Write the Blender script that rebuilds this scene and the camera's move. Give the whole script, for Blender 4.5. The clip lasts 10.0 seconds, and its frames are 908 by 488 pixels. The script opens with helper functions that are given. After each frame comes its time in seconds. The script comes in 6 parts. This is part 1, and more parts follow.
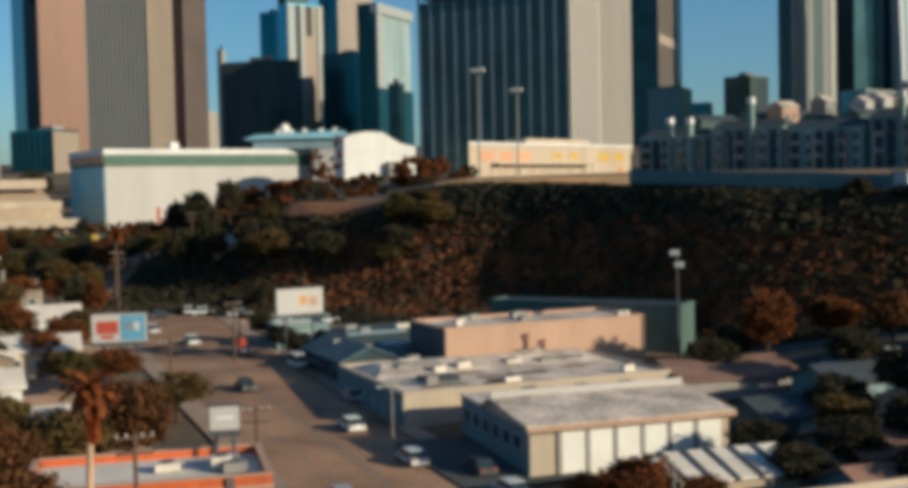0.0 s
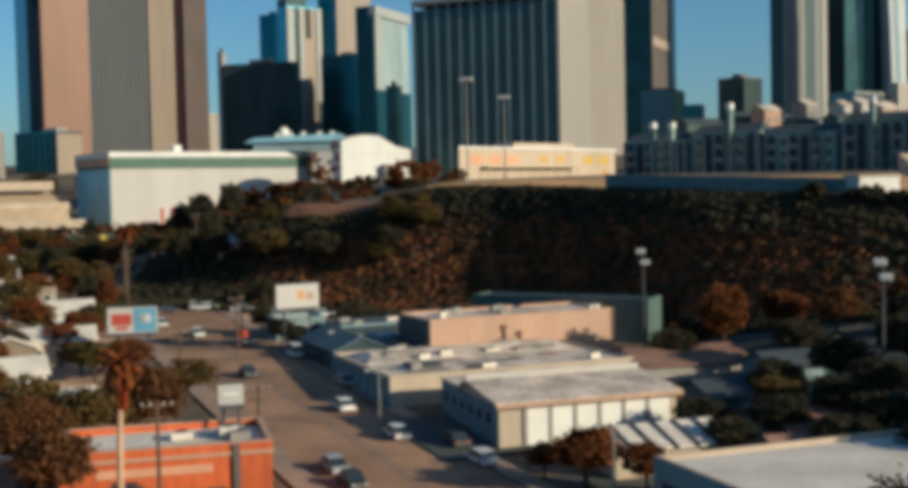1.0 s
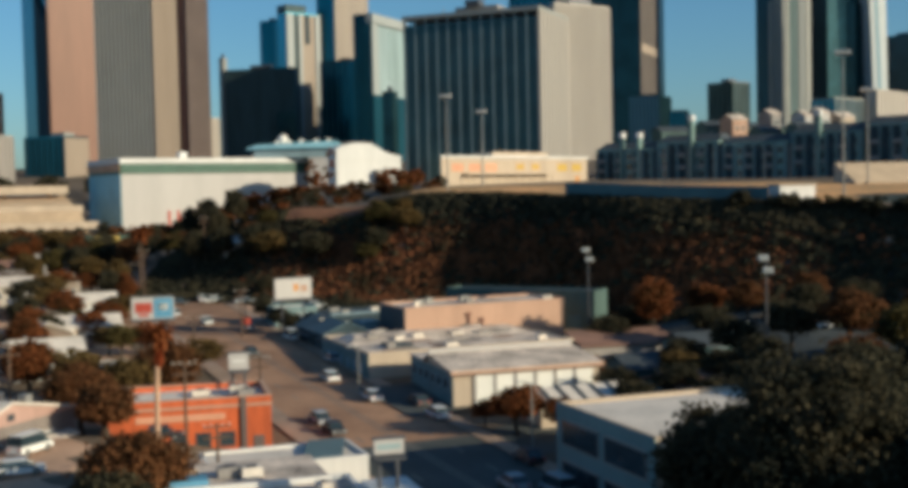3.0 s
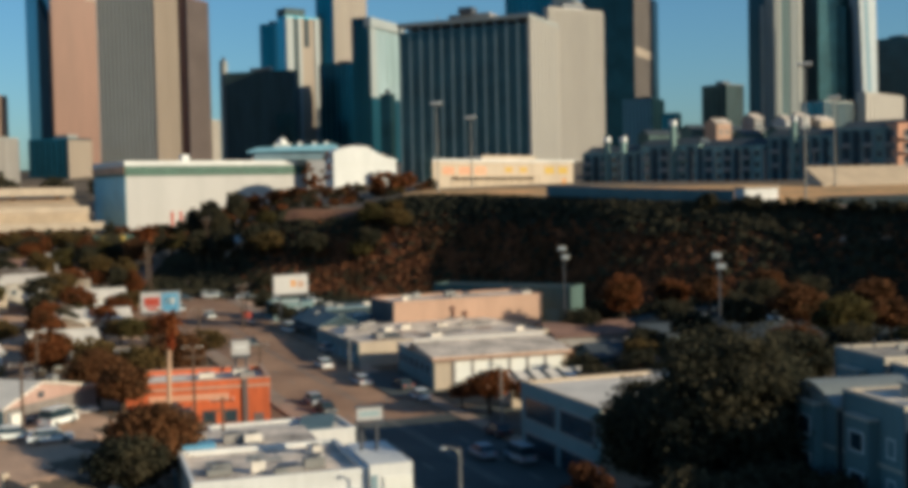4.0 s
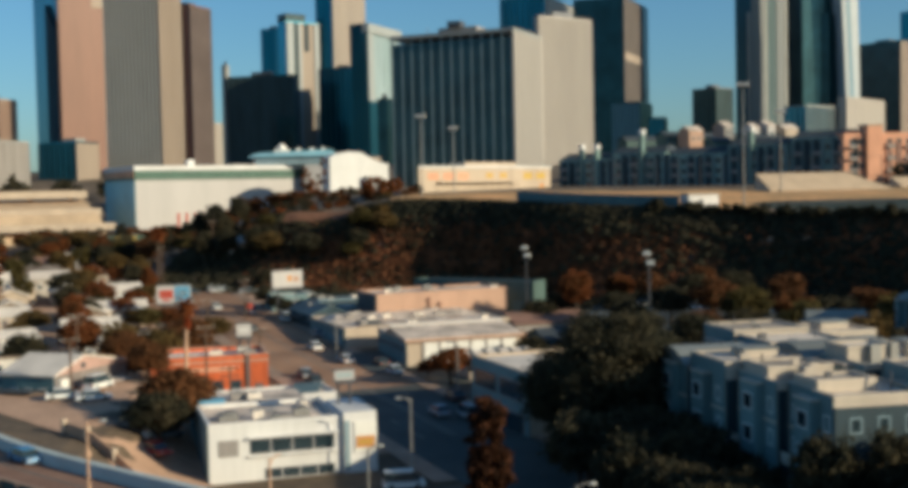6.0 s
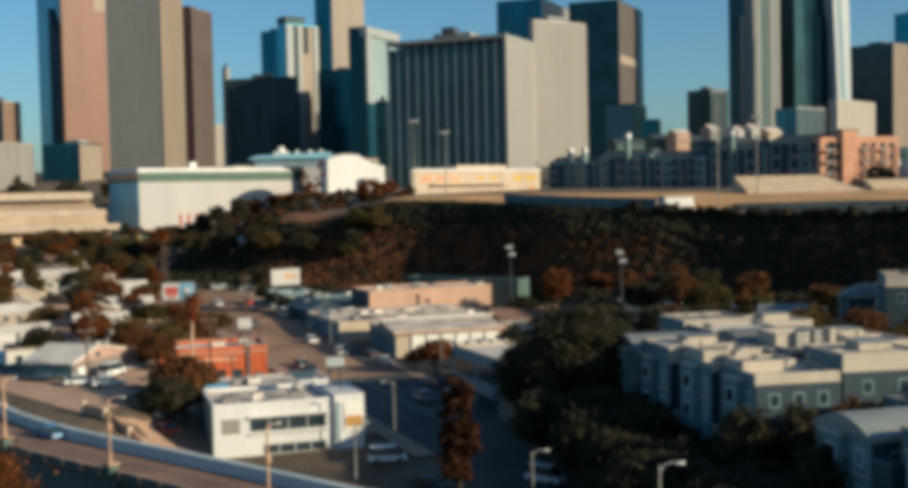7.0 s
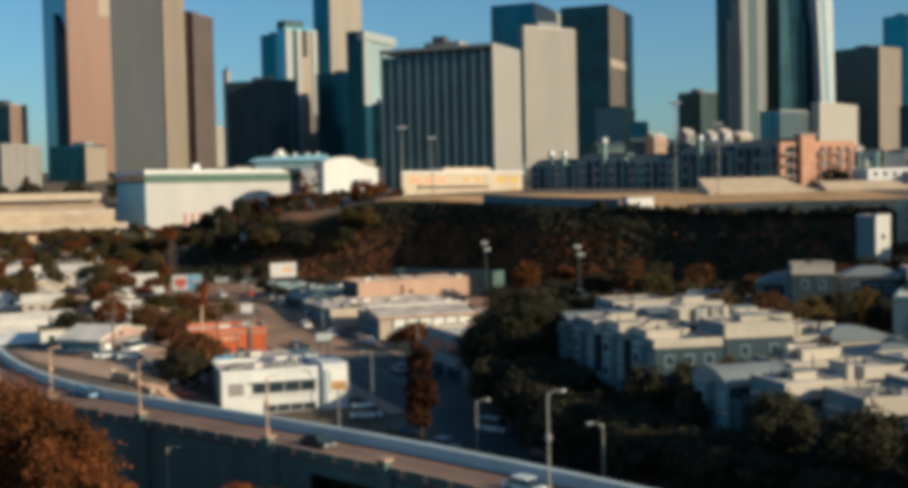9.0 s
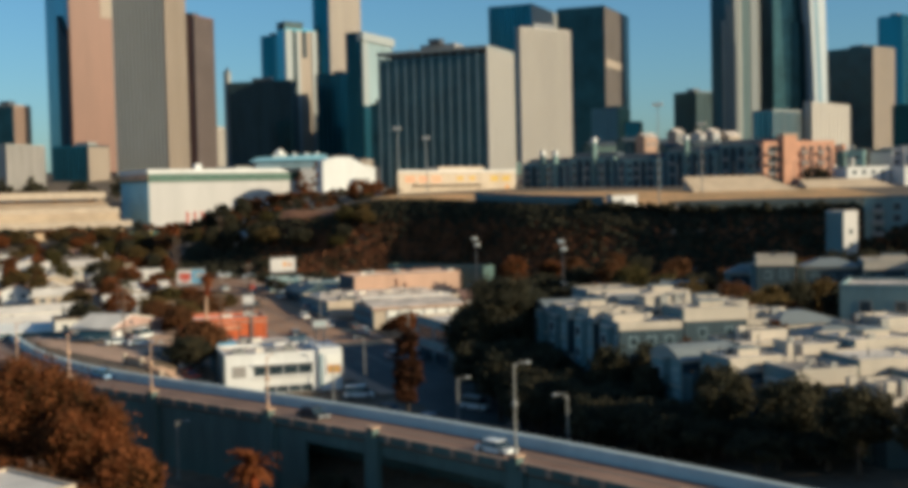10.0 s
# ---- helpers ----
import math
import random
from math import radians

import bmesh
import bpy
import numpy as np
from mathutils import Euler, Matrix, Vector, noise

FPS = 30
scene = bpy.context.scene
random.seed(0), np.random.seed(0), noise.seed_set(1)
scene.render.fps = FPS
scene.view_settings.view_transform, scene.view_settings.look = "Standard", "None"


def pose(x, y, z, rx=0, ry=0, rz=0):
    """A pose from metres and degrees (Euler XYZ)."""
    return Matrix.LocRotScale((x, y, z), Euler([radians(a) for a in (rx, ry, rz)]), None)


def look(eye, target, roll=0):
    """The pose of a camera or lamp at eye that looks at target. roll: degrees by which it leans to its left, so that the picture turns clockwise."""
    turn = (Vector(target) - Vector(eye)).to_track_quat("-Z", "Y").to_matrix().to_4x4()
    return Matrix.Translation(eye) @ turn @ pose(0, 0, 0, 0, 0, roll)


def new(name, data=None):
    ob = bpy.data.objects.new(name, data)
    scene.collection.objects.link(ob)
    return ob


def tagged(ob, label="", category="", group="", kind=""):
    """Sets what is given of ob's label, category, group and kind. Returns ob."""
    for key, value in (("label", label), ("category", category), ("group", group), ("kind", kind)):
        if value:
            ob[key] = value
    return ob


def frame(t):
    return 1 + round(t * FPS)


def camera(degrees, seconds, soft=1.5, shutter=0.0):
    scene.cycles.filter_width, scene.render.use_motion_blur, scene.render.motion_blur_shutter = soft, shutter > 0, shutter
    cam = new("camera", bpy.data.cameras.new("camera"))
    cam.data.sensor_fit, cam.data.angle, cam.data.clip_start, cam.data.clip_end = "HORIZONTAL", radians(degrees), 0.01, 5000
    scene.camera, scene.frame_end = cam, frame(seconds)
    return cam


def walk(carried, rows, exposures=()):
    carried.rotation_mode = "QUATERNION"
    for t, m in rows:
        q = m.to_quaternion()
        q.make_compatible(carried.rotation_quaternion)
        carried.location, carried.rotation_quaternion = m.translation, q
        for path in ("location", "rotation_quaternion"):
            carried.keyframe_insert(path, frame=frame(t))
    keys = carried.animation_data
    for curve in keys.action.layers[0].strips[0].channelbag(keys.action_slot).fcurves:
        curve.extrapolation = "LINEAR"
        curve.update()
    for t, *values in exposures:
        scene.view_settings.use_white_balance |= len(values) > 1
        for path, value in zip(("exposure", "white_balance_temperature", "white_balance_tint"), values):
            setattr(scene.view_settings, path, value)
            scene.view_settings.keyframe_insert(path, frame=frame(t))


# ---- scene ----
cam = camera(41.05, 10.0, soft=5.45)
ROWS = [
    (0, 0.00, 0.00, 32.00, 0.000, -2.519, 1.200),
    (0.5, 1.10, -7.31, 32.32, -0.009, -2.532, 1.222),
    (1, 2.19, -14.69, 32.55, -0.016, -2.539, 1.236),
    (1.5, 3.34, -21.98, 32.83, -0.012, -2.539, 1.239),
    (2, 4.42, -29.28, 33.09, -0.016, -2.536, 1.234),
    (2.5, 5.60, -36.92, 33.35, -0.009, -2.515, 1.221),
    (4, 9.45, -60.90, 33.92, -0.016, -2.467, 1.208),
    (4.5, 10.75, -68.94, 34.12, -0.004, -2.459, 1.209),
    (5, 12.07, -76.91, 34.41, 0.008, -2.484, 1.200),
    (5.5, 13.41, -84.76, 34.81, 0.032, -2.484, 1.191),
    (7, 17.33, -108.07, 35.78, 0.050, -2.488, 1.192),
    (7.5, 18.60, -115.65, 35.98, 0.047, -2.485, 1.185),
    (8, 19.72, -123.09, 36.20, 0.028, -2.491, 1.181),
    (8.5, 20.84, -130.38, 36.26, 0.034, -2.500, 1.180),
    (9, 22.00, -137.59, 36.08, 0.040, -2.503, 1.203),
    (9.5, 23.12, -144.79, 35.85, 0.052, -2.512, 1.246),
    (10, 24.25, -152.00, 35.69, 0.056, -2.532, 1.284),
]
walk(cam, [(t, pose(x, y, z, 90 + pitch, roll, yaw)) for t, x, y, z, yaw, pitch, roll in ROWS],
     exposures=[(0, 0.32, 5150, -8.0), (5, 0.4, 5200, -8.0), (10, 0.46, 5250, -8.0)])

# ---- daylight: low warm sun from behind on the right ----
SUN_AZ, SUN_EL = 117.0, 18.0
world = bpy.data.worlds.new("sky_world")
scene.world = world
world.use_nodes = True
wn, wl = world.node_tree.nodes, world.node_tree.links
sky = wn.new("ShaderNodeTexSky")
sky.sky_type = "NISHITA"
sky.sun_disc = False
sky.sun_elevation, sky.sun_rotation = radians(SUN_EL), radians(SUN_AZ)
sky.air_density, sky.dust_density, sky.ozone_density = 1.0, 0.85, 3.2
wl.new(sky.outputs[0], wn["Background"].inputs[0])
wn["Background"].inputs[1].default_value = 0.072
sun = new("sun", bpy.data.lights.new("sun", "SUN"))
sun.data.energy, sun.data.angle, sun.data.color = 4.7, radians(0.6), (1.0, 0.71, 0.45)
sd = Vector((math.sin(radians(SUN_AZ)) * math.cos(radians(SUN_EL)), math.cos(radians(SUN_AZ)) * math.cos(radians(SUN_EL)), math.sin(radians(SUN_EL))))
sun.matrix_world = look(sd * 100, (0, 0, 0))


# ---- materials ----
def mat(name, col, rough=0.8, vary=0.25, size=3.0, fine=0.3, metal=0.0, bump=0.0, col2=None, per_object=0.0, per_island=0.0, streak=False):
    """Base colour broken by coarse stains and fine grain (sizes in metres), in world space."""
    m = bpy.data.materials.new(name)
    m.use_nodes = True
    n, l = m.node_tree.nodes, m.node_tree.links
    b = n["Principled BSDF"]
    b.inputs["Roughness"].default_value, b.inputs["Metallic"].default_value = rough, metal
    if name.startswith(("leaf", "hillside", "palm", "slope")):
        b.inputs["Specular IOR Level"].default_value = 0.12
    geo = n.new("ShaderNodeNewGeometry")
    src = geo.outputs["Position"]
    if streak:
        mp = n.new("ShaderNodeMapping")
        mp.inputs["Scale"].default_value = (1, 1, 0.12)
        l.new(src, mp.inputs[0])
        src = mp.outputs[0]
    big, small = n.new("ShaderNodeTexNoise"), n.new("ShaderNodeTexNoise")
    big.inputs["Scale"].default_value, big.inputs["Detail"].default_value = 1 / size, 5
    small.inputs["Scale"].default_value, small.inputs["Detail"].default_value = 1 / fine, 3
    l.new(src, big.inputs["Vector"])
    l.new(src, small.inputs["Vector"])
    add = n.new("ShaderNodeMath")
    add.operation = "MULTIPLY_ADD"
    add.inputs[1].default_value, add.inputs[2].default_value = 0.35, 0
    l.new(small.outputs[0], add.inputs[0])
    add2 = n.new("ShaderNodeMath")
    add2.operation = "MULTIPLY_ADD"
    add2.inputs[1].default_value = 0.65
    l.new(big.outputs[0], add2.inputs[0])
    l.new(add.outputs[0], add2.inputs[2])
    value = add2.outputs[0]
    for amount, output in ((per_object, "obj"), (per_island, "isl")):
        if amount:
            rnd = n.new("ShaderNodeObjectInfo").outputs["Random"] if output == "obj" else geo.outputs["Random Per Island"]
            mm = n.new("ShaderNodeMath")
            mm.operation = "MULTIPLY_ADD"
            mm.inputs[1].default_value = amount
            l.new(rnd, mm.inputs[0])
            sub = n.new("ShaderNodeMath")
            sub.operation = "SUBTRACT"
            sub.inputs[1].default_value = amount / 2
            l.new(value, sub.inputs[0])
            l.new(sub.outputs[0], mm.inputs[2])
            value = mm.outputs[0]
    ramp = n.new("ShaderNodeValToRGB")
    lo = [max(0, c * (1 - vary)) for c in col]
    hi = [min(0.95, c * (1 + vary)) for c in (col2 or col)]
    ramp.color_ramp.elements[0].position, ramp.color_ramp.elements[1].position = 0.32, 0.68
    ramp.color_ramp.elements[0].color, ramp.color_ramp.elements[1].color = (*lo, 1), (*hi, 1)
    l.new(value, ramp.inputs[0])
    l.new(ramp.outputs[0], b.inputs["Base Color"])
    if name.startswith(("leaf", "hillside", "palm")):
        # thin leaves let some light through
        tr, mx = n.new("ShaderNodeBsdfTranslucent"), n.new("ShaderNodeMixShader")
        mx.inputs[0].default_value = 0.42
        l.new(ramp.outputs[0], tr.inputs["Color"])
        l.new(b.outputs[0], mx.inputs[1])
        l.new(tr.outputs[0], mx.inputs[2])
        l.new(mx.outputs[0], n["Material Output"].inputs["Surface"])
    if bump:
        bp = n.new("ShaderNodeBump")
        bp.inputs["Strength"].default_value, bp.inputs["Distance"].default_value = 0.6, bump
        l.new(small.outputs[0], bp.inputs["Height"])
        l.new(bp.outputs[0], b.inputs["Normal"])
    return m


M = {
    "earth": mat("earth", (0.0858, 0.0627, 0.0396), 0.95, 0.45, 14, 1.2, bump=0.1, col2=(0.132, 0.0924, 0.0561)),
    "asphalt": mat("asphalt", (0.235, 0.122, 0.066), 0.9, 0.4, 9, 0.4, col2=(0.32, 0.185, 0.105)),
    # Asphalt with the shade that lies on it mixed into the colour.
    "asphalt_shaded": mat("asphalt_shaded", (0.0439, 0.0517, 0.0489), 0.85, 0.3, 9, 0.5, col2=(0.0665, 0.0704, 0.0645)),
    "lot": mat("lot_concrete", (0.474, 0.3, 0.192), 0.9, 0.3, 7, 0.5),
    "walk": mat("pavement_concrete", (0.331, 0.232, 0.165), 0.9, 0.25, 4, 0.4),
    "paint": mat("road_paint", (0.224, 0.191, 0.152), 0.7, 0.2, 1, 0.2),
    # Base colour darkened for shade on the viaduct's near side; streaks are stains.
    "concrete": mat("bridge_concrete_shaded", (0.0759, 0.12, 0.109), 0.85, 0.35, 5, 0.4, streak=True),
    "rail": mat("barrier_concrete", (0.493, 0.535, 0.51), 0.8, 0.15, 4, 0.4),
    "roof_grey": mat("roof_grey", (0.46, 0.38, 0.31), 0.9, 0.5, 4, 0.5, col2=(0.598, 0.494, 0.402)),
    "roof_white": mat("roof_white", (0.69, 0.609, 0.517), 0.85, 0.22, 4, 0.4),
    "roof_metal": mat("roof_metal", (0.238, 0.247, 0.231), 0.6, 0.2, 4, 0.4, metal=0.2, per_object=0.3),
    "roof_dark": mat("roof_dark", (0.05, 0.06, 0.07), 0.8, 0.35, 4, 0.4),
    "roof_red": mat("roof_clay", (0.238, 0.132, 0.0924), 0.9, 0.3, 3, 0.3, per_object=0.3),
    "roof_mix": mat("roof_shingle", (0.198, 0.145, 0.112), 0.9, 0.5, 3, 0.3, col2=(0.409, 0.356, 0.304), per_object=1.1),
    "wall_cream": mat("wall_cream", (0.462, 0.37, 0.277), 0.85, 0.14, 5, 0.4, streak=True),
    "wall_peach": mat("wall_peach", (0.449, 0.284, 0.198), 0.85, 0.14, 5, 0.4, streak=True),
    "wall_white": mat("wall_white", (0.66, 0.635, 0.605), 0.8, 0.12, 5, 0.5, streak=True),
    # Wall colour darkened so that it already looks shaded.
    "wall_shade_tone": mat("wall_shade_tone", (0.075, 0.118, 0.108), 0.85, 0.25, 5, 0.5, streak=True),
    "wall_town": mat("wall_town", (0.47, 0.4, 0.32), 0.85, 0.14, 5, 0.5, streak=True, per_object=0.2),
    # Blue-grey with the shade of left-facing walls put into the colour.
    "shade_siding": mat("shade_toned_siding", (0.152, 0.213, 0.217), 0.8, 0.2, 5, 0.4, streak=True, per_object=0.4),
    "deck": mat("bridge_deck", (0.22, 0.114, 0.0713), 0.9, 0.3, 9, 0.4, col2=(0.258, 0.152, 0.0987)),
    "wall_bright": mat("wall_bright", (0.48, 0.445, 0.42), 0.8, 0.08, 8, 0.6, streak=True),
    "wall_navy": mat("wall_navy", (0.0239, 0.0419, 0.0538), 0.8, 0.3, 5, 0.5, streak=True),
    # Dark blue; on the houses it stands in for shaded walls.
    "wall_blue": mat("wall_blue", (0.08, 0.145, 0.165), 0.85, 0.25, 5, 0.5, streak=True),
    "soil": mat("slope_soil", (0.06, 0.054, 0.0384), 0.95, 0.4, 8, 1.0),
    "embank": mat("dry_embankment", (0.485, 0.356, 0.228), 0.95, 0.25, 12, 1.2),
    "wall_grey": mat("wall_grey", (0.277, 0.251, 0.231), 0.85, 0.2, 4, 0.4, streak=True),
    "wall_mix": mat("wall_stucco", (0.33, 0.251, 0.185), 0.85, 0.3, 4, 0.4, col2=(0.475, 0.436, 0.383), per_object=1.0),
    "wall_teal": mat("wall_bluegrey", (0.224, 0.297, 0.33), 0.8, 0.15, 4, 0.4, streak=True),
    "wall_pink": mat("wall_pinkgrey", (0.191, 0.162, 0.145), 0.85, 0.22, 4, 0.4, streak=True),
    "wall_salmon": mat("wall_salmon", (0.6, 0.31, 0.19), 0.85, 0.15, 5, 0.4),
    "brick": mat("brick_orange", (0.52, 0.108, 0.028), 0.85, 0.4, 3, 0.25, streak=True),
    "glass": mat("window_glass", (0.03, 0.045, 0.055), 0.12, 0.3, 4, 0.5),
    "glass_blue": mat("curtain_glass", (0.045, 0.16, 0.22), 0.24, 0.35, 16, 5, metal=0.8, streak=True),
    "glass_dark": mat("curtain_glass_dark", (0.0338, 0.0754, 0.0858), 0.28, 0.35, 16, 5, metal=0.7),
    "glass_cyan": mat("curtain_glass_pale", (0.31, 0.39, 0.4), 0.3, 0.25, 14, 4, streak=True),
    "granite": mat("granite_brown", (0.185, 0.085, 0.055), 0.55, 0.15, 20, 3, streak=True),
    "granite_dark": mat("granite_dark", (0.14, 0.108, 0.0972), 0.5, 0.15, 20, 3),
    "stone_tan": mat("stone_tan", (0.322, 0.258, 0.202), 0.7, 0.1, 20, 3, streak=True),
    "stone_pale": mat("stone_pale", (0.4, 0.355, 0.31), 0.7, 0.08, 20, 3, streak=True),
    "stone_grey": mat("stone_grey", (0.281, 0.277, 0.257), 0.6, 0.12, 20, 3),
    "fin_grey": mat("fin_grey", (0.19, 0.23, 0.235), 0.5, 0.1, 10, 2),
    "sail": mat("sail_panel", (0.495, 0.515, 0.515), 0.35, 0.06, 10, 2),
    "green_band": mat("green_band", (0.048, 0.104, 0.072), 0.6, 0.2, 4, 0.5),
    "blue_roof": mat("blue_roof", (0.277, 0.475, 0.541), 0.6, 0.15, 5, 0.5),
    "yellow": mat("yellow_panel", (0.495, 0.33, 0.0528), 0.6, 0.15, 2, 0.3),
    "orange": mat("orange_panel", (0.528, 0.238, 0.0528), 0.6, 0.15, 2, 0.3),
    "red": mat("red_panel", (0.409, 0.0594, 0.033), 0.6, 0.15, 2, 0.3),
    "sky_blue": mat("blue_panel", (0.132, 0.304, 0.449), 0.6, 0.15, 2, 0.3),
    "sign_white": mat("white_panel", (0.74, 0.71, 0.65), 0.6, 0.08, 2, 0.3),
    "steel": mat("galvanised_steel", (0.264, 0.251, 0.231), 0.5, 0.15, 2, 0.3, metal=0.3),
    "steel_dark": mat("dark_steel", (0.09, 0.09, 0.1), 0.5, 0.15, 2, 0.3, metal=0.3),
    "wood": mat("pole_wood", (0.106, 0.066, 0.0429), 0.9, 0.25, 1, 0.15),
    "bark": mat("bark", (0.0594, 0.0429, 0.0297), 0.95, 0.3, 1, 0.15),
    "leaf": mat("leaf_green", (0.045, 0.046, 0.017), 0.8, 0.45, 2.5, 0.5, col2=(0.115, 0.088, 0.03), per_island=0.25),
    "leaf_dark": mat("leaf_dark", (0.0378, 0.045, 0.0324), 0.95, 0.3, 3.5, 1.2, col2=(0.0756, 0.0612, 0.0342), per_island=0.12),
    "leaf_orange": mat("leaf_rust", (0.045, 0.036, 0.015), 0.9, 0.4, 3.6, 1.0, col2=(0.22, 0.075, 0.025), per_island=0.3),
    "leaf_red": mat("leaf_redbrown", (0.03, 0.015, 0.009), 0.85, 0.45, 1.6, 0.8, col2=(0.068, 0.028, 0.013), per_island=0.4),
    "leaf_brown": mat("leaf_brown", (0.0504, 0.0324, 0.0156), 0.85, 0.45, 2.0, 0.5, col2=(0.168, 0.0744, 0.03), per_island=0.25),
    "leaf_olive": mat("leaf_olive", (0.066, 0.055, 0.02), 0.8, 0.4, 2.0, 0.5, col2=(0.165, 0.105, 0.038), per_island=0.25),
    "shrub": mat("hillside_shrub", (0.0396, 0.0469, 0.0352), 0.95, 0.35, 12, 2.5, col2=(0.066, 0.0542, 0.0308)),
    "shrub_rust": mat("hillside_dry_shrub", (0.081, 0.0567, 0.0284), 0.95, 0.35, 9, 2.5, col2=(0.257, 0.101, 0.0459)),
    "frond": mat("palm_frond", (0.221, 0.0693, 0.0203), 0.7, 0.3, 1, 0.3, per_island=0.4),
    "frond_dead": mat("palm_skirt", (0.343, 0.0858, 0.03), 0.85, 0.3, 1, 0.3, per_island=0.4),
    "rubber": mat("rubber", (0.02, 0.02, 0.02), 0.9, 0.2, 1, 0.2),
    "lamp_glass": mat("lamp_lens", (0.4, 0.4, 0.384), 0.3, 0.05, 1, 0.2),
    "grass": mat("dry_field", (0.26, 0.2, 0.08), 0.95, 0.2, 16, 1.5, col2=(0.68, 0.349, 0.13)),
    "track": mat("dirt_track", (0.399, 0.256, 0.18), 0.95, 0.3, 5, 0.8),
    "rust_soil": mat("rust_soil", (0.145, 0.0561, 0.0264), 0.95, 0.4, 4, 0.8, col2=(0.218, 0.099, 0.0462)),
    "wall_sage": mat("wall_sage", (0.2, 0.285, 0.26), 0.85, 0.25, 5, 0.5, streak=True, per_object=0.5),
    "glass_slate": mat("curtain_glass_slate", (0.2, 0.32, 0.39), 0.5, 0.2, 14, 4, streak=True),
    "glass_white": mat("pale_cladding", (0.3, 0.37, 0.385), 0.4, 0.2, 14, 4, streak=True),
    "rib_stone": mat("rib_stone", (0.343, 0.348, 0.326), 0.7, 0.1, 20, 3, streak=True),
    "stone_slate": mat("stone_slate", (0.165, 0.17, 0.168), 0.6, 0.12, 20, 3, streak=True),
    "roof_town": mat("roof_membrane", (0.385, 0.32, 0.255), 0.9, 0.3, 3.0, 0.6, col2=(0.57, 0.485, 0.39), per_object=0.5),
    "roof_pink": mat("pink_cladding", (0.42, 0.27, 0.22), 0.85, 0.2, 3, 0.4, streak=True),
    "glass_navy": mat("curtain_glass_navy", (0.022, 0.08, 0.115), 0.35, 0.3, 14, 4, metal=0.35, streak=True),
    "siding_dark": mat("dark_siding", (0.054, 0.0792, 0.084), 0.8, 0.3, 5, 0.4, streak=True, per_object=0.4),
    "windscreen": mat("fence_windscreen", (0.09, 0.15, 0.165), 0.8, 0.2, 5, 0.6),
    "stone_white": mat("white_stone", (0.335, 0.35, 0.345), 0.6, 0.1, 20, 3, streak=True),
    "court": mat("blue_court", (0.1, 0.15, 0.17), 0.8, 0.2, 8, 1),
}
for i, c in enumerate([(0.6, 0.6, 0.6), (0.03, 0.03, 0.035), (0.35, 0.36, 0.38), (0.3, 0.03, 0.02), (0.07, 0.22, 0.42), (0.75, 0.74, 0.7)]):
    M["car%d" % i] = mat("car_paint_%d" % i, c, 0.45, 0.05, 1, 0.3)


# ---- mesh helpers ----
class Build:
    """Collects boxes, prisms and quads into one mesh."""

    def __init__(self):
        self.v, self.f = [], []

    def quad(self, a, b, c, d):
        k = len(self.v)
        self.v += [a, b, c, d]
        self.f.append((k, k + 1, k + 2, k + 3))
        return self

    def box(self, x0, y0, z0, x1, y1, z1):
        return self.prism([(x0, y0), (x1, y0), (x1, y1), (x0, y1)], z0, z1)

    def prism(self, pts, z0, z1, top=None):
        k, n = len(self.v), len(pts)
        self.v += [(x, y, z0) for x, y in pts] + [(x, y, z1) for x, y in (top or pts)]
        self.f.append(tuple(reversed(range(k, k + n))))
        self.f.append(tuple(range(k + n, k + 2 * n)))
        self.f += [(k + i, k + (i + 1) % n, k + n + (i + 1) % n, k + n + i) for i in range(n)]
        return self

    def hull8(self, lower, upper):
        k = len(self.v)
        self.v += list(lower) + list(upper)
        self.f += [(k + 3, k + 2, k + 1, k), (k + 4, k + 5, k + 6, k + 7)]
        self.f += [(k + i, k + (i + 1) % 4, k + 4 + (i + 1) % 4, k + 4 + i) for i in range(4)]
        return self

    def tube(self, p, q, r0, r1, n=8):
        p, q = Vector(p), Vector(q)
        d = (q - p).normalized()
        a = d.orthogonal().normalized()
        b = d.cross(a)
        k = len(self.v)
        for c, r in ((p, r0), (q, r1)):
            self.v += [tuple(c + r * (math.cos(2 * math.pi * i / n) * a + math.sin(2 * math.pi * i / n) * b)) for i in range(n)]
        self.f += [(k + i, k + (i + 1) % n, k + n + (i + 1) % n, k + n + i) for i in range(n)]
        self.f += [tuple(reversed(range(k, k + n))), tuple(range(k + n, k + 2 * n))]
        return self

    def dome(self, c, rx, ry, rz, n=10, rings=4, low=-0.4):
        k = len(self.v)
        for j in range(rings + 1):
            e = low + (math.pi / 2 - 0.05 - low) * j / rings
            self.v += [(c[0] + rx * math.cos(e) * math.cos(2 * math.pi * i / n), c[1] + ry * math.cos(e) * math.sin(2 * math.pi * i / n), c[2] + rz * math.sin(e)) for i in range(n)]
        for j in range(rings):
            self.f += [(k + j * n + i, k + j * n + (i + 1) % n, k + (j + 1) * n + (i + 1) % n, k + (j + 1) * n + i) for i in range(n)]
        self.f.append(tuple(range(k + rings * n, k + rings * n + n)))
        self.f.append(tuple(reversed(range(k, k + n))))
        return self

    def mesh(self, name, material):
        me = bpy.data.meshes.new(name)
        me.from_pydata(self.v, [], self.f)
        me.materials.append(material)
        me.update()
        return me


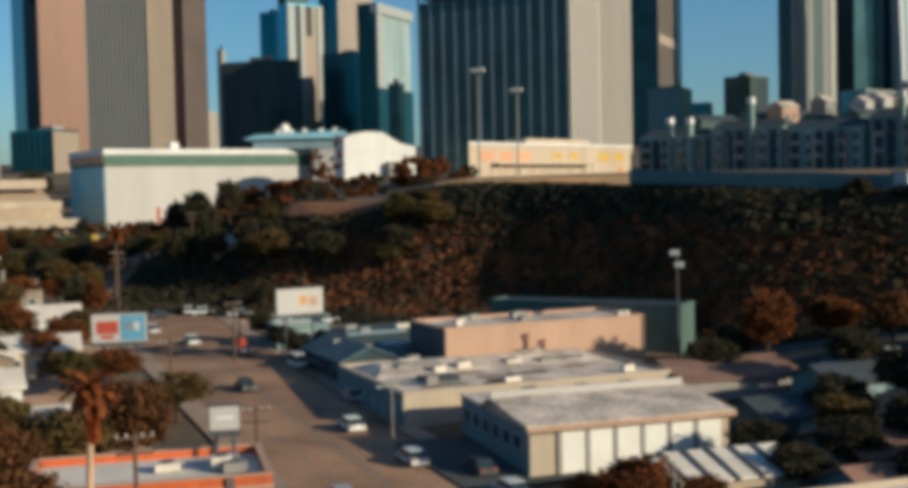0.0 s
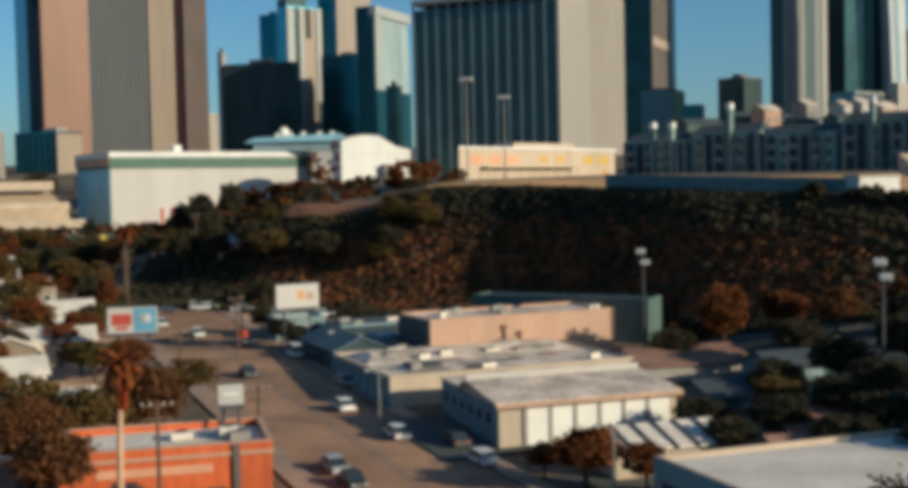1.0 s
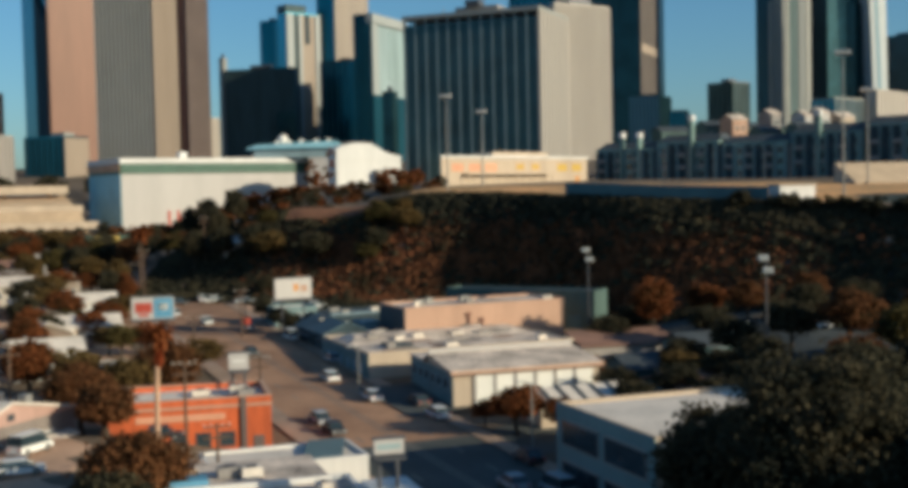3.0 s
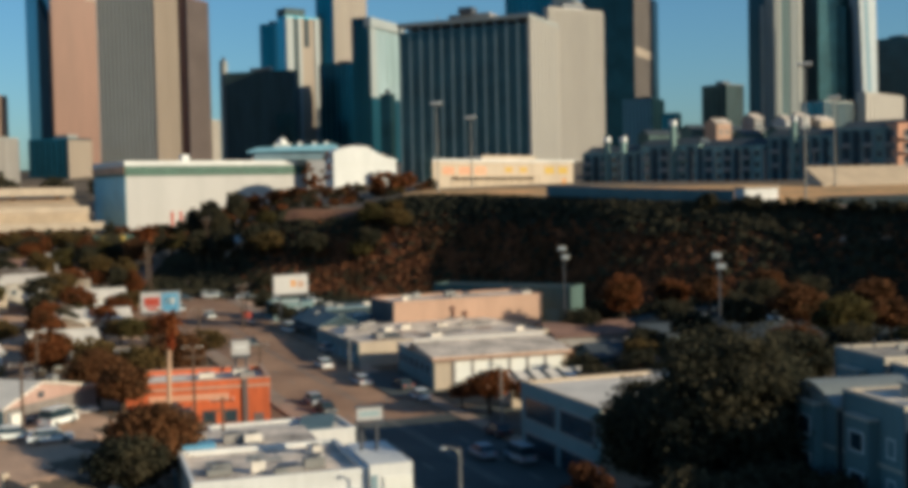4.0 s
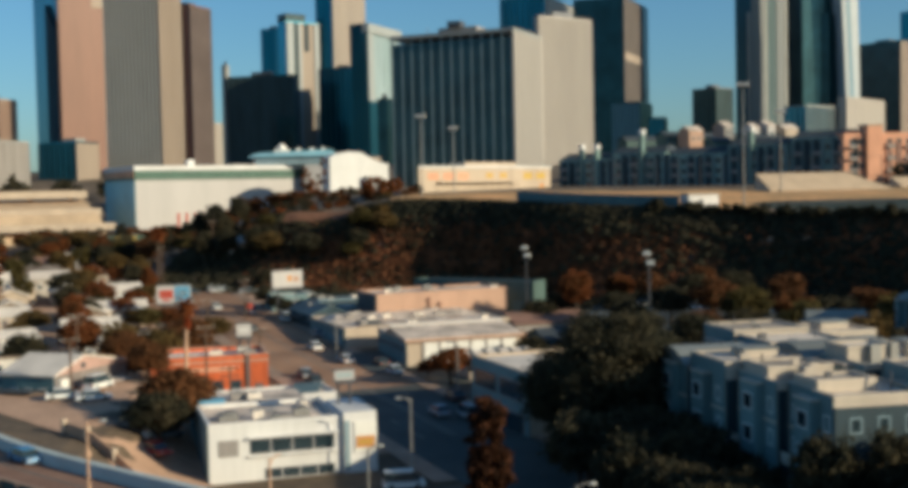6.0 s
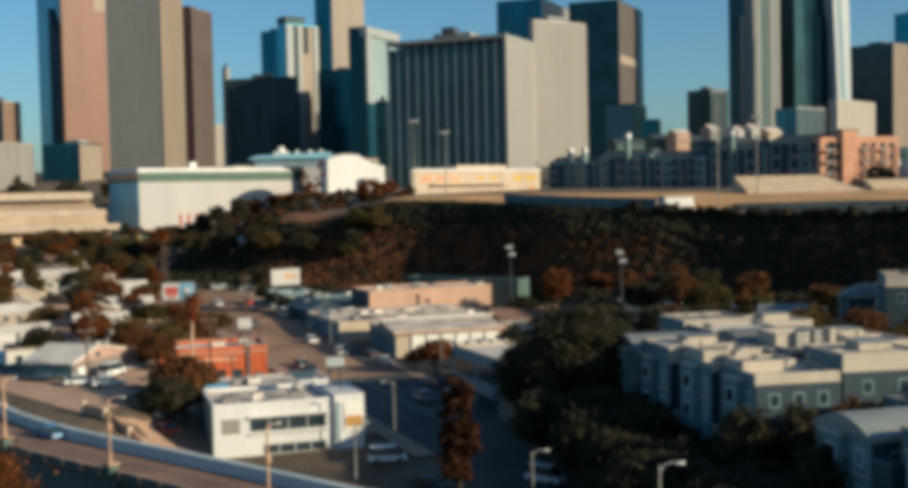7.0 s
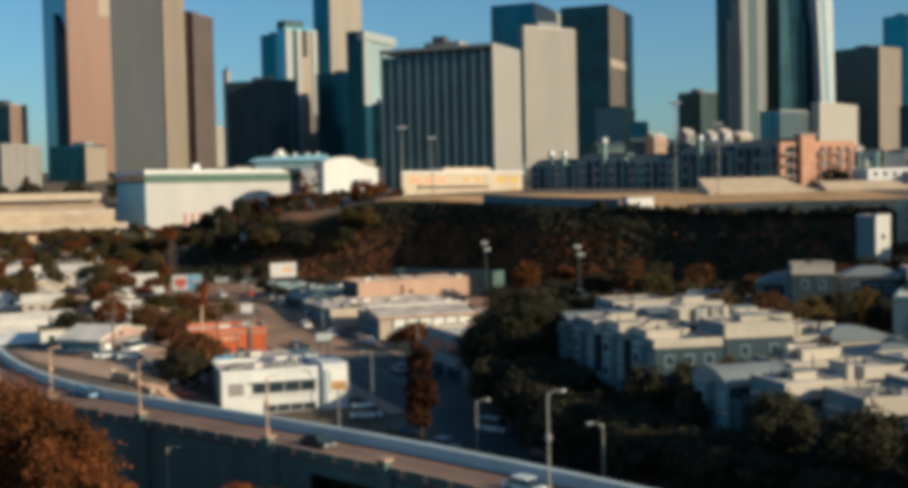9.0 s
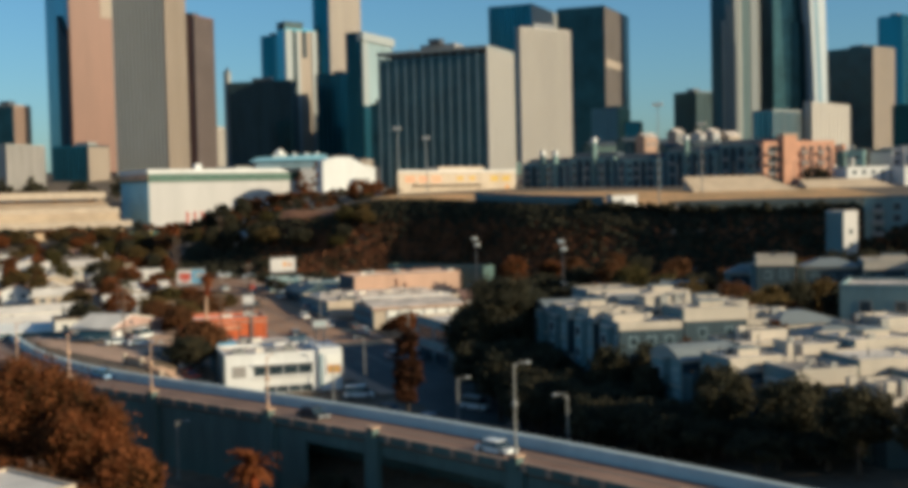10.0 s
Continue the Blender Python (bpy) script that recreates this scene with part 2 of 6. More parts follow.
def weld(b):
    """The same shape with shared corners."""
    seen, idx, v = {}, [], []
    for p in b.v:
        k = tuple(round(c, 3) for c in p)
        if k not in seen:
            seen[k] = len(v)
            v.append(p)
        idx.append(seen[k])
    faces = [tuple(idx[i] for i in f) for f in b.f]
    count = {}
    for f in faces:
        count[frozenset(f)] = count.get(frozenset(f), 0) + 1
    b.v, b.f = v, [f for f in faces if count[frozenset(f)] == 1]
    return b


def bx(*a):
    return Build().box(*a)


def part(name, b, material, parent, label="", kind="", m=None):
    """One mesh object under a thing or a part. b: a Build, or a mesh to share."""
    me = b.mesh(name, M[material]) if isinstance(b, Build) else b
    ob = new(name, me)
    ob.parent = parent
    if m is not None:
        ob.matrix_basis = m
    return tagged(ob, label, "", "", kind)


def thing(name, m, label, category, group="", kind=""):
    ob = new(name)
    ob.matrix_basis = m
    ob.empty_display_size = 0.5
    return tagged(ob, label, category, group, kind)


# ---- the ground ----
NEAR = Vector((0.35, -2.0))          # a point on the bridge's near edge
BU, BN = Vector((0.70, -0.714)), Vector((0.714, 0.70))


BEND_U = [-140, -100, -82, -62, -48, -37, -25, -12, 0, 12, 30, 50, 66, 100, 150]
BEND_V = [20, 6.5, 1.0, -3.2, -4.6, -4.2, -3.2, -2.1, -1.3, -0.7, -0.4, -1.0, -1.9, -4.5, -10]


def bend(u):
    """Sideways sweep of the viaduct's near edge, eased over a few metres."""
    return sum(float(np.interp(u + k, BEND_U, BEND_V)) for k in (-9, -6, -3, 0, 3, 6, 9)) / 7


def on_bridge(u, v):
    return NEAR + BU * u + BN * (bend(u) + v)


def smooth(a, b, x):
    t = min(1, max(0, (x - a) / (b - a)))      # a may lie above b
    return t * t * (3 - 2 * t)


FOOT_X = [-300, -60, -20, 10, 40, 80, 110, 140, 200, 400]
FOOT_Y = [230, 228, 208, 196, 172, 147, 119, 95, 60, 0]
PLAIN_Y = [-5000, 10, 37, 88, 128, 180, 450, 900, 1500, 6000]
PLAIN_Z = [3, 3.2, 4, 5.5, 6.8, 9, 22.6, 58, 72, 72]
TOP_Y = [0, 137, 165, 177, 200, 216, 230, 282, 330, 440, 560, 900, 1500, 6000]
TOP_Z = [27, 28.7, 28.5, 30.0, 31.5, 32.2, 32.8, 35.0, 36.0, 37.5, 44, 58, 72, 72]
WEST_Y = [0, 225, 245, 282, 330, 391, 440, 560, 900, 1500, 6000]
WEST_Z = [24, 29.2, 30.3, 32.4, 34.4, 36.8, 38, 44, 58, 72, 72]


def slope_width(x):
    return float(np.interp(x, [-20, 20, 45], [34, 30, 22]))


def ground(x, y):
    base = float(np.interp(y, PLAIN_Y, PLAIN_Z))
    base += 5.0 * smooth(-14, -27, x) * (1 - smooth(72, 95, y)) if x < -14 else 5 * smooth(32, 60, x)
    s = (x - NEAR.x) * BN.x + (y - NEAR.y) * BN.y - bend((x - NEAR.x) * BU.x + (y - NEAR.y) * BU.y)
    base += (-1.0 - base) * (1 - smooth(-2, 8, s))
    foot = float(np.interp(x, FOOT_X, FOOT_Y))
    west = smooth(4, -20, x)
    # The rise past x = 138 is an unseen hill added for shade.
    top = float(np.interp(y, TOP_Y, TOP_Z)) * (1 - west) + float(np.interp(y, WEST_Y, WEST_Z)) * west + 40 * smooth(138, 190, x) * (0.7 * smooth(78, 92, y) + 0.3 * smooth(108, 126, y)) * (1 - smooth(140, 200, y))
    up = smooth(foot, foot + slope_width(x), y) * smooth(-85, -28, x)
    return base + max(0, top - base) * up


def drape(pts_u, pts_v, fn, lift):
    """A sheet over the ground: fn(u, v) gives x, y."""
    b = Build()
    nu, nv = len(pts_u), len(pts_v)
    for u in pts_u:
        for v in pts_v:
            x, y = fn(u, v)
            b.v.append((x, y, ground(x, y) + lift))
    b.f = [(i * nv + j, (i + 1) * nv + j, (i + 1) * nv + j + 1, i * nv + j + 1) for i in range(nu - 1) for j in range(nv - 1)]
    return b


def lin(a, b, n):
    return [a + (b - a) * i / (n - 1) for i in range(n)]


gx = lin(-4000, -400, 8) + lin(-380, -125, 18) + lin(-120, 260, 153) + lin(280, 700, 15) + lin(900, 4000, 7)
gy = lin(-1500, -200, 6) + lin(-170, -42, 60) + lin(-40, 330, 149) + lin(340, 900, 40) + lin(1000, 4700, 12)
sheet = drape(gx, gy, lambda u, v: (u, v), 0.0)
sheet.f = [tuple(f) for f in sheet.f]
tagged(new("ground", sheet.mesh("ground", M["earth"])), "dry brown earth sloping up to a scrubby hill", "ground", kind="structure")

# ---- streets and yards ----
AX = Vector((-0.39, 0.92))           # along the boulevard, away from the bridge
SIDE = Vector((0.92, 0.39))
MID = Vector((-8.0, 114.0))


def street(name, origin, along, width, length, lift, material, label, category="road", back=0):
    across = Vector((along.y, -along.x))
    b = drape(lin(-back, length, max(3, int((length + back) / 4))), lin(-width / 2, width / 2, 5),
              lambda u, v: tuple(origin + along * u + across * v), lift)
    for i, f in enumerate(b.f):
        b.f[i] = tuple(reversed(f))
    return tagged(new(name, b.mesh(name, M[material])), label, category, kind="structure")


street("road_boulevard", MID - SIDE * 1.5, AX, 16, 158, 0.10, "asphalt", "wide worn tan-grey asphalt boulevard", back=26)
# Near stretch is coloured darker to stand in for shade on the road.
street("road_resurfaced", MID - SIDE * 1.5, AX, 16, -26, 0.10, "asphalt_shaded", "dark asphalt stretch of the boulevard with shade in its colour", back=135)
for off, wide in ((-10.9, 2.6), (7.7, 2.2)):
    street("pavement", MID + SIDE * off, AX, wide, 120, 0.22, "walk", "concrete pavement beside the boulevard", "pavement", back=80)
street("road_cross", Vector((-36, 186)), Vector((0.95, -0.31)), 13, 62, 0.13, "asphalt", "asphalt cross street below the hill", back=60)
# Dark surface colour stands in for the hill's shadow.
street("road_hillside", Vector((30, 150)), Vector((0.86, -0.51)), 10, 110, 0.12, "asphalt_shaded", "narrow asphalt street at the foot of the hill", back=20)
street("road_underpass", Vector((-36, 18)), Vector((0.70, -0.714)), 9, 120, 0.10, "asphalt", "asphalt street below the viaduct", back=30)
lines = Build()
for off in (-1.85, -1.15):
    s = drape(lin(-60, 90, 40), [off - 0.1, off + 0.1], lambda u, v: tuple(MID + AX * u + SIDE * v), 0.115)
    k = len(lines.v)
    lines.v += s.v
    lines.f += [tuple(i + k for i in reversed(f)) for f in s.f]
for off in (-5.6, 2.6):
    for u0 in range(-60, 90, 9):
        s = drape(lin(u0, u0 + 3, 2), [off - 0.12, off + 0.12], lambda u, v: tuple(MID + AX * u + SIDE * v), 0.115)
        k = len(lines.v)
        lines.v += s.v
        lines.f += [tuple(i + k for i in reversed(f)) for f in s.f]
tagged(new("lane_marking", lines.mesh("lane_marking", M["paint"])), "worn white lane lines on the boulevard", "marking", kind="structure")
# Dark forecourt colour paints the warehouse shade.
street("pavement_forecourt", Vector((3.5, 112)), AX, 12, 12, 0.27, "asphalt_shaded", "asphalt forecourt between the warehouses, coloured dark for shade", "pavement", back=8)
# The dark asphalt yards carry shade in their colour.
LOTS = [(56, 150, 50, 40, -32, "asphalt_shaded"), (42, 116, 34, 44, 18, "asphalt_shaded"), (-33, 60, 62, 21, -45.6, "lot"), (-6, 58, 24, 24, 20, "lot"), (-48, 110, 40, 26, 22, "lot"), (14, 90, 26, 14, 20, "asphalt_shaded"), (-70, 190, 60, 34, 20, "lot"),
        (-66, 150, 40, 40, 20, "lot"), (60, 120, 44, 18, -30, "asphalt_shaded"), (-24, 205, 44, 16, 10, "lot")]
for x, y, w, d, a, m in LOTS:
    c, s = math.cos(radians(a)), math.sin(radians(a))
    b = drape(lin(-w / 2, w / 2, 12), lin(-d / 2, d / 2, 10), lambda u, v: (x + u * c - v * s, y + u * s + v * c), 0.07)
    tagged(new("pavement_yard", b.mesh("pavement_yard", M[m])), "dusty paved yard with faded patches", "pavement", kind="structure")
def crest(x, v):
    return x, float(np.interp(x, FOOT_X, FOOT_Y)) + slope_width(x) + v


field = drape(lin(-4, 150, 60), lin(0, 1, 16), lambda u, v: (u, (1 - v) * crest(u, -1)[1] + v * (272 if u < 60 else 262)), 0.08)
tagged(new("field", field.mesh("field", M["grass"])), "dry tan and olive sports field on the hilltop", "field", kind="structure")
slope = drape(lin(-62, 150, 70), lin(0, 1, 14), lambda u, v: (u, float(np.interp(u, FOOT_X, FOOT_Y)) - 7 + v * (slope_width(u) + 7)), 0.05)
tagged(new("hillside", slope.mesh("hillside", M["soil"])), "steep dark hillside soil under scrub", "hillside", kind="structure")
court = drape(lin(28, 66, 16), lin(0.6, 9, 7), lambda u, v: crest(u, v), 0.3)
tagged(new("field_edge", court.mesh("field_edge", M["court"])), "blue-grey paved strip along the field", "pavement", kind="structure")
track = drape(lin(64, 120, 24), lin(-0.8, 8, 6), lambda u, v: crest(u, v), 0.22)
tagged(new("field_track", track.mesh("field_track", M["track"])), "pale pinkish dirt track along the hill's edge", "track", kind="structure")
bank = drape(lin(-33, -9, 14), lin(-9, 1, 8), lambda u, v: crest(u, v + 0.1 * u + 2), 0.12)
tagged(new("dirt_bank", bank.mesh("dirt_bank", M["rust_soil"])), "bare rust-brown dirt bank near the hilltop", "bank", kind="structure")


def trail(a, b, width):
    """A worn dirt path over the slope from a to b."""
    a, b = Vector(a), Vector(b)
    n = Vector((-(b - a).y, (b - a).x)).normalized()
    t = drape(lin(0, 1, 14), [-width / 2, 0, width / 2], lambda u, v: tuple(a.lerp(b, u) + n * (v + 0.6 * math.sin(u * 7))), 0.35)
    tagged(new("trail", t.mesh("trail", M["track"])), "worn tan dirt trail over the hillside", "trail", kind="structure")


trail((-46, 237), (-31, 219), 1.2)
trail((-58, 236), (-50, 222), 1.4)
trail((-30, 229), (8, 214), 1.0)
trail((72, 166), (118, 130), 1.1)
trail((64, 162), (112, 124), 0.9)


# ---- facades ----
def windows(parent, face, x0, x1, z0, z1, cols, rows, w, h, y, glass="glass", frame_m="wall_white", proud=0.06):
    """Window parts on a face of a box: 'front' (-y), 'left' (-x) or 'right' (+x); x runs along the face."""
    fr = Build()
    t = 0.12
    fr.box(-w / 2 - t, -proud, -h / 2 - t, w / 2 + t, 0.02, -h / 2)
    fr.box(-w / 2 - t, -proud, h / 2, w / 2 + t, 0.02, h / 2 + t)
    fr.box(-w / 2 - t, -proud, -h / 2, -w / 2, 0.02, h / 2)
    fr.box(w / 2, -proud, -h / 2, w / 2 + t, 0.02, h / 2)
    fm = fr.mesh("window_frame", M[frame_m])
    pm = bx(-w / 2, -0.03, -h / 2, w / 2, 0.02, h / 2).mesh("pane", M[glass])
    for r in range(rows):
        for c in range(cols):
            u = x0 + (x1 - x0) * (c + 0.5) / cols
            z = z0 + (z1 - z0) * (r + 0.5) / rows
            m = {"front": pose(u, y, z), "left": pose(y, u, z, 0, 0, -90), "right": pose(y, u, z, 0, 0, 90)}[face]
            win = part("window", fm, None, parent, m=m)
            part("pane", pm, None, win)


def parapet_box(t, w, d, h, wall, roof, rim=0.5, wall_name="wall", x=0, y=0, z=0):
    part(wall_name, bx(x, y, z, x + w, y + d, z + h - rim), wall, t)
    b = Build()
    e = 0.3
    zt = z + h
    b.box(x - 0.05, y - 0.05, zt - rim, x + w + 0.05, y + e, zt).box(x - 0.05, y + d - e, zt - rim, x + w + 0.05, y + d + 0.05, zt)
    b.box(x - 0.05, y + e, zt - rim, x + e, y + d - e, zt).box(x + w - e, y + e, zt - rim, x + w + 0.05, y + d - e, zt)
    part("parapet", b, wall, t)
    part("roof", bx(x + e, y + e, zt - rim, x + w - e, y + d - e, zt - rim + 0.12), roof, t)


def gable(t, w, d, h0, h1, wall, roof, ridge=0.5, eave=0.5):
    """Ridge along x."""
    b = Build()
    ym = d * ridge
    b.v = [(0, 0, 0), (0, d, 0), (0, d, h0), (0, ym, h1), (0, 0, h0), (w, 0, 0), (w, d, 0), (w, d, h0), (w, ym, h1), (w, 0, h0)]
    b.f = [(0, 4, 3, 2, 1), (5, 6, 7, 8, 9), (0, 5, 9, 4), (1, 2, 7, 6), (0, 1, 6, 5)]
    part("wall", b, wall, t)
    for name, ya, za, yb, zb in (("roof_slope", -eave, h0 - eave * (h1 - h0) / ym, ym, h1), ("roof_slope", d + eave, h0 - eave * (h1 - h0) / (d - ym), ym, h1)):
        part(name, Build().hull8([(-eave, ya, za + 0.02), (w + eave, ya, za + 0.02), (w + eave, yb, zb + 0.02), (-eave, yb, zb + 0.02)],
                                 [(-eave, ya, za + 0.25), (w + eave, ya, za + 0.25), (w + eave, yb, zb + 0.25), (-eave, yb, zb + 0.25)]), roof, t)


def roof_units(x, y, w, d, z, a, n, seed):
    r = random.Random(seed)
    for i in range(n):
        c, s = math.cos(radians(a)), math.sin(radians(a))
        u, v = r.uniform(1.5, w - 2.5), r.uniform(1.5, d - 2.5)
        k, g = r.uniform(0.8, 1.6), r.uniform(0.6, 1.1)
        t = thing("air_conditioner", pose(x + u * c - v * s, y + u * s + v * c, z, 0, 0, a), "weathered grey metal cooling unit on a flat roof", "air conditioner", "rooftop units")
        part("housing", bx(0, 0, 0.12, k * 1.3, k, g), r.choice(["steel", "wall_grey", "roof_white"]), t)
        part("base", bx(0.1, 0.1, 0, k * 1.3 - 0.1, k - 0.1, 0.12), "steel_dark", t)
        part("fan_grille", Build().tube((k * 0.65, k / 2, g), (k * 0.65, k / 2, g + 0.1), k * 0.38, k * 0.38, 12), "steel_dark", t)


# ---- towers of the skyline ----
def tower(name, x, y, rot, a, b, z0, z1, body, left, right, label, floors=3.9, nl=0, nr=0, fin_l=None, fin_r=None, fin_w=0.9, bands=None, roofbox=True, category="skyscraper"):
    """Near corner at x, y; the left face runs a metres back along -x, the right face b metres back along +y."""
    t = thing(name, pose(x, y, z0, 0, 0, rot), label, category, "skyline")
    h = z1 - z0
    part("core", bx(-a + 0.15, 0.15, 0, -0.15, b - 0.15, h), body, t)
    if left:
        part("left_facade", bx(-a, 0, 0, 0, 0.13, h), left, t)
    if right:
        part("right_facade", bx(-0.13, 0.14, 0, 0, b, h), right, t)
    if bands:
        s = Build()
        z = floors
        while z < h - 1:
            s.box(-a - 0.05, -0.1, z - 0.55, 0.12, 0, z + 0.55)
            s.box(0, 0.0, z - 0.55, 0.12, b, z + 0.55)
            z += floors
        part("floor_band", s, bands, t, kind="stuff")
    if nl:
        me = bx(-fin_w / 2, -0.35, 0, fin_w / 2, 0, h).mesh("fin", M[fin_l])
        for i in range(nl + 1):
            part("fin", me, None, t, m=pose(-a + a * i / nl, 0, 0))
    if nr:
        me = bx(0, -fin_w / 2, 0, 0.7, fin_w / 2, h).mesh("fin", M[fin_r])
        for i in range(nr + 1):
            part("fin", me, None, t, m=pose(0, b * i / nr, 0))
    part("roof", bx(-a - 0.2, -0.2, h, 0.2, b + 0.2, h + 1.2), body if not fin_l else fin_l, t)
    if roofbox:
        part("plant_room", bx(-a * 0.65, b * 0.3, h + 1.2, -a * 0.35, b * 0.7, h + 5), "steel_dark", t)
    return t


def strip_right(t, b, h, f0, f1, material, z0=0.0, proud=0.5, name="facade_strip"):
    """An upright strip on the right face, from f0 to f1 of its width."""
    part(name, bx(0.0, b * f0, z0, proud, b * f1, h), material, t)


def strip_left(t, a, h, f0, f1, material, z0=0.0, proud=0.5, name="facade_strip"):
    part(name, bx(-a + a * f0, -proud, z0, -a + a * f1, 0.0, h), material, t)


TOWERS = [
    # x, y, rot, a, b, ztop, core, left, right, fins left/right, bands, label
    (-346, 873, -23, 31.8, 19.3, 115, "granite_dark", "glass_dark", "granite", 0, 8, "stone_tan", "stone_tan", 0.8, None, "distant office tower with brown stone bays"),
    (-290, 700, -23, 28.3, 38.0, 74, "stone_grey", "stone_grey", "wall_grey", 0, 12, None, "wall_grey", 0.8, None, "low pale stone office block"),
    (-206.5, 830, -11, 44.5, 40.0, 263, "granite_dark", "granite_dark", "stone_tan", 14, 16, "rib_stone", "stone_tan", 1.3, None, "tall grey and tan tower with fine vertical ribs"),
    (-204, 930, -23, 24.7, 29.6, 195, "granite", "granite", "granite_dark", 5, 10, "granite", "granite_dark", 0.9, None, "dark brown ribbed office tower"),
    (-201, 1000, -23, 3.9, 13.6, 100, "stone_pale", "stone_grey", "stone_pale", 0, 4, None, "stone_pale", 0.7, None, "narrow pale stone building"),
    (-138, 1070, -15, 67.8, 13.6, 149, "siding_dark", "siding_dark", "siding_dark", 14, 0, "glass_dark", None, 0.7, None, "squat black glass office block"),
    (-205, 1090, -23, 5.0, 6.3, 161, "stone_grey", "stone_grey", "stone_grey", 0, 0, None, None, 0.7, None, "slim grey service tower"),
    (-176, 1225, -23, 17.4, 28.0, 214, "glass_blue", "glass_blue", "glass_blue", 4, 0, "glass_blue", None, 0.7, None, "blue glass tower with a stepped top"),
    (-109, 1186, -23, 21.2, 71.8, 284, "glass_blue", "glass_blue", "stone_tan", 0, 12, None, "stone_pale", 1.8, None, "tall tower with blue glass and tan stone piers"),
    (-85, 1100, -23, 35.3, 52.6, 158, "glass_blue", "glass_blue", "glass_blue", 6, 10, "glass_dark", "glass_blue", 0.8, None, "dark blue glass office tower"),
    (-39, 900, -23, 9.0, 9.0, 111, "glass_dark", "glass_dark", "glass_dark", 0, 0, None, None, 0.7, None, "narrow black office block"),
    (75, 750, -55, 5.5, 47.2, 154, "stone_pale", "stone_pale", "stone_pale", 0, 20, None, "stone_pale", 1.3, None, "plain pale stone slab tower with fine ribs"),
    (107, 1100, -23, 47.2, 92.4, 224, "glass_dark", "glass_blue", "stone_grey", 8, 10, "glass_dark", "stone_pale", 1.2, None, "dark blue tower with a grey flank"),
    (295, 1205, -50, 31.5, 28.6, 139, "glass_dark", "glass_dark", "siding_dark", 5, 6, "stone_slate", "glass_dark", 0.7, None, "distant dark office block"),
    (338, 955, -50, 40.9, 18.2, 180, "glass_dark", "glass_dark", "glass_dark", 5, 4, "glass_dark", "glass_dark", 0.7, None, "dark glass tower behind a white sail"),
    (501, 1230, -50, 59.0, 44.4, 188, "glass_dark", "glass_dark", "stone_tan", 10, 9, "glass_dark", "stone_tan", 0.9, "granite_dark", "dark tower with a tan stone flank"),
    (171, 810, -23, 11.5, 8.0, 86, "glass_blue", "glass_blue", "glass_blue", 4, 3, "glass_dark", "glass_dark", 0.7, None, "small blue glass office block"),
    (634, 1500, -50, 36.3, 30.0, 259, "glass_blue", "glass_blue", "glass_blue", 6, 6, "glass_blue", "glass_blue", 0.8, None, "distant blue-grey glass tower"),
    (319, 850, -40, 6.6, 78.6, 101, "stone_pale", "stone_pale", "stone_pale", 0, 9, None, "stone_pale", 0.8, None, "low pale stone block"),
    (282, 830, -50, 19.6, 50.9, 94, "stone_grey", "glass_blue", "glass_blue", 4, 14, "stone_grey", "stone_grey", 0.7, None, "low blue-grey office building"),
    (464, 1000, -50, 26.9, 15.8, 107, "glass_blue", "glass_blue", "glass_blue", 6, 5, "glass_dark", "glass_dark", 0.7, None, "low dark blue office block"),
]
for x, y, rot, a, b, z1, body, lf, rf, nl, nr, fl, fr_, fw, bands, label in TOWERS:
    tower("office_tower", x, y, rot, a, b, min(48, ground(x, y) - 2), z1, body, lf, rf, label, nl=nl if fl else 0, nr=nr if fr_ else 0, fin_l=fl, fin_r=fr_, fin_w=fw, bands=bands,
          roofbox=z1 > 110)

def solo(x, y, rot, a, b, z1, body, lf, rf, label, **kw):
    z0 = min(48, ground(x, y) - 2)
    return tower("office_tower", x, y, rot, a, b, z0, z1, body, lf, rf, label, **kw), z1 - z0


# brown granite tower: blue glass flank, a lower black glass slab at its corner
t, h = solo(-314.5, 928, -50, 52.1, 60, 242, "granite", "glass_blue", "granite", "brown granite tower with a blue glass edge")
part("corner_slab", Build().hull8([(-19, -3, 0), (0.3, -3, 0), (0.3, 0, 0), (-19, 0, 0)], [(-19, -3, 152), (0.3, -3, 128), (0.3, 0, 128), (-19, 0, 152)]), "wall_navy", t, "black glass slab with a sloping top")
# Tan strips paint the paler sky reflection on the upper flank.
strip_right(t, 60, h, 0.5, 1.0, "stone_tan", z0=150, proud=0.3)
strip_right(t, 60, 150, 0.78, 1.0, "stone_tan", z0=128, proud=0.3)
# low office block: dark glass front, pale stone flank
t, h = solo(-256.2, 780, -23, 34.8, 23.4, 75.6, "stone_grey", "glass_dark", "stone_tan", "low office block with dark glass and a pale stone flank", nl=7, fin_l="glass_blue", nr=6, fin_r="stone_tan", fin_w=0.8, bands=None, roofbox=False)
part("roof_step", bx(-14, 2, h + 1.2, -2, 12, h + 3.5), "stone_grey", t)
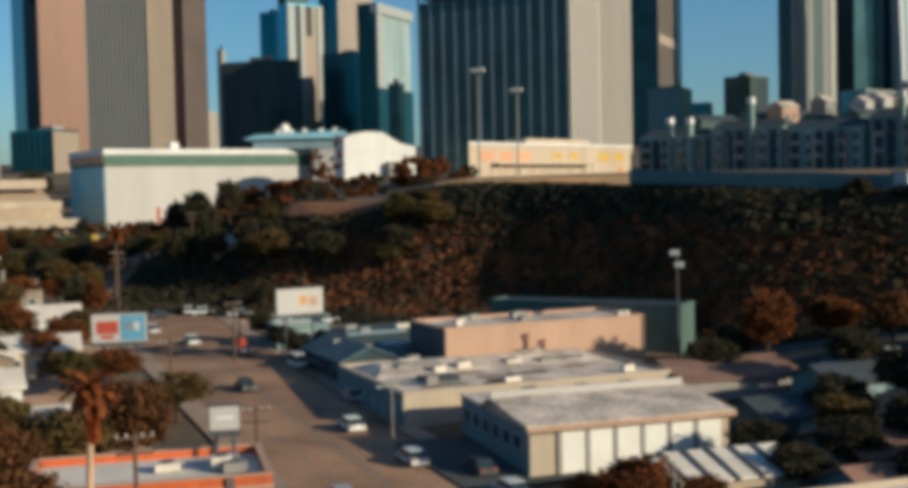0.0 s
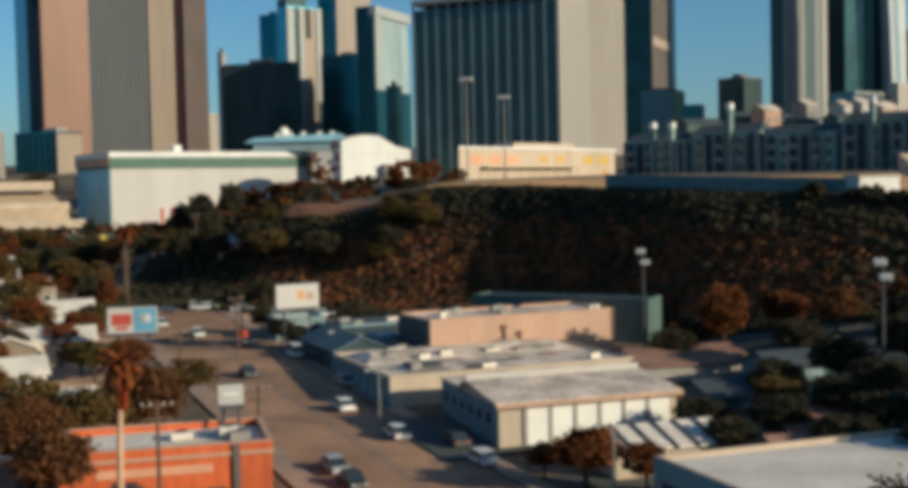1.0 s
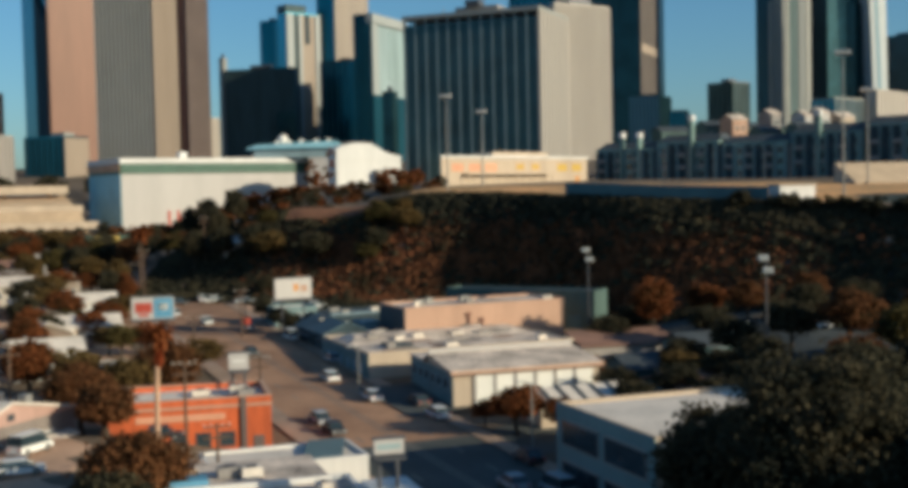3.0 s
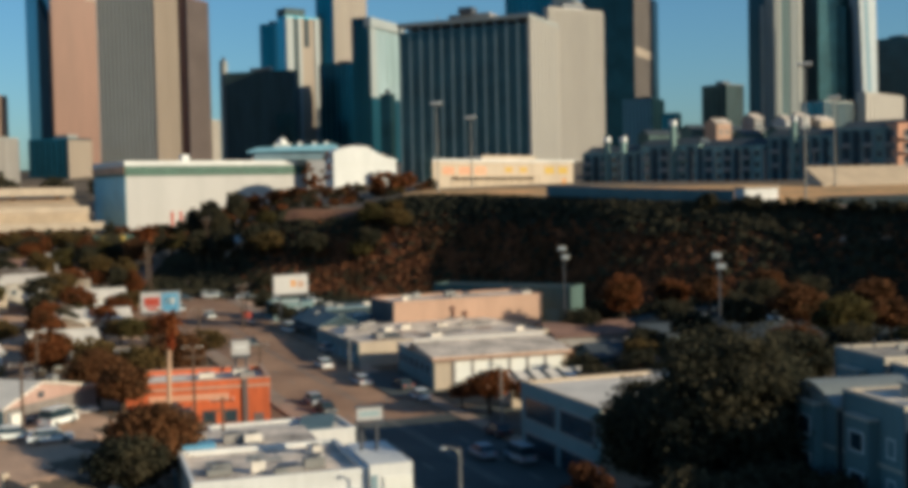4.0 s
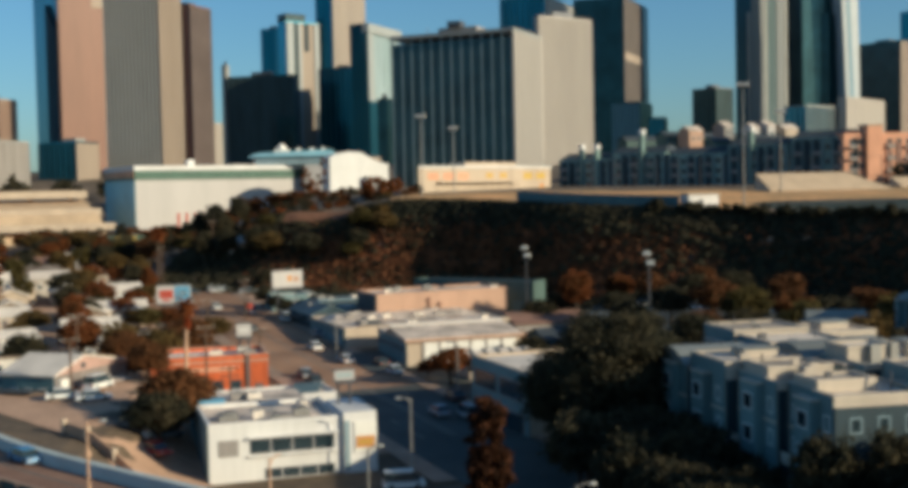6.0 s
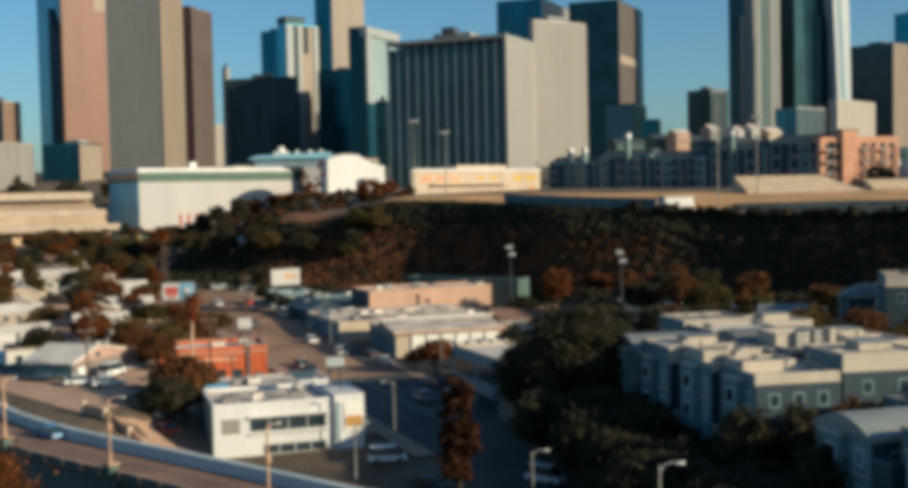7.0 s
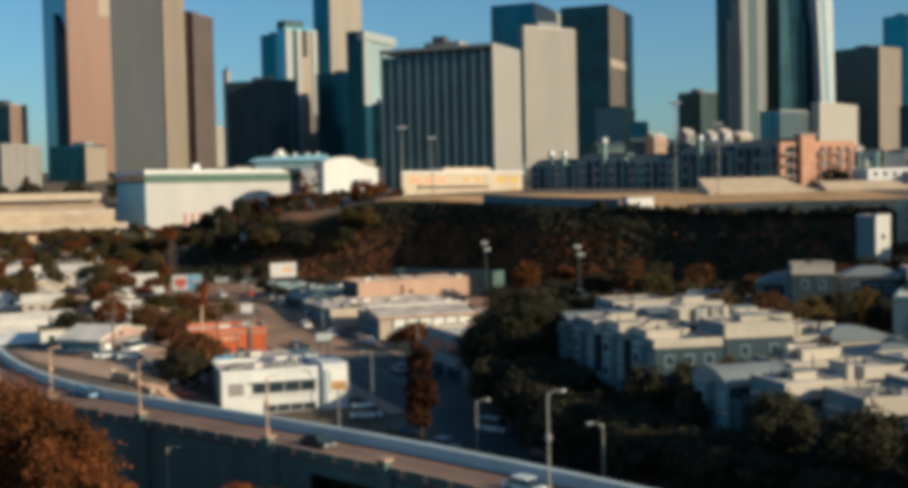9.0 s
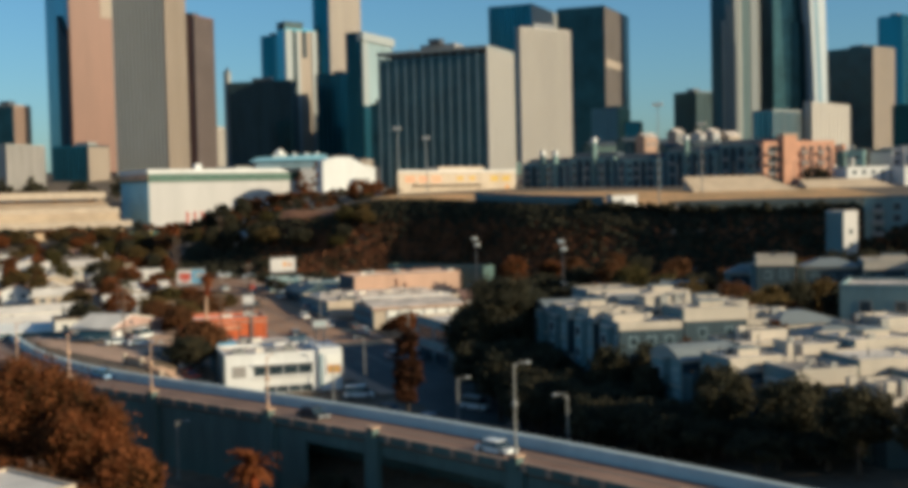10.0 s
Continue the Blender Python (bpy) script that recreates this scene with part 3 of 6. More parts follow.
# blue glass tower with white piers and a black slot
t, h = solo(-155.6, 1165, -52, 17.5, 38.5, 213, "glass_blue", "glass_blue", "stone_tan", "blue glass tower with pale vertical piers", roofbox=False)
strip_right(t, 38.5, h, 0.0, 0.2, "stone_white", proud=1.5)
strip_right(t, 38.5, h, 0.2, 0.36, "siding_dark")
strip_right(t, 38.5, h, 0.36, 0.45, "stone_white", proud=1.5)
strip_right(t, 38.5, h, 0.55, 0.69, "wall_navy", z0=h - 29, proud=0.6)
strip_right(t, 38.5, h, 0.86, 1.0, "stone_white", proud=1.5)
part("crown", bx(-17.5, 0, h + 1.2, 0, 23, h + 8), "siding_dark", t)
part("crown_roof", bx(-17.7, -0.2, h + 8, 0.3, 23.3, h + 9), "siding_dark", t)
# navy annex that hides its foot
t, h = solo(-137.5, 1060, -23, 16, 6, 108, "glass_dark", "glass_dark", "glass_dark", "low navy glass annex", nl=4, fin_l="glass_dark", roofbox=False)
# tower with a pale glazed flank and an overhanging top band
t, h = solo(-61, 1000, -23, 16.9, 66.4, 186, "glass_blue", "glass_blue", "glass_white", "tower with a pale cyan glazed flank", nl=3, fin_l="glass_blue", fin_w=0.6, roofbox=False)
strip_right(t, 66.4, h, 0.0, 0.16, "stone_white", proud=1.2)
strip_right(t, 66.4, h - 12, 0.5, 0.94, "glass_cyan", z0=h - 52)
strip_right(t, 66.4, 70, 0.0, 1.0, "glass_navy", proud=1.5, name="lower_facade")
part("top_band", bx(-4, -1.5, h - 7, 2.2, 67.5, h + 1), "stone_white", t)
strip_left(t, 16.9, h - 3, 0.1, 0.95, "glass_blue", z0=h - 16)
# black tower: grey-brown flank with a pale plant floor, black rear edge
t, h = solo(165, 975, -23, 45, 84.8, 202, "glass_dark", "glass_dark", "granite_dark", "black glass tower with a grey-brown flank", nl=9, fin_l="glass_dark", fin_w=0.9, bands="glass_dark")
for i in range(9):
    strip_right(t, 84.8, h, 0.02 + i * 0.082, 0.055 + i * 0.082, "wall_pink", proud=0.8)
strip_right(t, 84.8, 154.4 - (202 - h), 0.02, 0.74, "stone_tan", z0=147 - (202 - h), proud=1.0, name="plant_floor")
strip_right(t, 84.8, h, 0.77, 1.0, "glass_dark", proud=0.9)
# ribbed dark block at its foot
t, h = solo(160.8, 860, -23, 22.9, 37.6, 101.5, "glass_dark", "glass_slate", "glass_dark", "low dark green glass office block", nl=8, fin_l="glass_dark", nr=6, fin_r="glass_dark", fin_w=1.2, roofbox=False)
# tall grey tower: dark blue bays between stepped pale piers
t, h = solo(282.3, 1000, -42, 14.7, 79.2, 290, "glass_navy", "glass_navy", "glass_navy", "tall grey tower with broad pale piers and dark bays", nl=3, fin_l="glass_dark", fin_w=1.0)
strip_right(t, 79.2, 205 - 48, 0.0, 0.12, "stone_slate", proud=0.7)
strip_right(t, 79.2, h, 0.12, 0.3, "stone_slate", proud=1.0)
strip_right(t, 79.2, h, 0.3, 0.35, "stone_grey", proud=1.6)
strip_right(t, 79.2, h, 0.35, 0.6, "siding_dark", proud=0.4)
strip_right(t, 79.2, h, 0.6, 0.78, "stone_slate", proud=1.0)
strip_right(t, 79.2, h, 0.78, 0.97, "stone_grey", proud=1.8)
strip_left(t, 14.7, 190 - 48, 0.78, 1.0, "stone_grey")

# the curved tower with its white sail edge
t = thing("sail_tower", pose(352, 952, 48, 0, 0, 12), "blue glass tower with a curved white sail-like edge", "skyscraper", "skyline")
part("core", bx(-34, 12, 0, -6, 40, 164), "glass_dark", t)
part("upper_core", bx(-33, 12.5, 164, -6.5, 39.5, 236), "glass_blue", t)
b = Build()
for i in range(12):
    za, zb = i * 20.0, (i + 1) * 20.0

    def edge(z):
        q = z / 240
        return -1 - 7.0 * q * q - 4 * q, 11 - 4.0 * q * q - 1 * q
    (l0, r0), (l1, r1) = edge(za), edge(zb)
    b.hull8([(l0, -4, za), (r0, -4, za), (r0, 14, za), (l0, 14, za)], [(l1, -4, zb), (r1, -4, zb), (r1, 14, zb), (l1, 14, zb)])
part("sail", weld(b), "sail", t, "smooth white curved sail panel")
b = Build()
for i in range(12):
    (l0, r0), (l1, r1) = edge(i * 20.0), edge((i + 1) * 20.0)
    b.hull8([(l0 + 4, -4.3, i * 20), (l0 + 7.2, -4.3, i * 20), (l0 + 7.2, -4, i * 20), (l0 + 4, -4, i * 20)],
            [(l1 + 4, -4.3, i * 20 + 20), (l1 + 7.2, -4.3, i * 20 + 20), (l1 + 7.2, -4, i * 20 + 20), (l1 + 4, -4, i * 20 + 20)])
part("seam", b, "glass_slate", t, "dark glazed seam in the sail")

# the broad striped slab in front of the skyline
t = thing("striped_office_block", pose(40, 418, 36, 0, 0, -23), "broad dark glass office block with pale vertical fins", "office building")
H = 65.5
part("core", bx(-56, 0.4, 0, -0.4, 35, H - 2), "glass_dark", t)
me = bx(-0.5, 0.25, 0, 0.5, 0.4, H).mesh("fin", M["fin_grey"])
for i in range(13):
    part("fin", me, None, t, m=pose(-56 + 56 * i / 12, 0, 0))
me = bx(-0.12, 0.3, 0, 0.12, 0.4, H).mesh("mullion", M["steel_dark"])
for i in range(12):
    part("mullion", me, None, t, m=pose(-56 + 56 * (i + 0.5) / 12, 0, 0))
me = bx(-0.4, -1.4, 0, 0.9, 1.4, H).mesh("pier", M["stone_pale"])
for i in range(8):
    part("pier", me, None, t, m=pose(0, 1.6 + 32.4 * i / 7, 0))
part("side_panel", bx(-0.4, 0.4, 0, 0.55, 35, H), "stone_slate", t)
part("roof", bx(-56.5, -0.9, H, 0.9, 35.4, H + 1.6), "stone_grey", t)
part("plant_room", bx(-38, 10, H + 1.6, -20, 22, H + 5), "wall_grey", t)
part("cooling_tower", bx(-33, 8, H + 5, -27, 14, H + 7.5), "steel_dark", t)
part("antenna_mast", Build().tube((-44, 12, H + 1.6), (-44, 12, H + 6), 0.25, 0.1), "steel", t)

# low city blocks between the towers
r = random.Random(5)
for i in range(76):
    y = r.uniform(560, 820) if i < 44 else r.uniform(415, 540)
    x = 24 + (y + 152) * (r.uniform(-0.27, 0.42) if i < 44 else r.uniform(0.14, 0.4))
    if 0.02 < (x - 24) / (y + 152) < 0.11 and y < 760:
        continue
    z0 = ground(x, y)
    w, d, h = (r.uniform(12, 26), r.uniform(10, 18), r.uniform(5, 12)) if i < 44 else (r.uniform(6, 14), r.uniform(7, 12), r.uniform(9, 16))
    t = thing("city_block", pose(x, y, z0 - 4, 0, 0, -23 + r.choice([0, 90])), "distant low city building with small windows", "building", "distant low buildings")
    body = r.choice(["stone_grey", "stone_pale", "wall_mix", "stone_grey", "wall_shade_tone", "wall_shade_tone"] if i < 44 else ["wall_bright", "wall_salmon", "wall_sage", "wall_cream", "wall_shade_tone", "wall_bright"])
    parapet_box(t, w, d, h + 4, body, "roof_grey")
    windows(t, "front", 1, w - 1, 5, h + 3, max(2, int(w / 5)), 2, 2.2, 1.5, 0, "glass", "stone_grey")

for x, y, w, top, wall in ((114, 420, 6.5, 60.6, "wall_peach"), (129, 420, 4, 62.4, "wall_grey"), (136, 400, 3, 60.4, "wall_bright"), (142, 400, 3.5, 61.2, "wall_bright"), (149, 400, 6, 59.6, "wall_cream"), (106, 430, 8, 59, "wall_shade_tone"), (121, 440, 22, 58.6, "wall_shade_tone"), (92, 450, 16, 58, "wall_shade_tone"), (122, 408, 9, 55.5, "wall_shade_tone"), (132, 394, 22, 56, "wall_shade_tone")):
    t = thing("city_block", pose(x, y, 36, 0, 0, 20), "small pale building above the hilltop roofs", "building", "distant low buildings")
    gable(t, w, 9, top - 38, top - 36, wall, "roof_dark" if wall == "wall_shade_tone" else "roof_grey", 0.5, 0.3)
    windows(t, "front", 0.5, w - 0.5, top - 44, top - 38.5, 2, 1, 1.2, 1.4, 0)

# ---- hilltop: school, apartments, stands, floodlights ----
def school():
    t = thing("school_building", pose(3.7, 281, 35.0, 0, 0, 47.8), "long cream school building with orange-framed openings", "building")
    part("wall", Build().prism([(0, 0), (66, 0), (66, 12), (14.5, 12)], -1.5, 7.6), "wall_cream", t)
    part("roof", Build().prism([(-0.4, -0.4), (66.4, -0.4), (66.4, 12.4), (14.6, 12.4)], 7.6, 8.2), "wall_white", t)
    windows(t, "front", 3, 24, 3.4, 6.6, 3, 1, 4.6, 1.9, 0, "wall_salmon", "orange")
    windows(t, "front", 30, 44, 3.6, 6.8, 2, 1, 3.4, 1.5, 0, "yellow", "wall_salmon")
    windows(t, "front", 50, 64, 3.4, 6.6, 2, 1, 4.8, 2.1, 0, "yellow", "wall_peach")
    part("upper_storey", bx(26, 4, 8.2, 52, 11, 9.6), "wall_cream", t)
    part("canopy", bx(8, -2.4, 3.0, 46, 0, 3.3), "wall_cream", t)
    me = Build().tube((0, -2.2, 0), (0, -2.2, 3), 0.14, 0.14).mesh("post", M["wall_cream"])
    for i in range(8):
        part("post", me, None, t, m=pose(8.5 + i * 5.3, 0, 0))
    part("door", bx(60, -0.06, 0, 62, 0.1, 2.4), "orange", t)


school()


def apartment_row(x, y, z, rot, w, d, h, wall, label, cols, rows):
    t = thing("apartment_building", pose(x, y, z, 0, 0, rot), label, "apartment building", "hilltop apartments")
    parapet_box(t, w, d, h, wall, "roof_grey")
    windows(t, "front", 1, w - 1, 0.8, h - 0.9, cols, rows, 1.5, 1.5, 0, "glass", "wall_grey")
    slab = bx(-1.3, -1.2, 0, 1.3, 0, 0.15)
    slab.box(-1.3, -1.2, 0.15, 1.3, -1.12, 1.05)
    me = slab.mesh("balcony", M["wall_grey"])
    for r_ in range(1, rows):
        for c in range(0, cols, 2):
            part("balcony", me, None, t, m=pose(1 + (w - 2) * (c + 0.5) / cols, 0, 0.7 + (h - 1.7) * r_ / rows))
    return t


TURRETS = {0: ((9.3, 51.0), (15.2, 50.8)), 1: ((11.5, 55.2),), 3: ((8.0, 54.6),)}
for i in range(5):
    t = apartment_row(52 + i * 17.2, 339 - i * 12.2, 34.5, -35, 20.2, 13, (11.0, 12.6, 11.6, 13.8, 15.2)[i], "wall_sage", "grey-green apartment block with rows of windows and balconies", 6, 3)
    h = (11.0, 12.6, 11.6, 13.8, 15.2)[i]
    part("roof_slope", Build().hull8([(-0.3, 0.8, h + 0.02), (20.5, 0.8, h + 0.02), (20.5, 12.6, h + 0.02), (-0.3, 12.6, h + 0.02)], [(1.5, 4.5, h + 2.2), (18.7, 4.5, h + 2.2), (18.7, 9, h + 2.2), (1.5, 9, h + 2.2)]), "roof_dark", t, "dark hipped roof")
    me = bx(-0.35, -0.55, 0, 0.35, -0.1, h - 0.4).mesh("pier", M["shade_siding"])
    me2 = bx(-0.9, -0.32, 0.6, 0.9, -0.11, h - 0.8).mesh("bay", M["wall_navy"])
    for k in range(7):
        part("pier", me, None, t, m=pose(0.6 + k * 3.15, 0, 0))
        if (k * 3 + i) % 4 != 1:
            part("bay", me2, None, t, m=pose(2.2 + k * 3.0, 0, 0))
    for u, top in TURRETS.get(i, ()):
        p = part("stair_turret", bx(u - 0.6, -1.3, 0, u + 0.6, 0.7, top - 35.9), "wall_sage", t, "slim pale stair turret")
        part("turret_head", bx(u - 0.7, -1.4, top - 36.6, u + 0.8, 0.8, top - 34.9), "wall_white", p, "white turret head")
t = apartment_row(133.6, 278, 34, 10, 27, 14, 16.5, "wall_salmon", "salmon stucco apartment block catching the sun", 8, 4)
me = bx(-0.8, -0.3, 1.0, 0.8, -0.1, 13.5).mesh("recess", M["granite"])
for k in range(4):
    part("recess", me, None, t, m=pose(14.5 + k * 3.6, 0, 0))
windows(t, "left", 1, 13, 0.8, 15.5, 4, 4, 1.5, 1.5, 0)
part("corner_tower", bx(7, -1.4, 0, 12, 4, 18.6), "wall_salmon", t)
part("corner_roof", bx(6.6, -1.8, 18.6, 12.4, 4.4, 19.1), "wall_cream", t)
for x, y, w in ((158, 262, 16), (176, 258, 14), (150, 300, 18), (192, 270, 18)):
    t = thing("hilltop_house", pose(x, y, ground(x, y) - 0.5, 0, 0, 12), "white hilltop house with a low roof", "house", "hilltop houses")
    parapet_box(t, w, 10, 7, "wall_white", "roof_white")
    windows(t, "front", 1, w - 1, 1, 6.5, 4, 2, 1.4, 1.3, 0)


def stand(x, y, w, rows):
    t = thing("bleachers", pose(x, y, ground(x + w / 2, y), 0, 0, 6), "pale concrete bleachers beside the field", "bleachers", "field stands")
    for i in range(rows):
        part("step", bx(0, i * 1.3, -1.5, w - i * 0.9, i * 1.3 + 1.3, 0.52 * (i + 1)), "wall_cream", t)
    part("side_wall", bx(-0.4, 0, 0, 0, rows * 1.3, 0.9), "wall_cream", t)


stand(101.5, 240, 35, 10)
stand(141, 250, 30, 6)


def flood_mast(x, y, top, heads, label):
    z0 = ground(x, y)
    h = top - z0
    t = thing("floodlight_mast", pose(x, y, z0, 0, 0, -20), label, "floodlight", "floodlights")
    part("pole", Build().tube((0, 0, -0.3), (0, 0, h), 0.22, 0.12), "steel", t)
    part("crossarm", bx(-1.3, -0.08, h - 0.2, 1.3, 0.08, h), "steel", t)
    me = bx(-0.45, -0.4, -0.3, 0.45, 0.1, 0.35).mesh("lamp_head", M["sign_white"])
    for i in range(heads):
        p = part("lamp_head", me, None, t, m=pose(-1.0 + 2.0 * i / max(1, heads - 1), -0.1, h + 0.15, -25))
        part("lens", bx(-0.38, -0.43, -0.22, 0.38, -0.4, 0.28), "lamp_glass", p)


flood_mast(5.4, 252, 56.5, 3, "tall thin floodlight mast over the field")
flood_mast(14.5, 273, 54, 3, "tall thin floodlight mast over the field")
flood_mast(81, 186, 58, 3, "tall thin floodlight mast over the field")
flood_mast(104, 240, 55, 3, "tall thin floodlight mast over the field")


def lot_mast(x, y, top):
    """Tall pole with two stacked pairs of white box lights."""
    z0 = ground(x, y)
    h = top - z0
    t = thing("lot_light", pose(x, y, z0, 0, 0, -10), "tall pole carrying two white box lights", "lamp post", "lot lights")
    part("pole", Build().tube((0, 0, -0.3), (0, 0, h), 0.16, 0.1), "steel_dark", t)
    for k, (dx, dz) in enumerate(((-0.35, 0), (0.25, -1.6))):
        p = part("lamp_head", bx(dx - 0.62, -0.6, h + dz - 0.32, dx + 0.62, 0.5, h + dz + 0.3), "sign_white", t, "white box light")
        part("lens", bx(dx - 0.5, -0.64, h + dz - 0.2, dx + 0.5, -0.6, h + dz + 0.2), "lamp_glass", p)


lot_mast(29.3, 160, 23.2)
lot_mast(47.5, 113.5, 24.0)

t = thing("field_hut", pose(67, 179, ground(68, 181) - 0.3, 0, 0, 16), "small white flat-roofed hut at the field's edge", "hut")
part("wall", bx(0, 0, 0, 7.4, 4, 3.4), "wall_white", t)
part("roof", bx(-0.3, -0.3, 3.4, 7.7, 4.3, 3.65), "wall_cream", t)
part("door", bx(2.6, -0.06, 0.2, 3.6, 0.05, 2.3), "steel_dark", t)

t = thing("windscreen_fence", pose(0, 0, 0), "blue-grey windscreen fence along the field's edge", "fence")
for i in range(12):
    (x0, y0), (x1, y1) = crest(30 + i * 2.9, 0.3), crest(32.9 + i * 2.9, 0.3)
    za, zb = ground(x0, y0), ground(x1, y1)
    part("screen", Build().hull8([(x0, y0, za + 0.1), (x1, y1, zb + 0.1), (x1, y1 + 0.08, zb + 0.1), (x0, y0 + 0.08, za + 0.1)],
                                 [(x0, y0, za + 3.1), (x1, y1, zb + 3.1), (x1, y1 + 0.08, zb + 3.1), (x0, y0 + 0.08, za + 3.1)]), "windscreen", t)
    part("fence_post", Build().tube((x0, y0 + 0.15, za - 0.3), (x0, y0 + 0.15, za + 3.4), 0.07, 0.07, 6), "steel", t)

# fence along the field
t = thing("field_fence", pose(0, 0, 0), "tall steel mesh fence posts behind the field", "fence")
me = Build().tube((0, 0, 0), (0, 0, 9), 0.11, 0.09, 6).mesh("fence_post", M["steel_dark"])
for i in range(16):
    x = 58 + i * 6.4
    y = 288 - i * 1.6
    part("fence_post", me, None, t, m=pose(x, y, ground(x, y) - 0.2))
    if i < 15:
        for k in (3.0, 8.6):
            part("rail", Build().tube((x, y, ground(x, y) + k), (x + 6.4, y - 1.6, ground(x + 6.4, y - 1.6) + k), 0.05, 0.05, 5), "steel_dark", t)

# ---- the long white building, hall and freeway on the far rise ----
t = thing("long_white_building", pose(-116, 404.5, 20, 0, 0, 34), "long white building with a green band under a white roof edge", "building")
part("wall", bx(0, 0, 0, 92, 38, 22.5), "wall_bright", t)
part("band", bx(-0.25, -0.25, 22.5, 92.2, 38.2, 26.4), "green_band", t)
part("fascia", bx(-0.6, -0.6, 26.4, 92.6, 38.6, 28.3), "wall_white", t)
# Pale blue sheet imitates skylit shade on the white end wall.
part("end_wall", bx(-0.3, 0.2, 0, 0, 37.8, 22.4), "blue_roof", t)
part("end_band", bx(-0.75, 0, 23.5, -0.6, 38, 26.3), "lot", t)
part("roof_vent", bx(26, 8, 28.3, 29, 11, 31), "wall_white", t)
me = bx(-0.5, -0.3, 0, 0.5, 0, 6).mesh("doorway", M["red"])
for i in range(4):
    part("doorway", me, None, t, m=pose(18 + i * 3.6, 0, 2.5))
t = thing("blue_roofed_building", pose(-73, 441, 48.4, 0, 0, 0), "flat building with a pale blue roof", "building")
part("wall", bx(0.5, 0, 0, 35, 12, 3.6), "wall_teal", t)
part("lower_wall", bx(22, 0.3, -12, 34.7, 11.7, -0.01), "wall_bright", t)
part("roof", Build().hull8([(-3, -1.5, 3.6), (36, -1.5, 3.6), (36, 13, 3.6), (-3, 13, 3.6)], [(1, 2, 5.4), (33, 2, 6.4), (33, 12, 6.4), (1, 12, 5.4)]), "blue_roof", t)
part("skylight_dome", Build().dome((11.5, 4, 6.8), 2.2, 2.2, 2.6), "sign_white", t)
part("dome_base", bx(8.5, 2.2, 4.8, 14.5, 8, 7.0), "sign_white", t)
for u in (18, 24, 29):
    part("roof_vent", bx(u, 4, 5.8, u + 1.6, 6, 7.4), "sign_white", t)
t = thing("assembly_hall", pose(-36.3, 404, 35.2, 0, 0, 26), "white hall with a rounded gable roof", "building")
part("wall", bx(0, 0, 0, 26, 9, 10.4), "wall_white", t)
prof = [(0, 10.4), (0, 15.0), (3, 16.3), (8, 17.2), (14, 16.9), (16.5, 15.4), (20.5, 13.2), (26, 12.0), (26, 10.4), (26, 10)]
b = Build()
n = len(prof) - 1
b.v = [(u, -0.2, z) for u, z in prof[:-1]] + [(u, 9.2, z) for u, z in prof[:-1]]
b.f = [tuple(range(n)), tuple(reversed(range(n, 2 * n)))] + [(i, n + i, n + (i + 1) % n, (i + 1) % n) for i in range(n)]
part("roof", b, "wall_white", t)
part("porch", bx(15, -3, 0, 22, -0.21, 7.0), "wall_grey", t)

t = thing("freeway_viaduct", pose(-130, 372, 20, 0, 0, 24), "pale concrete freeway decks on a dry embankment", "viaduct")
part("embankment", Build().hull8([(-150, 1, -2), (12, 1, -2), (6, 60, -2), (-150, 60, -2)], [(-150, 14, 9), (10, 14, 9), (6, 60, 19), (-150, 60, 19)]), "embank", t, "dry tan grass embankment")
for i, (z, y0, hgt) in enumerate(((5.0, 0, 1.6), (10.5, 16, 1.8), (17.5, 34, 2.2))):
    part("deck", bx(-150, y0, z - 1.4, 14 - i * 3, y0 + 6, z), "lot", t)
    part("parapet", bx(-150, y0 - 0.4, z - 1.8, 14 - i * 3, y0, z + hgt * 0.5), "wall_cream", t)
    me = bx(-0.8, -0.8, -3, 0.8, 0.8, z - 1.4).mesh("column", M["lot"])
    for k in range(10):
        part("column", me, None, t, m=pose(8 - i * 3 - k * 16, y0 + 6, 0))

# fuel station with a lit-coloured canopy
t = thing("fuel_station", pose(-107, 318, ground(-105, 318), 0, 0, 20), "fuel station with a green and yellow canopy", "fuel station")
part("canopy", bx(0, 0, 5.0, 16, 9, 6.2), "green_band", t)
part("canopy_sign", bx(6, -0.2, 4.2, 13, 0, 6.3), "yellow", t, "yellow canopy sign")
part("kiosk", bx(1, 4, 0, 15, 14, 4.6), "wall_teal", t)
part("shopfront", bx(7, 3.8, 1.0, 14, 4, 3.6), "sign_white", t)
me = bx(-0.25, -0.25, 0, 0.25, 0.25, 5).mesh("canopy_post", M["sign_white"])
for px, py in ((1, 1), (15, 1), (1, 8), (15, 8)):
    part("canopy_post", me, None, t, m=pose(px, py, 0))

# ---- warehouses by the boulevard ----
LOCAL = 22
ROAD_A = math.degrees(math.atan2(AX.y, AX.x))


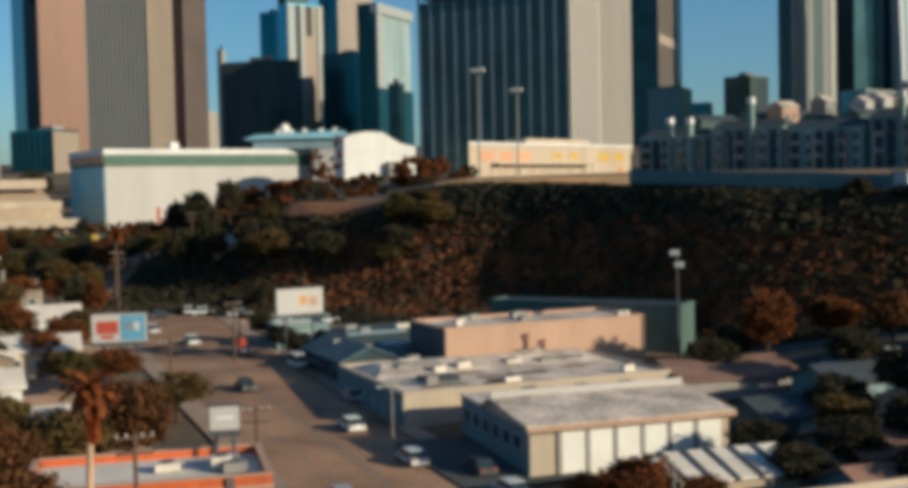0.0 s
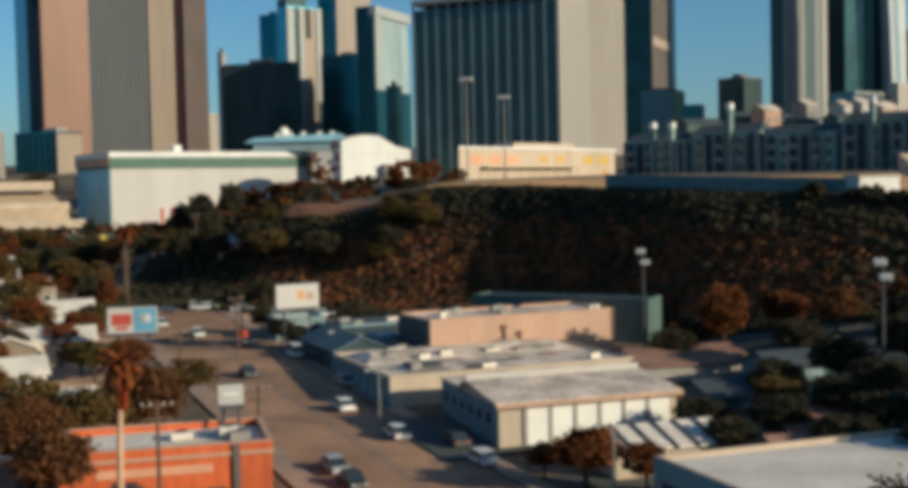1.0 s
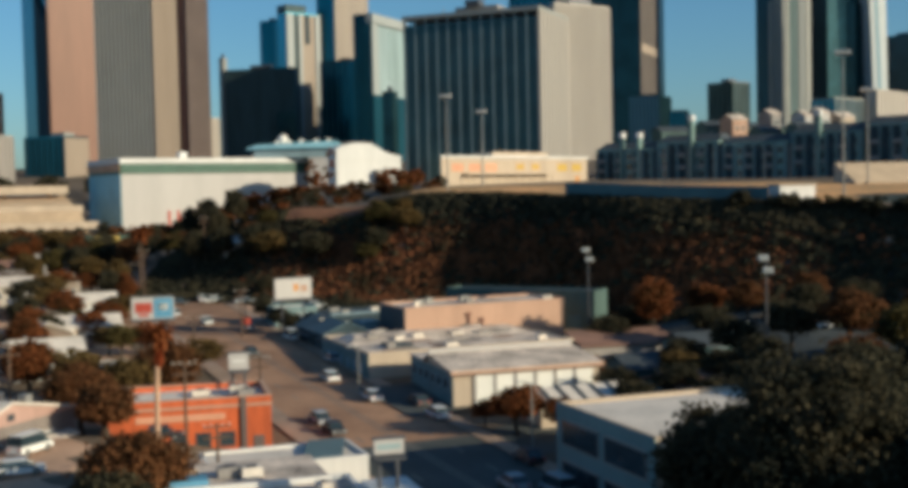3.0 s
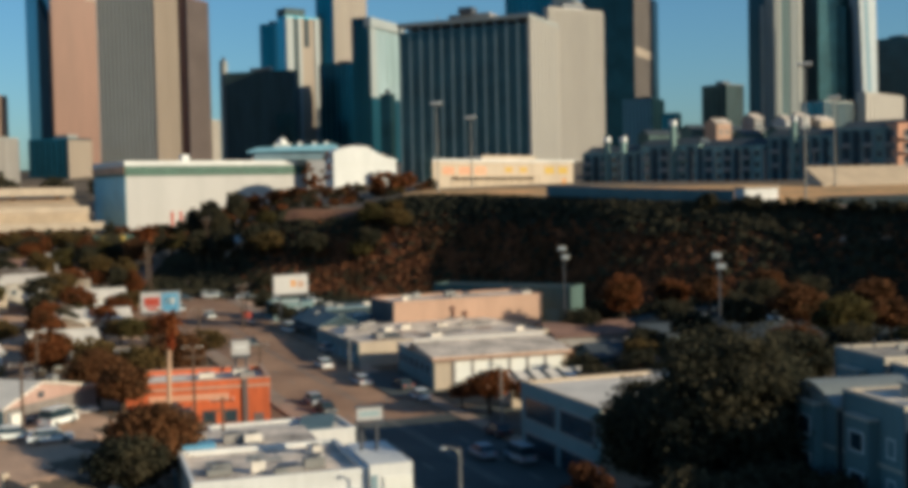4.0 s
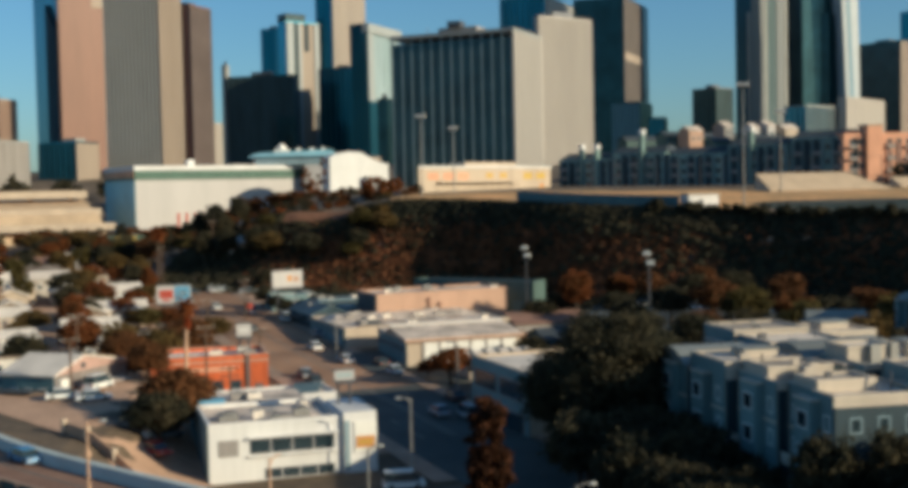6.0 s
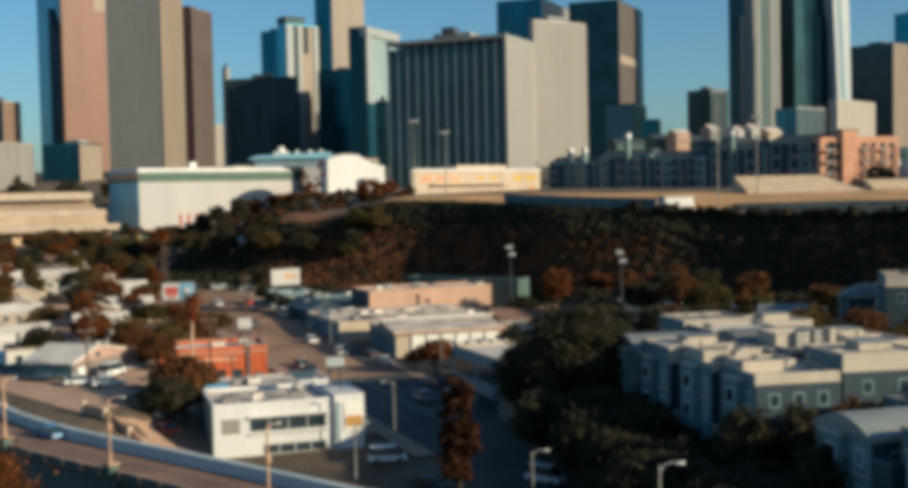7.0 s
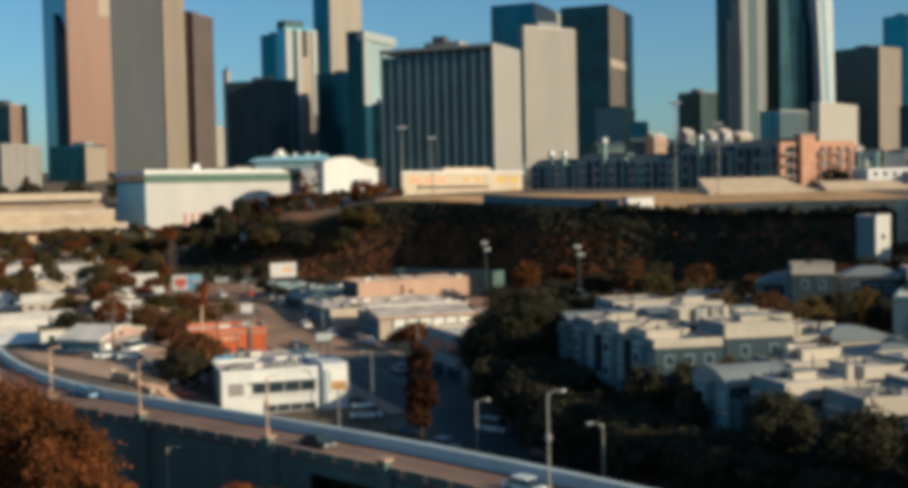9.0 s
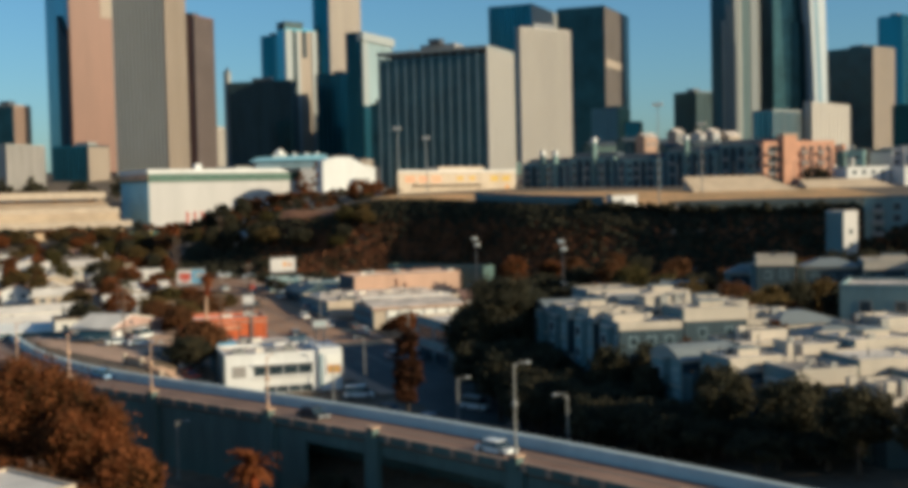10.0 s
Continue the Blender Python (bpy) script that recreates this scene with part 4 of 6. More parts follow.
# near warehouse with white bay panels
t = thing("warehouse", pose(6.3, 107, 5.9, 0, 0, 18), "cream warehouse with tall white bay panels and a low pitched roof", "warehouse")
gable(t, 20, 12, 4.9, 5.9, "wall_cream", "roof_grey", 0.8)
part("ridge_wall", bx(-0.3, 9.4, 5.9, 20.3, 9.7, 6.7), "wall_bright", t)
part("fascia", bx(-0.5, -0.72, 4.55, 20.5, -0.55, 5.0), "wall_peach", t)
me = bx(-1.2, -0.12, 0.2, 1.2, 0.05, 4.3).mesh("bay_panel", M["sign_white"])
me2 = bx(-0.22, -0.2, 0, 0.22, 0.05, 4.5).mesh("bay_post", M["wall_grey"])
for i in range(6):
    part("bay_panel", me, None, t, m=pose(4.2 + i * 2.75, 0, 0))
    part("bay_post", me2, None, t, m=pose(2.8 + i * 2.75, 0, 0))
windows(t, "left", 1.5, 18.5, 2.2, 4.0, 6, 1, 1.6, 1.2, -0.1, "glass", "wall_teal")
part("rear_wing", bx(0, 12.02, 0, 20, 19.2, 4.8), "wall_cream", t)
part("rear_roof", bx(-0.2, 12.5, 4.8, 20.4, 19.3, 5.05), "roof_grey", t, "patched grey flat roof")
# Sheet over the cream left wall, coloured to deepen its shade.
part("side_cladding", bx(-0.1, 0.05, 0, -0.02, 19.1, 4.6), "shade_siding", t, "side wall sheet coloured blue-grey for shade")
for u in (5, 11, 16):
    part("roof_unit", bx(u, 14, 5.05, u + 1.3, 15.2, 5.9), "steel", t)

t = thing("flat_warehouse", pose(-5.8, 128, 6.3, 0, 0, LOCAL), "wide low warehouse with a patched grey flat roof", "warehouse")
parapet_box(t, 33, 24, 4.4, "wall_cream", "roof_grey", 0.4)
# Blue-grey sheet imitates shade on this warehouse's left wall.
part("side_wall", bx(-0.15, 0, 0, -0.05, 24, 4.0), "shade_siding", t)
part("skylight", bx(5, 6, 4.0, 9, 9.5, 4.6), "roof_dark", t)
part("skylight", bx(22, 14, 4.0, 29, 17, 4.7), "roof_dark", t)
part("roof_ridge", Build().hull8([(1, 12, 4.1), (32, 12, 4.1), (32, 23, 4.1), (1, 23, 4.1)], [(3, 16, 5.0), (30, 16, 5.0), (30, 19, 5.0), (3, 19, 5.0)]), "roof_grey", t)
me = bx(-0.8, -0.08, 1.1, 0.8, 0.02, 2.6).mesh("shutter", M["wall_teal"])
for i in range(6):
    part("shutter", me, None, t, m=pose(-0.2, 3 + i * 3.4, 0, 0, 0, -90))
r = random.Random(91)
for i in range(14):
    u, v, e = r.uniform(1, 26), r.uniform(1, 10.5), r.uniform(1.2, 4.5)
    part("roof_patch", bx(u, v, 4.14 + 0.004 * i, u + e, v + r.uniform(0.8, 2.0), 4.17 + 0.004 * i), r.choice(["roof_mix", "roof_town", "wall_pink", "roof_red"]), t)
roof_units(-5.8, 128, 33, 24, 10.4, LOCAL, 14, 3)

t = thing("rear_warehouse", pose(-1.4, 150.7, 7.4, 0, 0, 23.7), "tall peach-walled warehouse with a grey flat roof", "warehouse")
parapet_box(t, 29, 12, 7.5, "wall_peach", "roof_grey", 0.5)
# Dark sheet paints shade over the peach left end.
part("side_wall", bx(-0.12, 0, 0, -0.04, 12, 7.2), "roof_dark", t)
for i, u in enumerate((11.2, 13.6)):
    part("pipe", Build().tube((u, -0.3, 3), (u, -0.3, 6.2 - i), 0.16, 0.16, 6), "granite", t)
    part("bracket", bx(u - 0.5, -0.4, 5.6 - i, u + 0.3, 0, 6.0 - i), "granite", t)
roof_units(-1.4, 150.7, 29, 11, 14.5, 23.7, 7, 8)

p = MID + AX * 54.2 + SIDE * 8.6
t = thing("roadside_workshop", pose(p.x, p.y, 6.9, 0, 0, ROAD_A + 180), "low workshop with shade-dark walls and a slate-blue gabled roof", "workshop")
# Navy walls put the street-side shade into the colour.
gable(t, 17, 7.5, 3.8, 5.4, "wall_navy", "court", 0.5, 0.4)
windows(t, "front", 1, 16, 1.0, 3.0, 4, 1, 2.2, 1.6, 0, "glass", "wall_teal")
part("canopy", bx(2, -1.5, 2.9, 12, 0, 3.05), "roof_dark", t)
part("roof_vent", bx(6, 2.2, 4.6, 7, 3.2, 5.5), "steel", t)
part("roof_vent", bx(12, 4.6, 4.4, 12.8, 5.4, 5.3), "steel", t)
p = MID + AX * 50 + SIDE * 17.5
t = thing("kiosk", pose(p.x, p.y, 6.9, 0, 0, ROAD_A + 180), "small pale box-shaped kiosk behind the workshop", "kiosk")
parapet_box(t, 4.5, 3.6, 4.6, "wall_teal", "roof_white", 0.3)
part("door", bx(1.6, -0.06, 0.1, 2.6, 0.02, 2.2), "steel_dark", t)
t = thing("dark_shed", pose(-16.5, 170.5, 7.4, 0, 0, LOCAL), "low workshop beside the warehouse, walls coloured navy for shade", "workshop")
# Near-black wall colour stands in for shadow on the shed.
parapet_box(t, 13, 13, 4.4, "wall_navy", "roof_dark", 0.35)
part("roof_strip", bx(1.5, 1.2, 4.25, 10.5, 3.4, 4.6), "wall_teal", t, "pale blue skylight strip")
part("canopy", bx(1, -1.6, 2.8, 12, 0, 3.0), "roof_dark", t)
roof_units(-16.5, 170.5, 13, 12, 11.7, LOCAL, 3, 21)
t = thing("blue_workshop", pose(5, 183, 7.5, 0, 0, -29), "long blue-grey workshop wall below the hill", "workshop")
# The long wall's shade is put into its dark colour.
parapet_box(t, 30, 6, 8.0, "wall_shade_tone", "roof_dark", 0.4)
me = bx(-1.3, -0.08, 0.6, 1.3, 0.02, 3.6).mesh("shutter", M["wall_blue"])
for i in range(6):
    part("shutter", me, None, t, m=pose(3 + i * 4.6, 0, 0))
for x, y, w, d, roof in ((30, 116, 11, 9, "roof_dark"), (34, 101, 10, 10, "roof_red"), (40, 128, 13, 8, "roof_dark"), (31, 90, 8, 7, "roof_red")):
    t = thing("yard_shed", pose(x, y, ground(x, y) - 0.4, 0, 0, 18), "dark-roofed yard shed among trees", "shed", "yard sheds")
    gable(t, w, d, 3.2, 4.6, "wall_blue", roof, 0.5)
    part("door", bx(w * 0.3, -0.08, 0.4, w * 0.3 + 2.4, 0.02, 2.9), "wall_teal", t)
t = thing("pink_roofed_shed", pose(26, 138, 6.6, 0, 0, 15), "low shed with a worn pinkish roof", "shed")
gable(t, 15, 14, 3.0, 4.4, "wall_grey", "roof_red", 0.5)
t = thing("ribbed_shed", pose(16.5, 95, 5.4, 0, 0, 17), "small cream shed with a ribbed white roof", "shed")
gable(t, 12, 8, 3.0, 4.2, "wall_cream", "roof_white", 0.6)
me = Build().hull8([(-0.25, -0.6, 2.95), (0.25, -0.6, 2.95), (0.25, 4.8, 4.45), (-0.25, 4.8, 4.45)], [(-0.25, -0.6, 3.2), (0.25, -0.6, 3.2), (0.25, 4.8, 4.6), (-0.25, 4.8, 4.6)]).mesh("roof_rib", M["roof_dark"])
for i in range(5):
    part("roof_rib", me, None, t, m=pose(1.5 + i * 2.2, 0, 0))
for x, y, w, wall, roof in ((-26.5, 178, 8, "shade_siding", "roof_white"),):
    t = thing("corner_shop", pose(x, y, ground(x, y) - 0.4, 0, 0, LOCAL), "small single-storey corner shop", "shop", "corner shops")
    parapet_box(t, w, 8, 4.2, wall, roof)
    windows(t, "front", 0.5, w - 0.5, 0.9, 3.2, 3, 1, 1.8, 1.8, 0)

# teal-walled garage by the boulevard
t = thing("garage_building", pose(23.4, 56, 3.6, 0, 0, 20), "flat-roofed garage with a blue-grey glazed side", "garage")
parapet_box(t, 22, 19.5, 9.0, "wall_cream", "roof_white", 0.5)
# Tinted sheet gives the cream wall its shaded look on this side.
part("side_wall", bx(-0.2, -0.05, 0, -0.06, 19.5, 8.9), "shade_siding", t)
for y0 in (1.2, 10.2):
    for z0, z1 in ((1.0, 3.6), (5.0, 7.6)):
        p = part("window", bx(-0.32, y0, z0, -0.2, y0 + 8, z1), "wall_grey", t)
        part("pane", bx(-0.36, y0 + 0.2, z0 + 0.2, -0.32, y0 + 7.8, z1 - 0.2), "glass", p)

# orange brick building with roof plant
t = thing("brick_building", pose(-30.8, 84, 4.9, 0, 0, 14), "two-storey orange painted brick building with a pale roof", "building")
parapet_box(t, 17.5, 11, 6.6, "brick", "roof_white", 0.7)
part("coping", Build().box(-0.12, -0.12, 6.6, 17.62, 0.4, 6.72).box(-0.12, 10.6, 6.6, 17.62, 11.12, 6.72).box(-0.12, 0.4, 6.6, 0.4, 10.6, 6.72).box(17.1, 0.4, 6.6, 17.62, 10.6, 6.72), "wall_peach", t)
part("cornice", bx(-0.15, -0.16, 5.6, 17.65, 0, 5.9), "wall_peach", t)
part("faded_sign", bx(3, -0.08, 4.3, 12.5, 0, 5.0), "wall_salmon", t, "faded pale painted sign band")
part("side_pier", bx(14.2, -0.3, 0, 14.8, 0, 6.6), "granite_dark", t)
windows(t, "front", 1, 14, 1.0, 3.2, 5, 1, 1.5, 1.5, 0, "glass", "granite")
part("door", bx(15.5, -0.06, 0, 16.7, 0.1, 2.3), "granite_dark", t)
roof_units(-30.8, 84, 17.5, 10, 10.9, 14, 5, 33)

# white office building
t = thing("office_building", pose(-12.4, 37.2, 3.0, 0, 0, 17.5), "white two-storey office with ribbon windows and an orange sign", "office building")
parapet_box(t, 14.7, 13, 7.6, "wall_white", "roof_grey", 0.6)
# White side wall is covered so that its shade is in the colour.
part("side_cladding", bx(-0.12, 0.05, 0, -0.055, 12.9, 7.4), "shade_siding", t, "blue-grey side sheet that stands in for shade")
for z0, z1, x0 in ((4.0, 5.6, 4.4), (1.2, 2.3, 6.0)):
    for k in range(4):
        w = (13.9 - x0) / 4
        p = part("window", bx(x0 + k * w, -0.05, z0, x0 + (k + 1) * w - 0.12, 0.05, z1), "steel_dark", t)
        part("pane", bx(x0 + k * w + 0.12, -0.09, z0 + 0.12, x0 + (k + 1) * w - 0.24, -0.05, z1 - 0.12), "glass", p)
part("sunshade", bx(4.2, -0.6, 5.75, 14.2, 0, 5.9), "wall_white", t)
part("sill", bx(4.2, -0.35, 3.65, 14.2, 0, 3.85), "wall_white", t)
part("vent_panel", bx(1.0, -0.06, 3.9, 3.2, 0.02, 5.7), "wall_grey", t)
part("stair_tower", bx(14.75, -0.6, 0, 18.5, 9, 7.9), "wall_white", t)
part("stair_slot", bx(14.85, -0.66, 1.5, 15.4, -0.6, 7.0), "wall_teal", t)
p = part("wall_sign", bx(15.9, -0.75, 3.4, 18.4, -0.6, 6.8), "sign_white", t)
part("sign_panel", bx(16.1, -0.8, 3.9, 18.2, -0.75, 5.2), "orange", p, "orange sign panel")
part("sign_bar", bx(16.4, -0.83, 4.35, 17.9, -0.8, 4.7), "yellow", p)
# Rear wing takes the same shade-toned colour.
part("rear_wing", bx(0, 13.05, 0, 13, 22, 7.2), "shade_siding", t)
part("rear_roof", bx(-0.2, 13.05, 7.2, 13.2, 22.2, 7.4), "roof_grey", t)
part("rear_skylight", bx(0.1, 13.3, 7.4, 3.4, 15.5, 8.0), "sky_blue", t)
r = random.Random(17)
for i in range(6):
    u, v = r.uniform(0.8, 10), r.uniform(0.8, 10)
    part("roof_patch", bx(u, v, 7.14 + 0.004 * i, u + r.uniform(1, 3.4), v + r.uniform(0.6, 1.6), 7.17 + 0.004 * i), r.choice(["roof_mix", "wall_pink", "roof_metal"]), t)
roof_units(-12.4, 37.2, 14, 12, 10.1, 17.5, 8, 41)
roof_units(-16.4, 49.6, 11, 7, 10.4, 17.5, 3, 43)

# pale lot canopy with blue awning
t = thing("repair_shop", pose(-16, 66, 4.0, 0, 0, 20), "low repair shop with a pale flat roof and a blue panel", "shop")
parapet_box(t, 15, 8, 4.4, "wall_white", "roof_white", 0.4)
part("roof_panel", Build().hull8([(8.6, 0.6, 4.3), (12.6, 0.6, 4.3), (14.6, 7.4, 4.3), (10.8, 7.4, 4.3)], [(8.6, 0.6, 4.42), (12.6, 0.6, 4.42), (14.6, 7.4, 4.75), (10.8, 7.4, 4.75)]), "court", t, "tilted dark blue roof panel")
part("shopfront", bx(1, -0.08, 0.4, 8, 0.05, 3.0), "glass", t)
part("side_block", bx(-5.5, -1, 0, -0.1, 5, 4.2), "wall_grey", t)
part("side_roof", bx(-5.6, -1.1, 4.2, -0.1, 5.1, 4.4), "roof_grey", t)
me = bx(-0.7, -0.05, -0.6, 0.7, 0.03, 0.6).mesh("opening", M["roof_dark"])
for i in range(3):
    part("opening", me, None, t, m=pose(-4.6 + i * 1.8, -1.0, 2.9))

# grey house with pinkish roof
t = thing("grey_house", pose(-45.9, 67.5, 7.6, 0, 0, -20), "grey stucco house with a shallow pinkish roof", "house")
gable(t, 8.4, 15.7, 4.6, 6.5, "wall_pink", "roof_white", 0.38, 0.4)
# Dark blue sheet paints the shade of the eave side.
part("side_cladding", bx(0, -0.1, 0, 8.4, -0.02, 4.4), "wall_blue", t, "side wall sheet coloured dark blue for shade")
windows(t, "right", 2, 13.5, 1.4, 3.4, 3, 1, 1.2, 1.0, 8.4)
windows(t, "front", 1, 7.6, 1.2, 3.2, 3, 1, 1.1, 1.2, -0.1)
part("door", bx(8.4, 11, 0.3, 8.48, 12.1, 2.5), "granite_dark", t)
part("gable_vent", bx(8.5, 5.4, 4.9, 8.56, 6.4, 5.6), "roof_dark", t)
b = Build()
b.v = [(8.42, 0.0, 4.55), (8.42, 15.7, 4.55), (8.42, 5.97, 6.45), (8.5, 0.0, 4.55), (8.5, 15.7, 4.55), (8.5, 5.97, 6.45)]
b.f = [(0, 2, 1), (3, 4, 5), (0, 3, 5, 2), (1, 2, 5, 4), (0, 1, 4, 3)]
part("gable_cladding", b, "roof_pink", t, "faded pink gable cladding")
part("wall_unit", bx(8.42, 0.6, 2.6, 9.0, 2.2, 4.0), "sign_white", t, "white wall-mounted air unit")
part("awning", Build().hull8([(8.45, 9, 2.5), (9.9, 9, 2.2), (9.9, 14.5, 2.2), (8.45, 14.5, 2.5)], [(8.45, 9, 2.6), (9.9, 9, 2.3), (9.9, 14.5, 2.3), (8.45, 14.5, 2.6)]), "roof_white", t, "pale awning")
part("roof_unit", bx(3.4, 8.4, 5.9, 4.6, 9.6, 7.0), "steel_dark", t)
part("roof_unit", bx(5.6, 10.4, 5.5, 6.6, 11.4, 6.6), "steel", t)
# Annex walls are coloured dark to look shaded.
part("annex", bx(-6, 2, 0, -0.1, 9, 3.2), "wall_blue", t)
part("annex_roof", bx(-6.3, 1.7, 3.2, -0.45, 9.3, 3.45), "roof_dark", t)
windows(t, "front", -5.4, -0.6, 0.8, 2.8, 2, 1, 1.1, 1.4, 2)
part("porch", bx(1, -2.6, 0, 7, -0.12, 0.6), "lot", t)
part("porch_roof", bx(1, -2.6, 2.6, 6.5, -0.12, 2.8), "roof_dark", t)

# ---- the viaduct in front ----
def sweep(profile, u0, u1):
    """A profile of (v, z) corners carried along the viaduct."""
    n = max(2, int((u1 - u0) / 3))
    us = lin(u0, u1, n + 1)
    k = len(profile)
    b = Build()
    for u in us:
        b.v += [(u, bend(u) + v, z) for v, z in profile]
    b.f = [(i * k + j, (i + 1) * k + j, (i + 1) * k + (j + 1) % k, i * k + (j + 1) % k) for i in range(n) for j in range(k)]
    b.f += [tuple(range(k)), tuple(reversed(range(n * k, n * k + k)))]
    return b


def band(v0, z0, v1, z1):
    return [(v0, z0), (v0, z1), (v1, z1), (v1, z0)]


PIERS = (-85, -64, -43, -22, 2.3, 21.1, 43.1, 64, 85)


def bridge():
    a = math.degrees(math.atan2(BU.y, BU.x))
    t = thing("viaduct", pose(NEAR.x, NEAR.y, 0, 0, 0, a), "old curving concrete road viaduct with a pale barrier and lamp piers", "bridge")
    Z = 8.5
    L0, L1 = -138, 150
    part("deck", sweep(band(0, Z - 0.9, 7.2, Z), L0, L1), "deck", t, "worn reddish-brown asphalt deck")
    part("far_barrier", sweep([(6.0, Z + 0.01), (6.25, Z + 1.2), (7.1, Z + 1.2), (7.2, Z + 0.01)], L0, L1), "rail", t, "pale blue-grey concrete barrier")
    part("near_kerb", sweep(band(0.01, Z + 0.01, 0.7, Z + 0.16), L0, L1), "deck", t)
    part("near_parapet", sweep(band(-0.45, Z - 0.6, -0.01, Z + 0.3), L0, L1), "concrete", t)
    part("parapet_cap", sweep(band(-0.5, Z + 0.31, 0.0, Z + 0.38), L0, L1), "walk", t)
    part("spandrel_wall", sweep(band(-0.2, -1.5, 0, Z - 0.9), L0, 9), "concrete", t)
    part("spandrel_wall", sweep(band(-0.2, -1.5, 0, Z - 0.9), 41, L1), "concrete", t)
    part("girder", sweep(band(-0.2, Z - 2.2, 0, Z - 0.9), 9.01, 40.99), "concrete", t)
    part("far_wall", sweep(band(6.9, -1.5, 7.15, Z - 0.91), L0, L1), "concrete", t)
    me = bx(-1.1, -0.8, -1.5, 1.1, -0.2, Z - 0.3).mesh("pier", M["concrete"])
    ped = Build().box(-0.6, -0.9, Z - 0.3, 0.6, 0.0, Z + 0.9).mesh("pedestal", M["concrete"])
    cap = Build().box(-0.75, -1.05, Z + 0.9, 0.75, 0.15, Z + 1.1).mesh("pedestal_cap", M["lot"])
    for u in PIERS:
        turn = math.degrees(math.atan2(bend(u + 2) - bend(u - 2), 4))
        for nm, q in (("pier", me), ("pedestal", ped), ("pedestal_cap", cap)):
            part(nm, q, None, t, m=pose(u, bend(u), 0, 0, 0, turn))
    for off in (3.2, 3.5):
        part("lane_line", sweep(band(off - 0.07, Z + 0.01, off + 0.07, Z + 0.025), L0, L1), "paint", t)
    me = bx(-0.35, -0.62, Z - 0.5, 0.35, -0.46, Z + 0.36).mesh("baluster", M["walk"])
    for i in range(-26, 26):
        part("baluster", me, None, t, m=pose(i * 3.4, bend(i * 3.4), 0))


bridge()


def street_lamp(x, y, z, h, rot, metal="steel", double=False, pot=False):
    t = thing("street_lamp", pose(x, y, z, 0, 0, rot), "slender metal street lamp with a curved arm" if not pot else "ornate bronze street lamp on a viaduct pier", "street lamp", "street lamps")
    part("base", Build().tube((0, 0, -0.2), (0, 0, 0.9), 0.26, 0.16), metal, t)
    part("pole", Build().tube((0, 0, 0.9), (0, 0, h), 0.12, 0.08), metal, t)
    b = Build()
    pts = [(0, 0, h - 0.5), (0.3, 0, h - 0.05), (0.7, 0, h + 0.1), (1.2, 0, h + 0.08)]
    for p, q in zip(pts, pts[1:]):
        b.tube(p, q, 0.07, 0.06, 6)
    part("arm", b, metal, t)
    part("lamp_head", Build().dome((1.35, 0, h + 0.02), 0.34, 0.17, 0.15), "lamp_glass", t)
    if pot:
        part("ornament", Build().dome((0, 0, h * 0.55), 0.3, 0.3, 0.5), metal, t)


for k, u in enumerate((-64, -43, -22, 2.3, 43.1)):
    p = on_bridge(u, -0.45)
    street_lamp(p.x, p.y, 9.6, 6.4 if u < 40 else 9.0, 10 + 40 * (k % 2), "lot" if u < 40 else "steel", pot=True)
for x, y, h, rot in ((-12.5, 4, 7.6, 10), (24, 4, 8.2, 10), (36.1, -19, 9.4, 180), (9.5, 36.3, 9.2, 180), (5.6, 26, 6.5, 20), (-6.5, 118, 6.5, 200), (14.6, 82, 8, 180)):
    street_lamp(x, y, ground(x, y), h, rot)


def utility_pole(x, y, h, arm=True):
    t = thing("utility_pole", pose(x, y, ground(x, y) - 0.3, 0, 0, 20), "weathered brown timber utility pole", "utility pole", "utility poles")
    part("pole", Build().tube((0, 0, 0), (0, 0, h), 0.19, 0.12), "wood", t)
    if arm:
        for k in (0.4, 1.4):
            part("crossarm", bx(-1.2, -0.07, h - k, 1.2, 0.07, h - k + 0.16), "wood", t)
        me = Build().tube((0, 0, 0), (0, 0, 0.2), 0.06, 0.04, 6).mesh("insulator", M["sign_white"])
        for dx in (-1.1, -0.5, 0.5, 1.1):
            part("insulator", me, None, t, m=pose(dx, 0, h - 0.24))


for x, y, h in ((-41, 84, 11), (-20.5, 76, 10), (-14.6, 62, 9), (-31, 168, 9), (-60, 215, 12), (-52, 240, 12), (-35, 62, 8), (-34, 143, 8), (-17.5, 104, 8)):
    utility_pole(x, y, h)


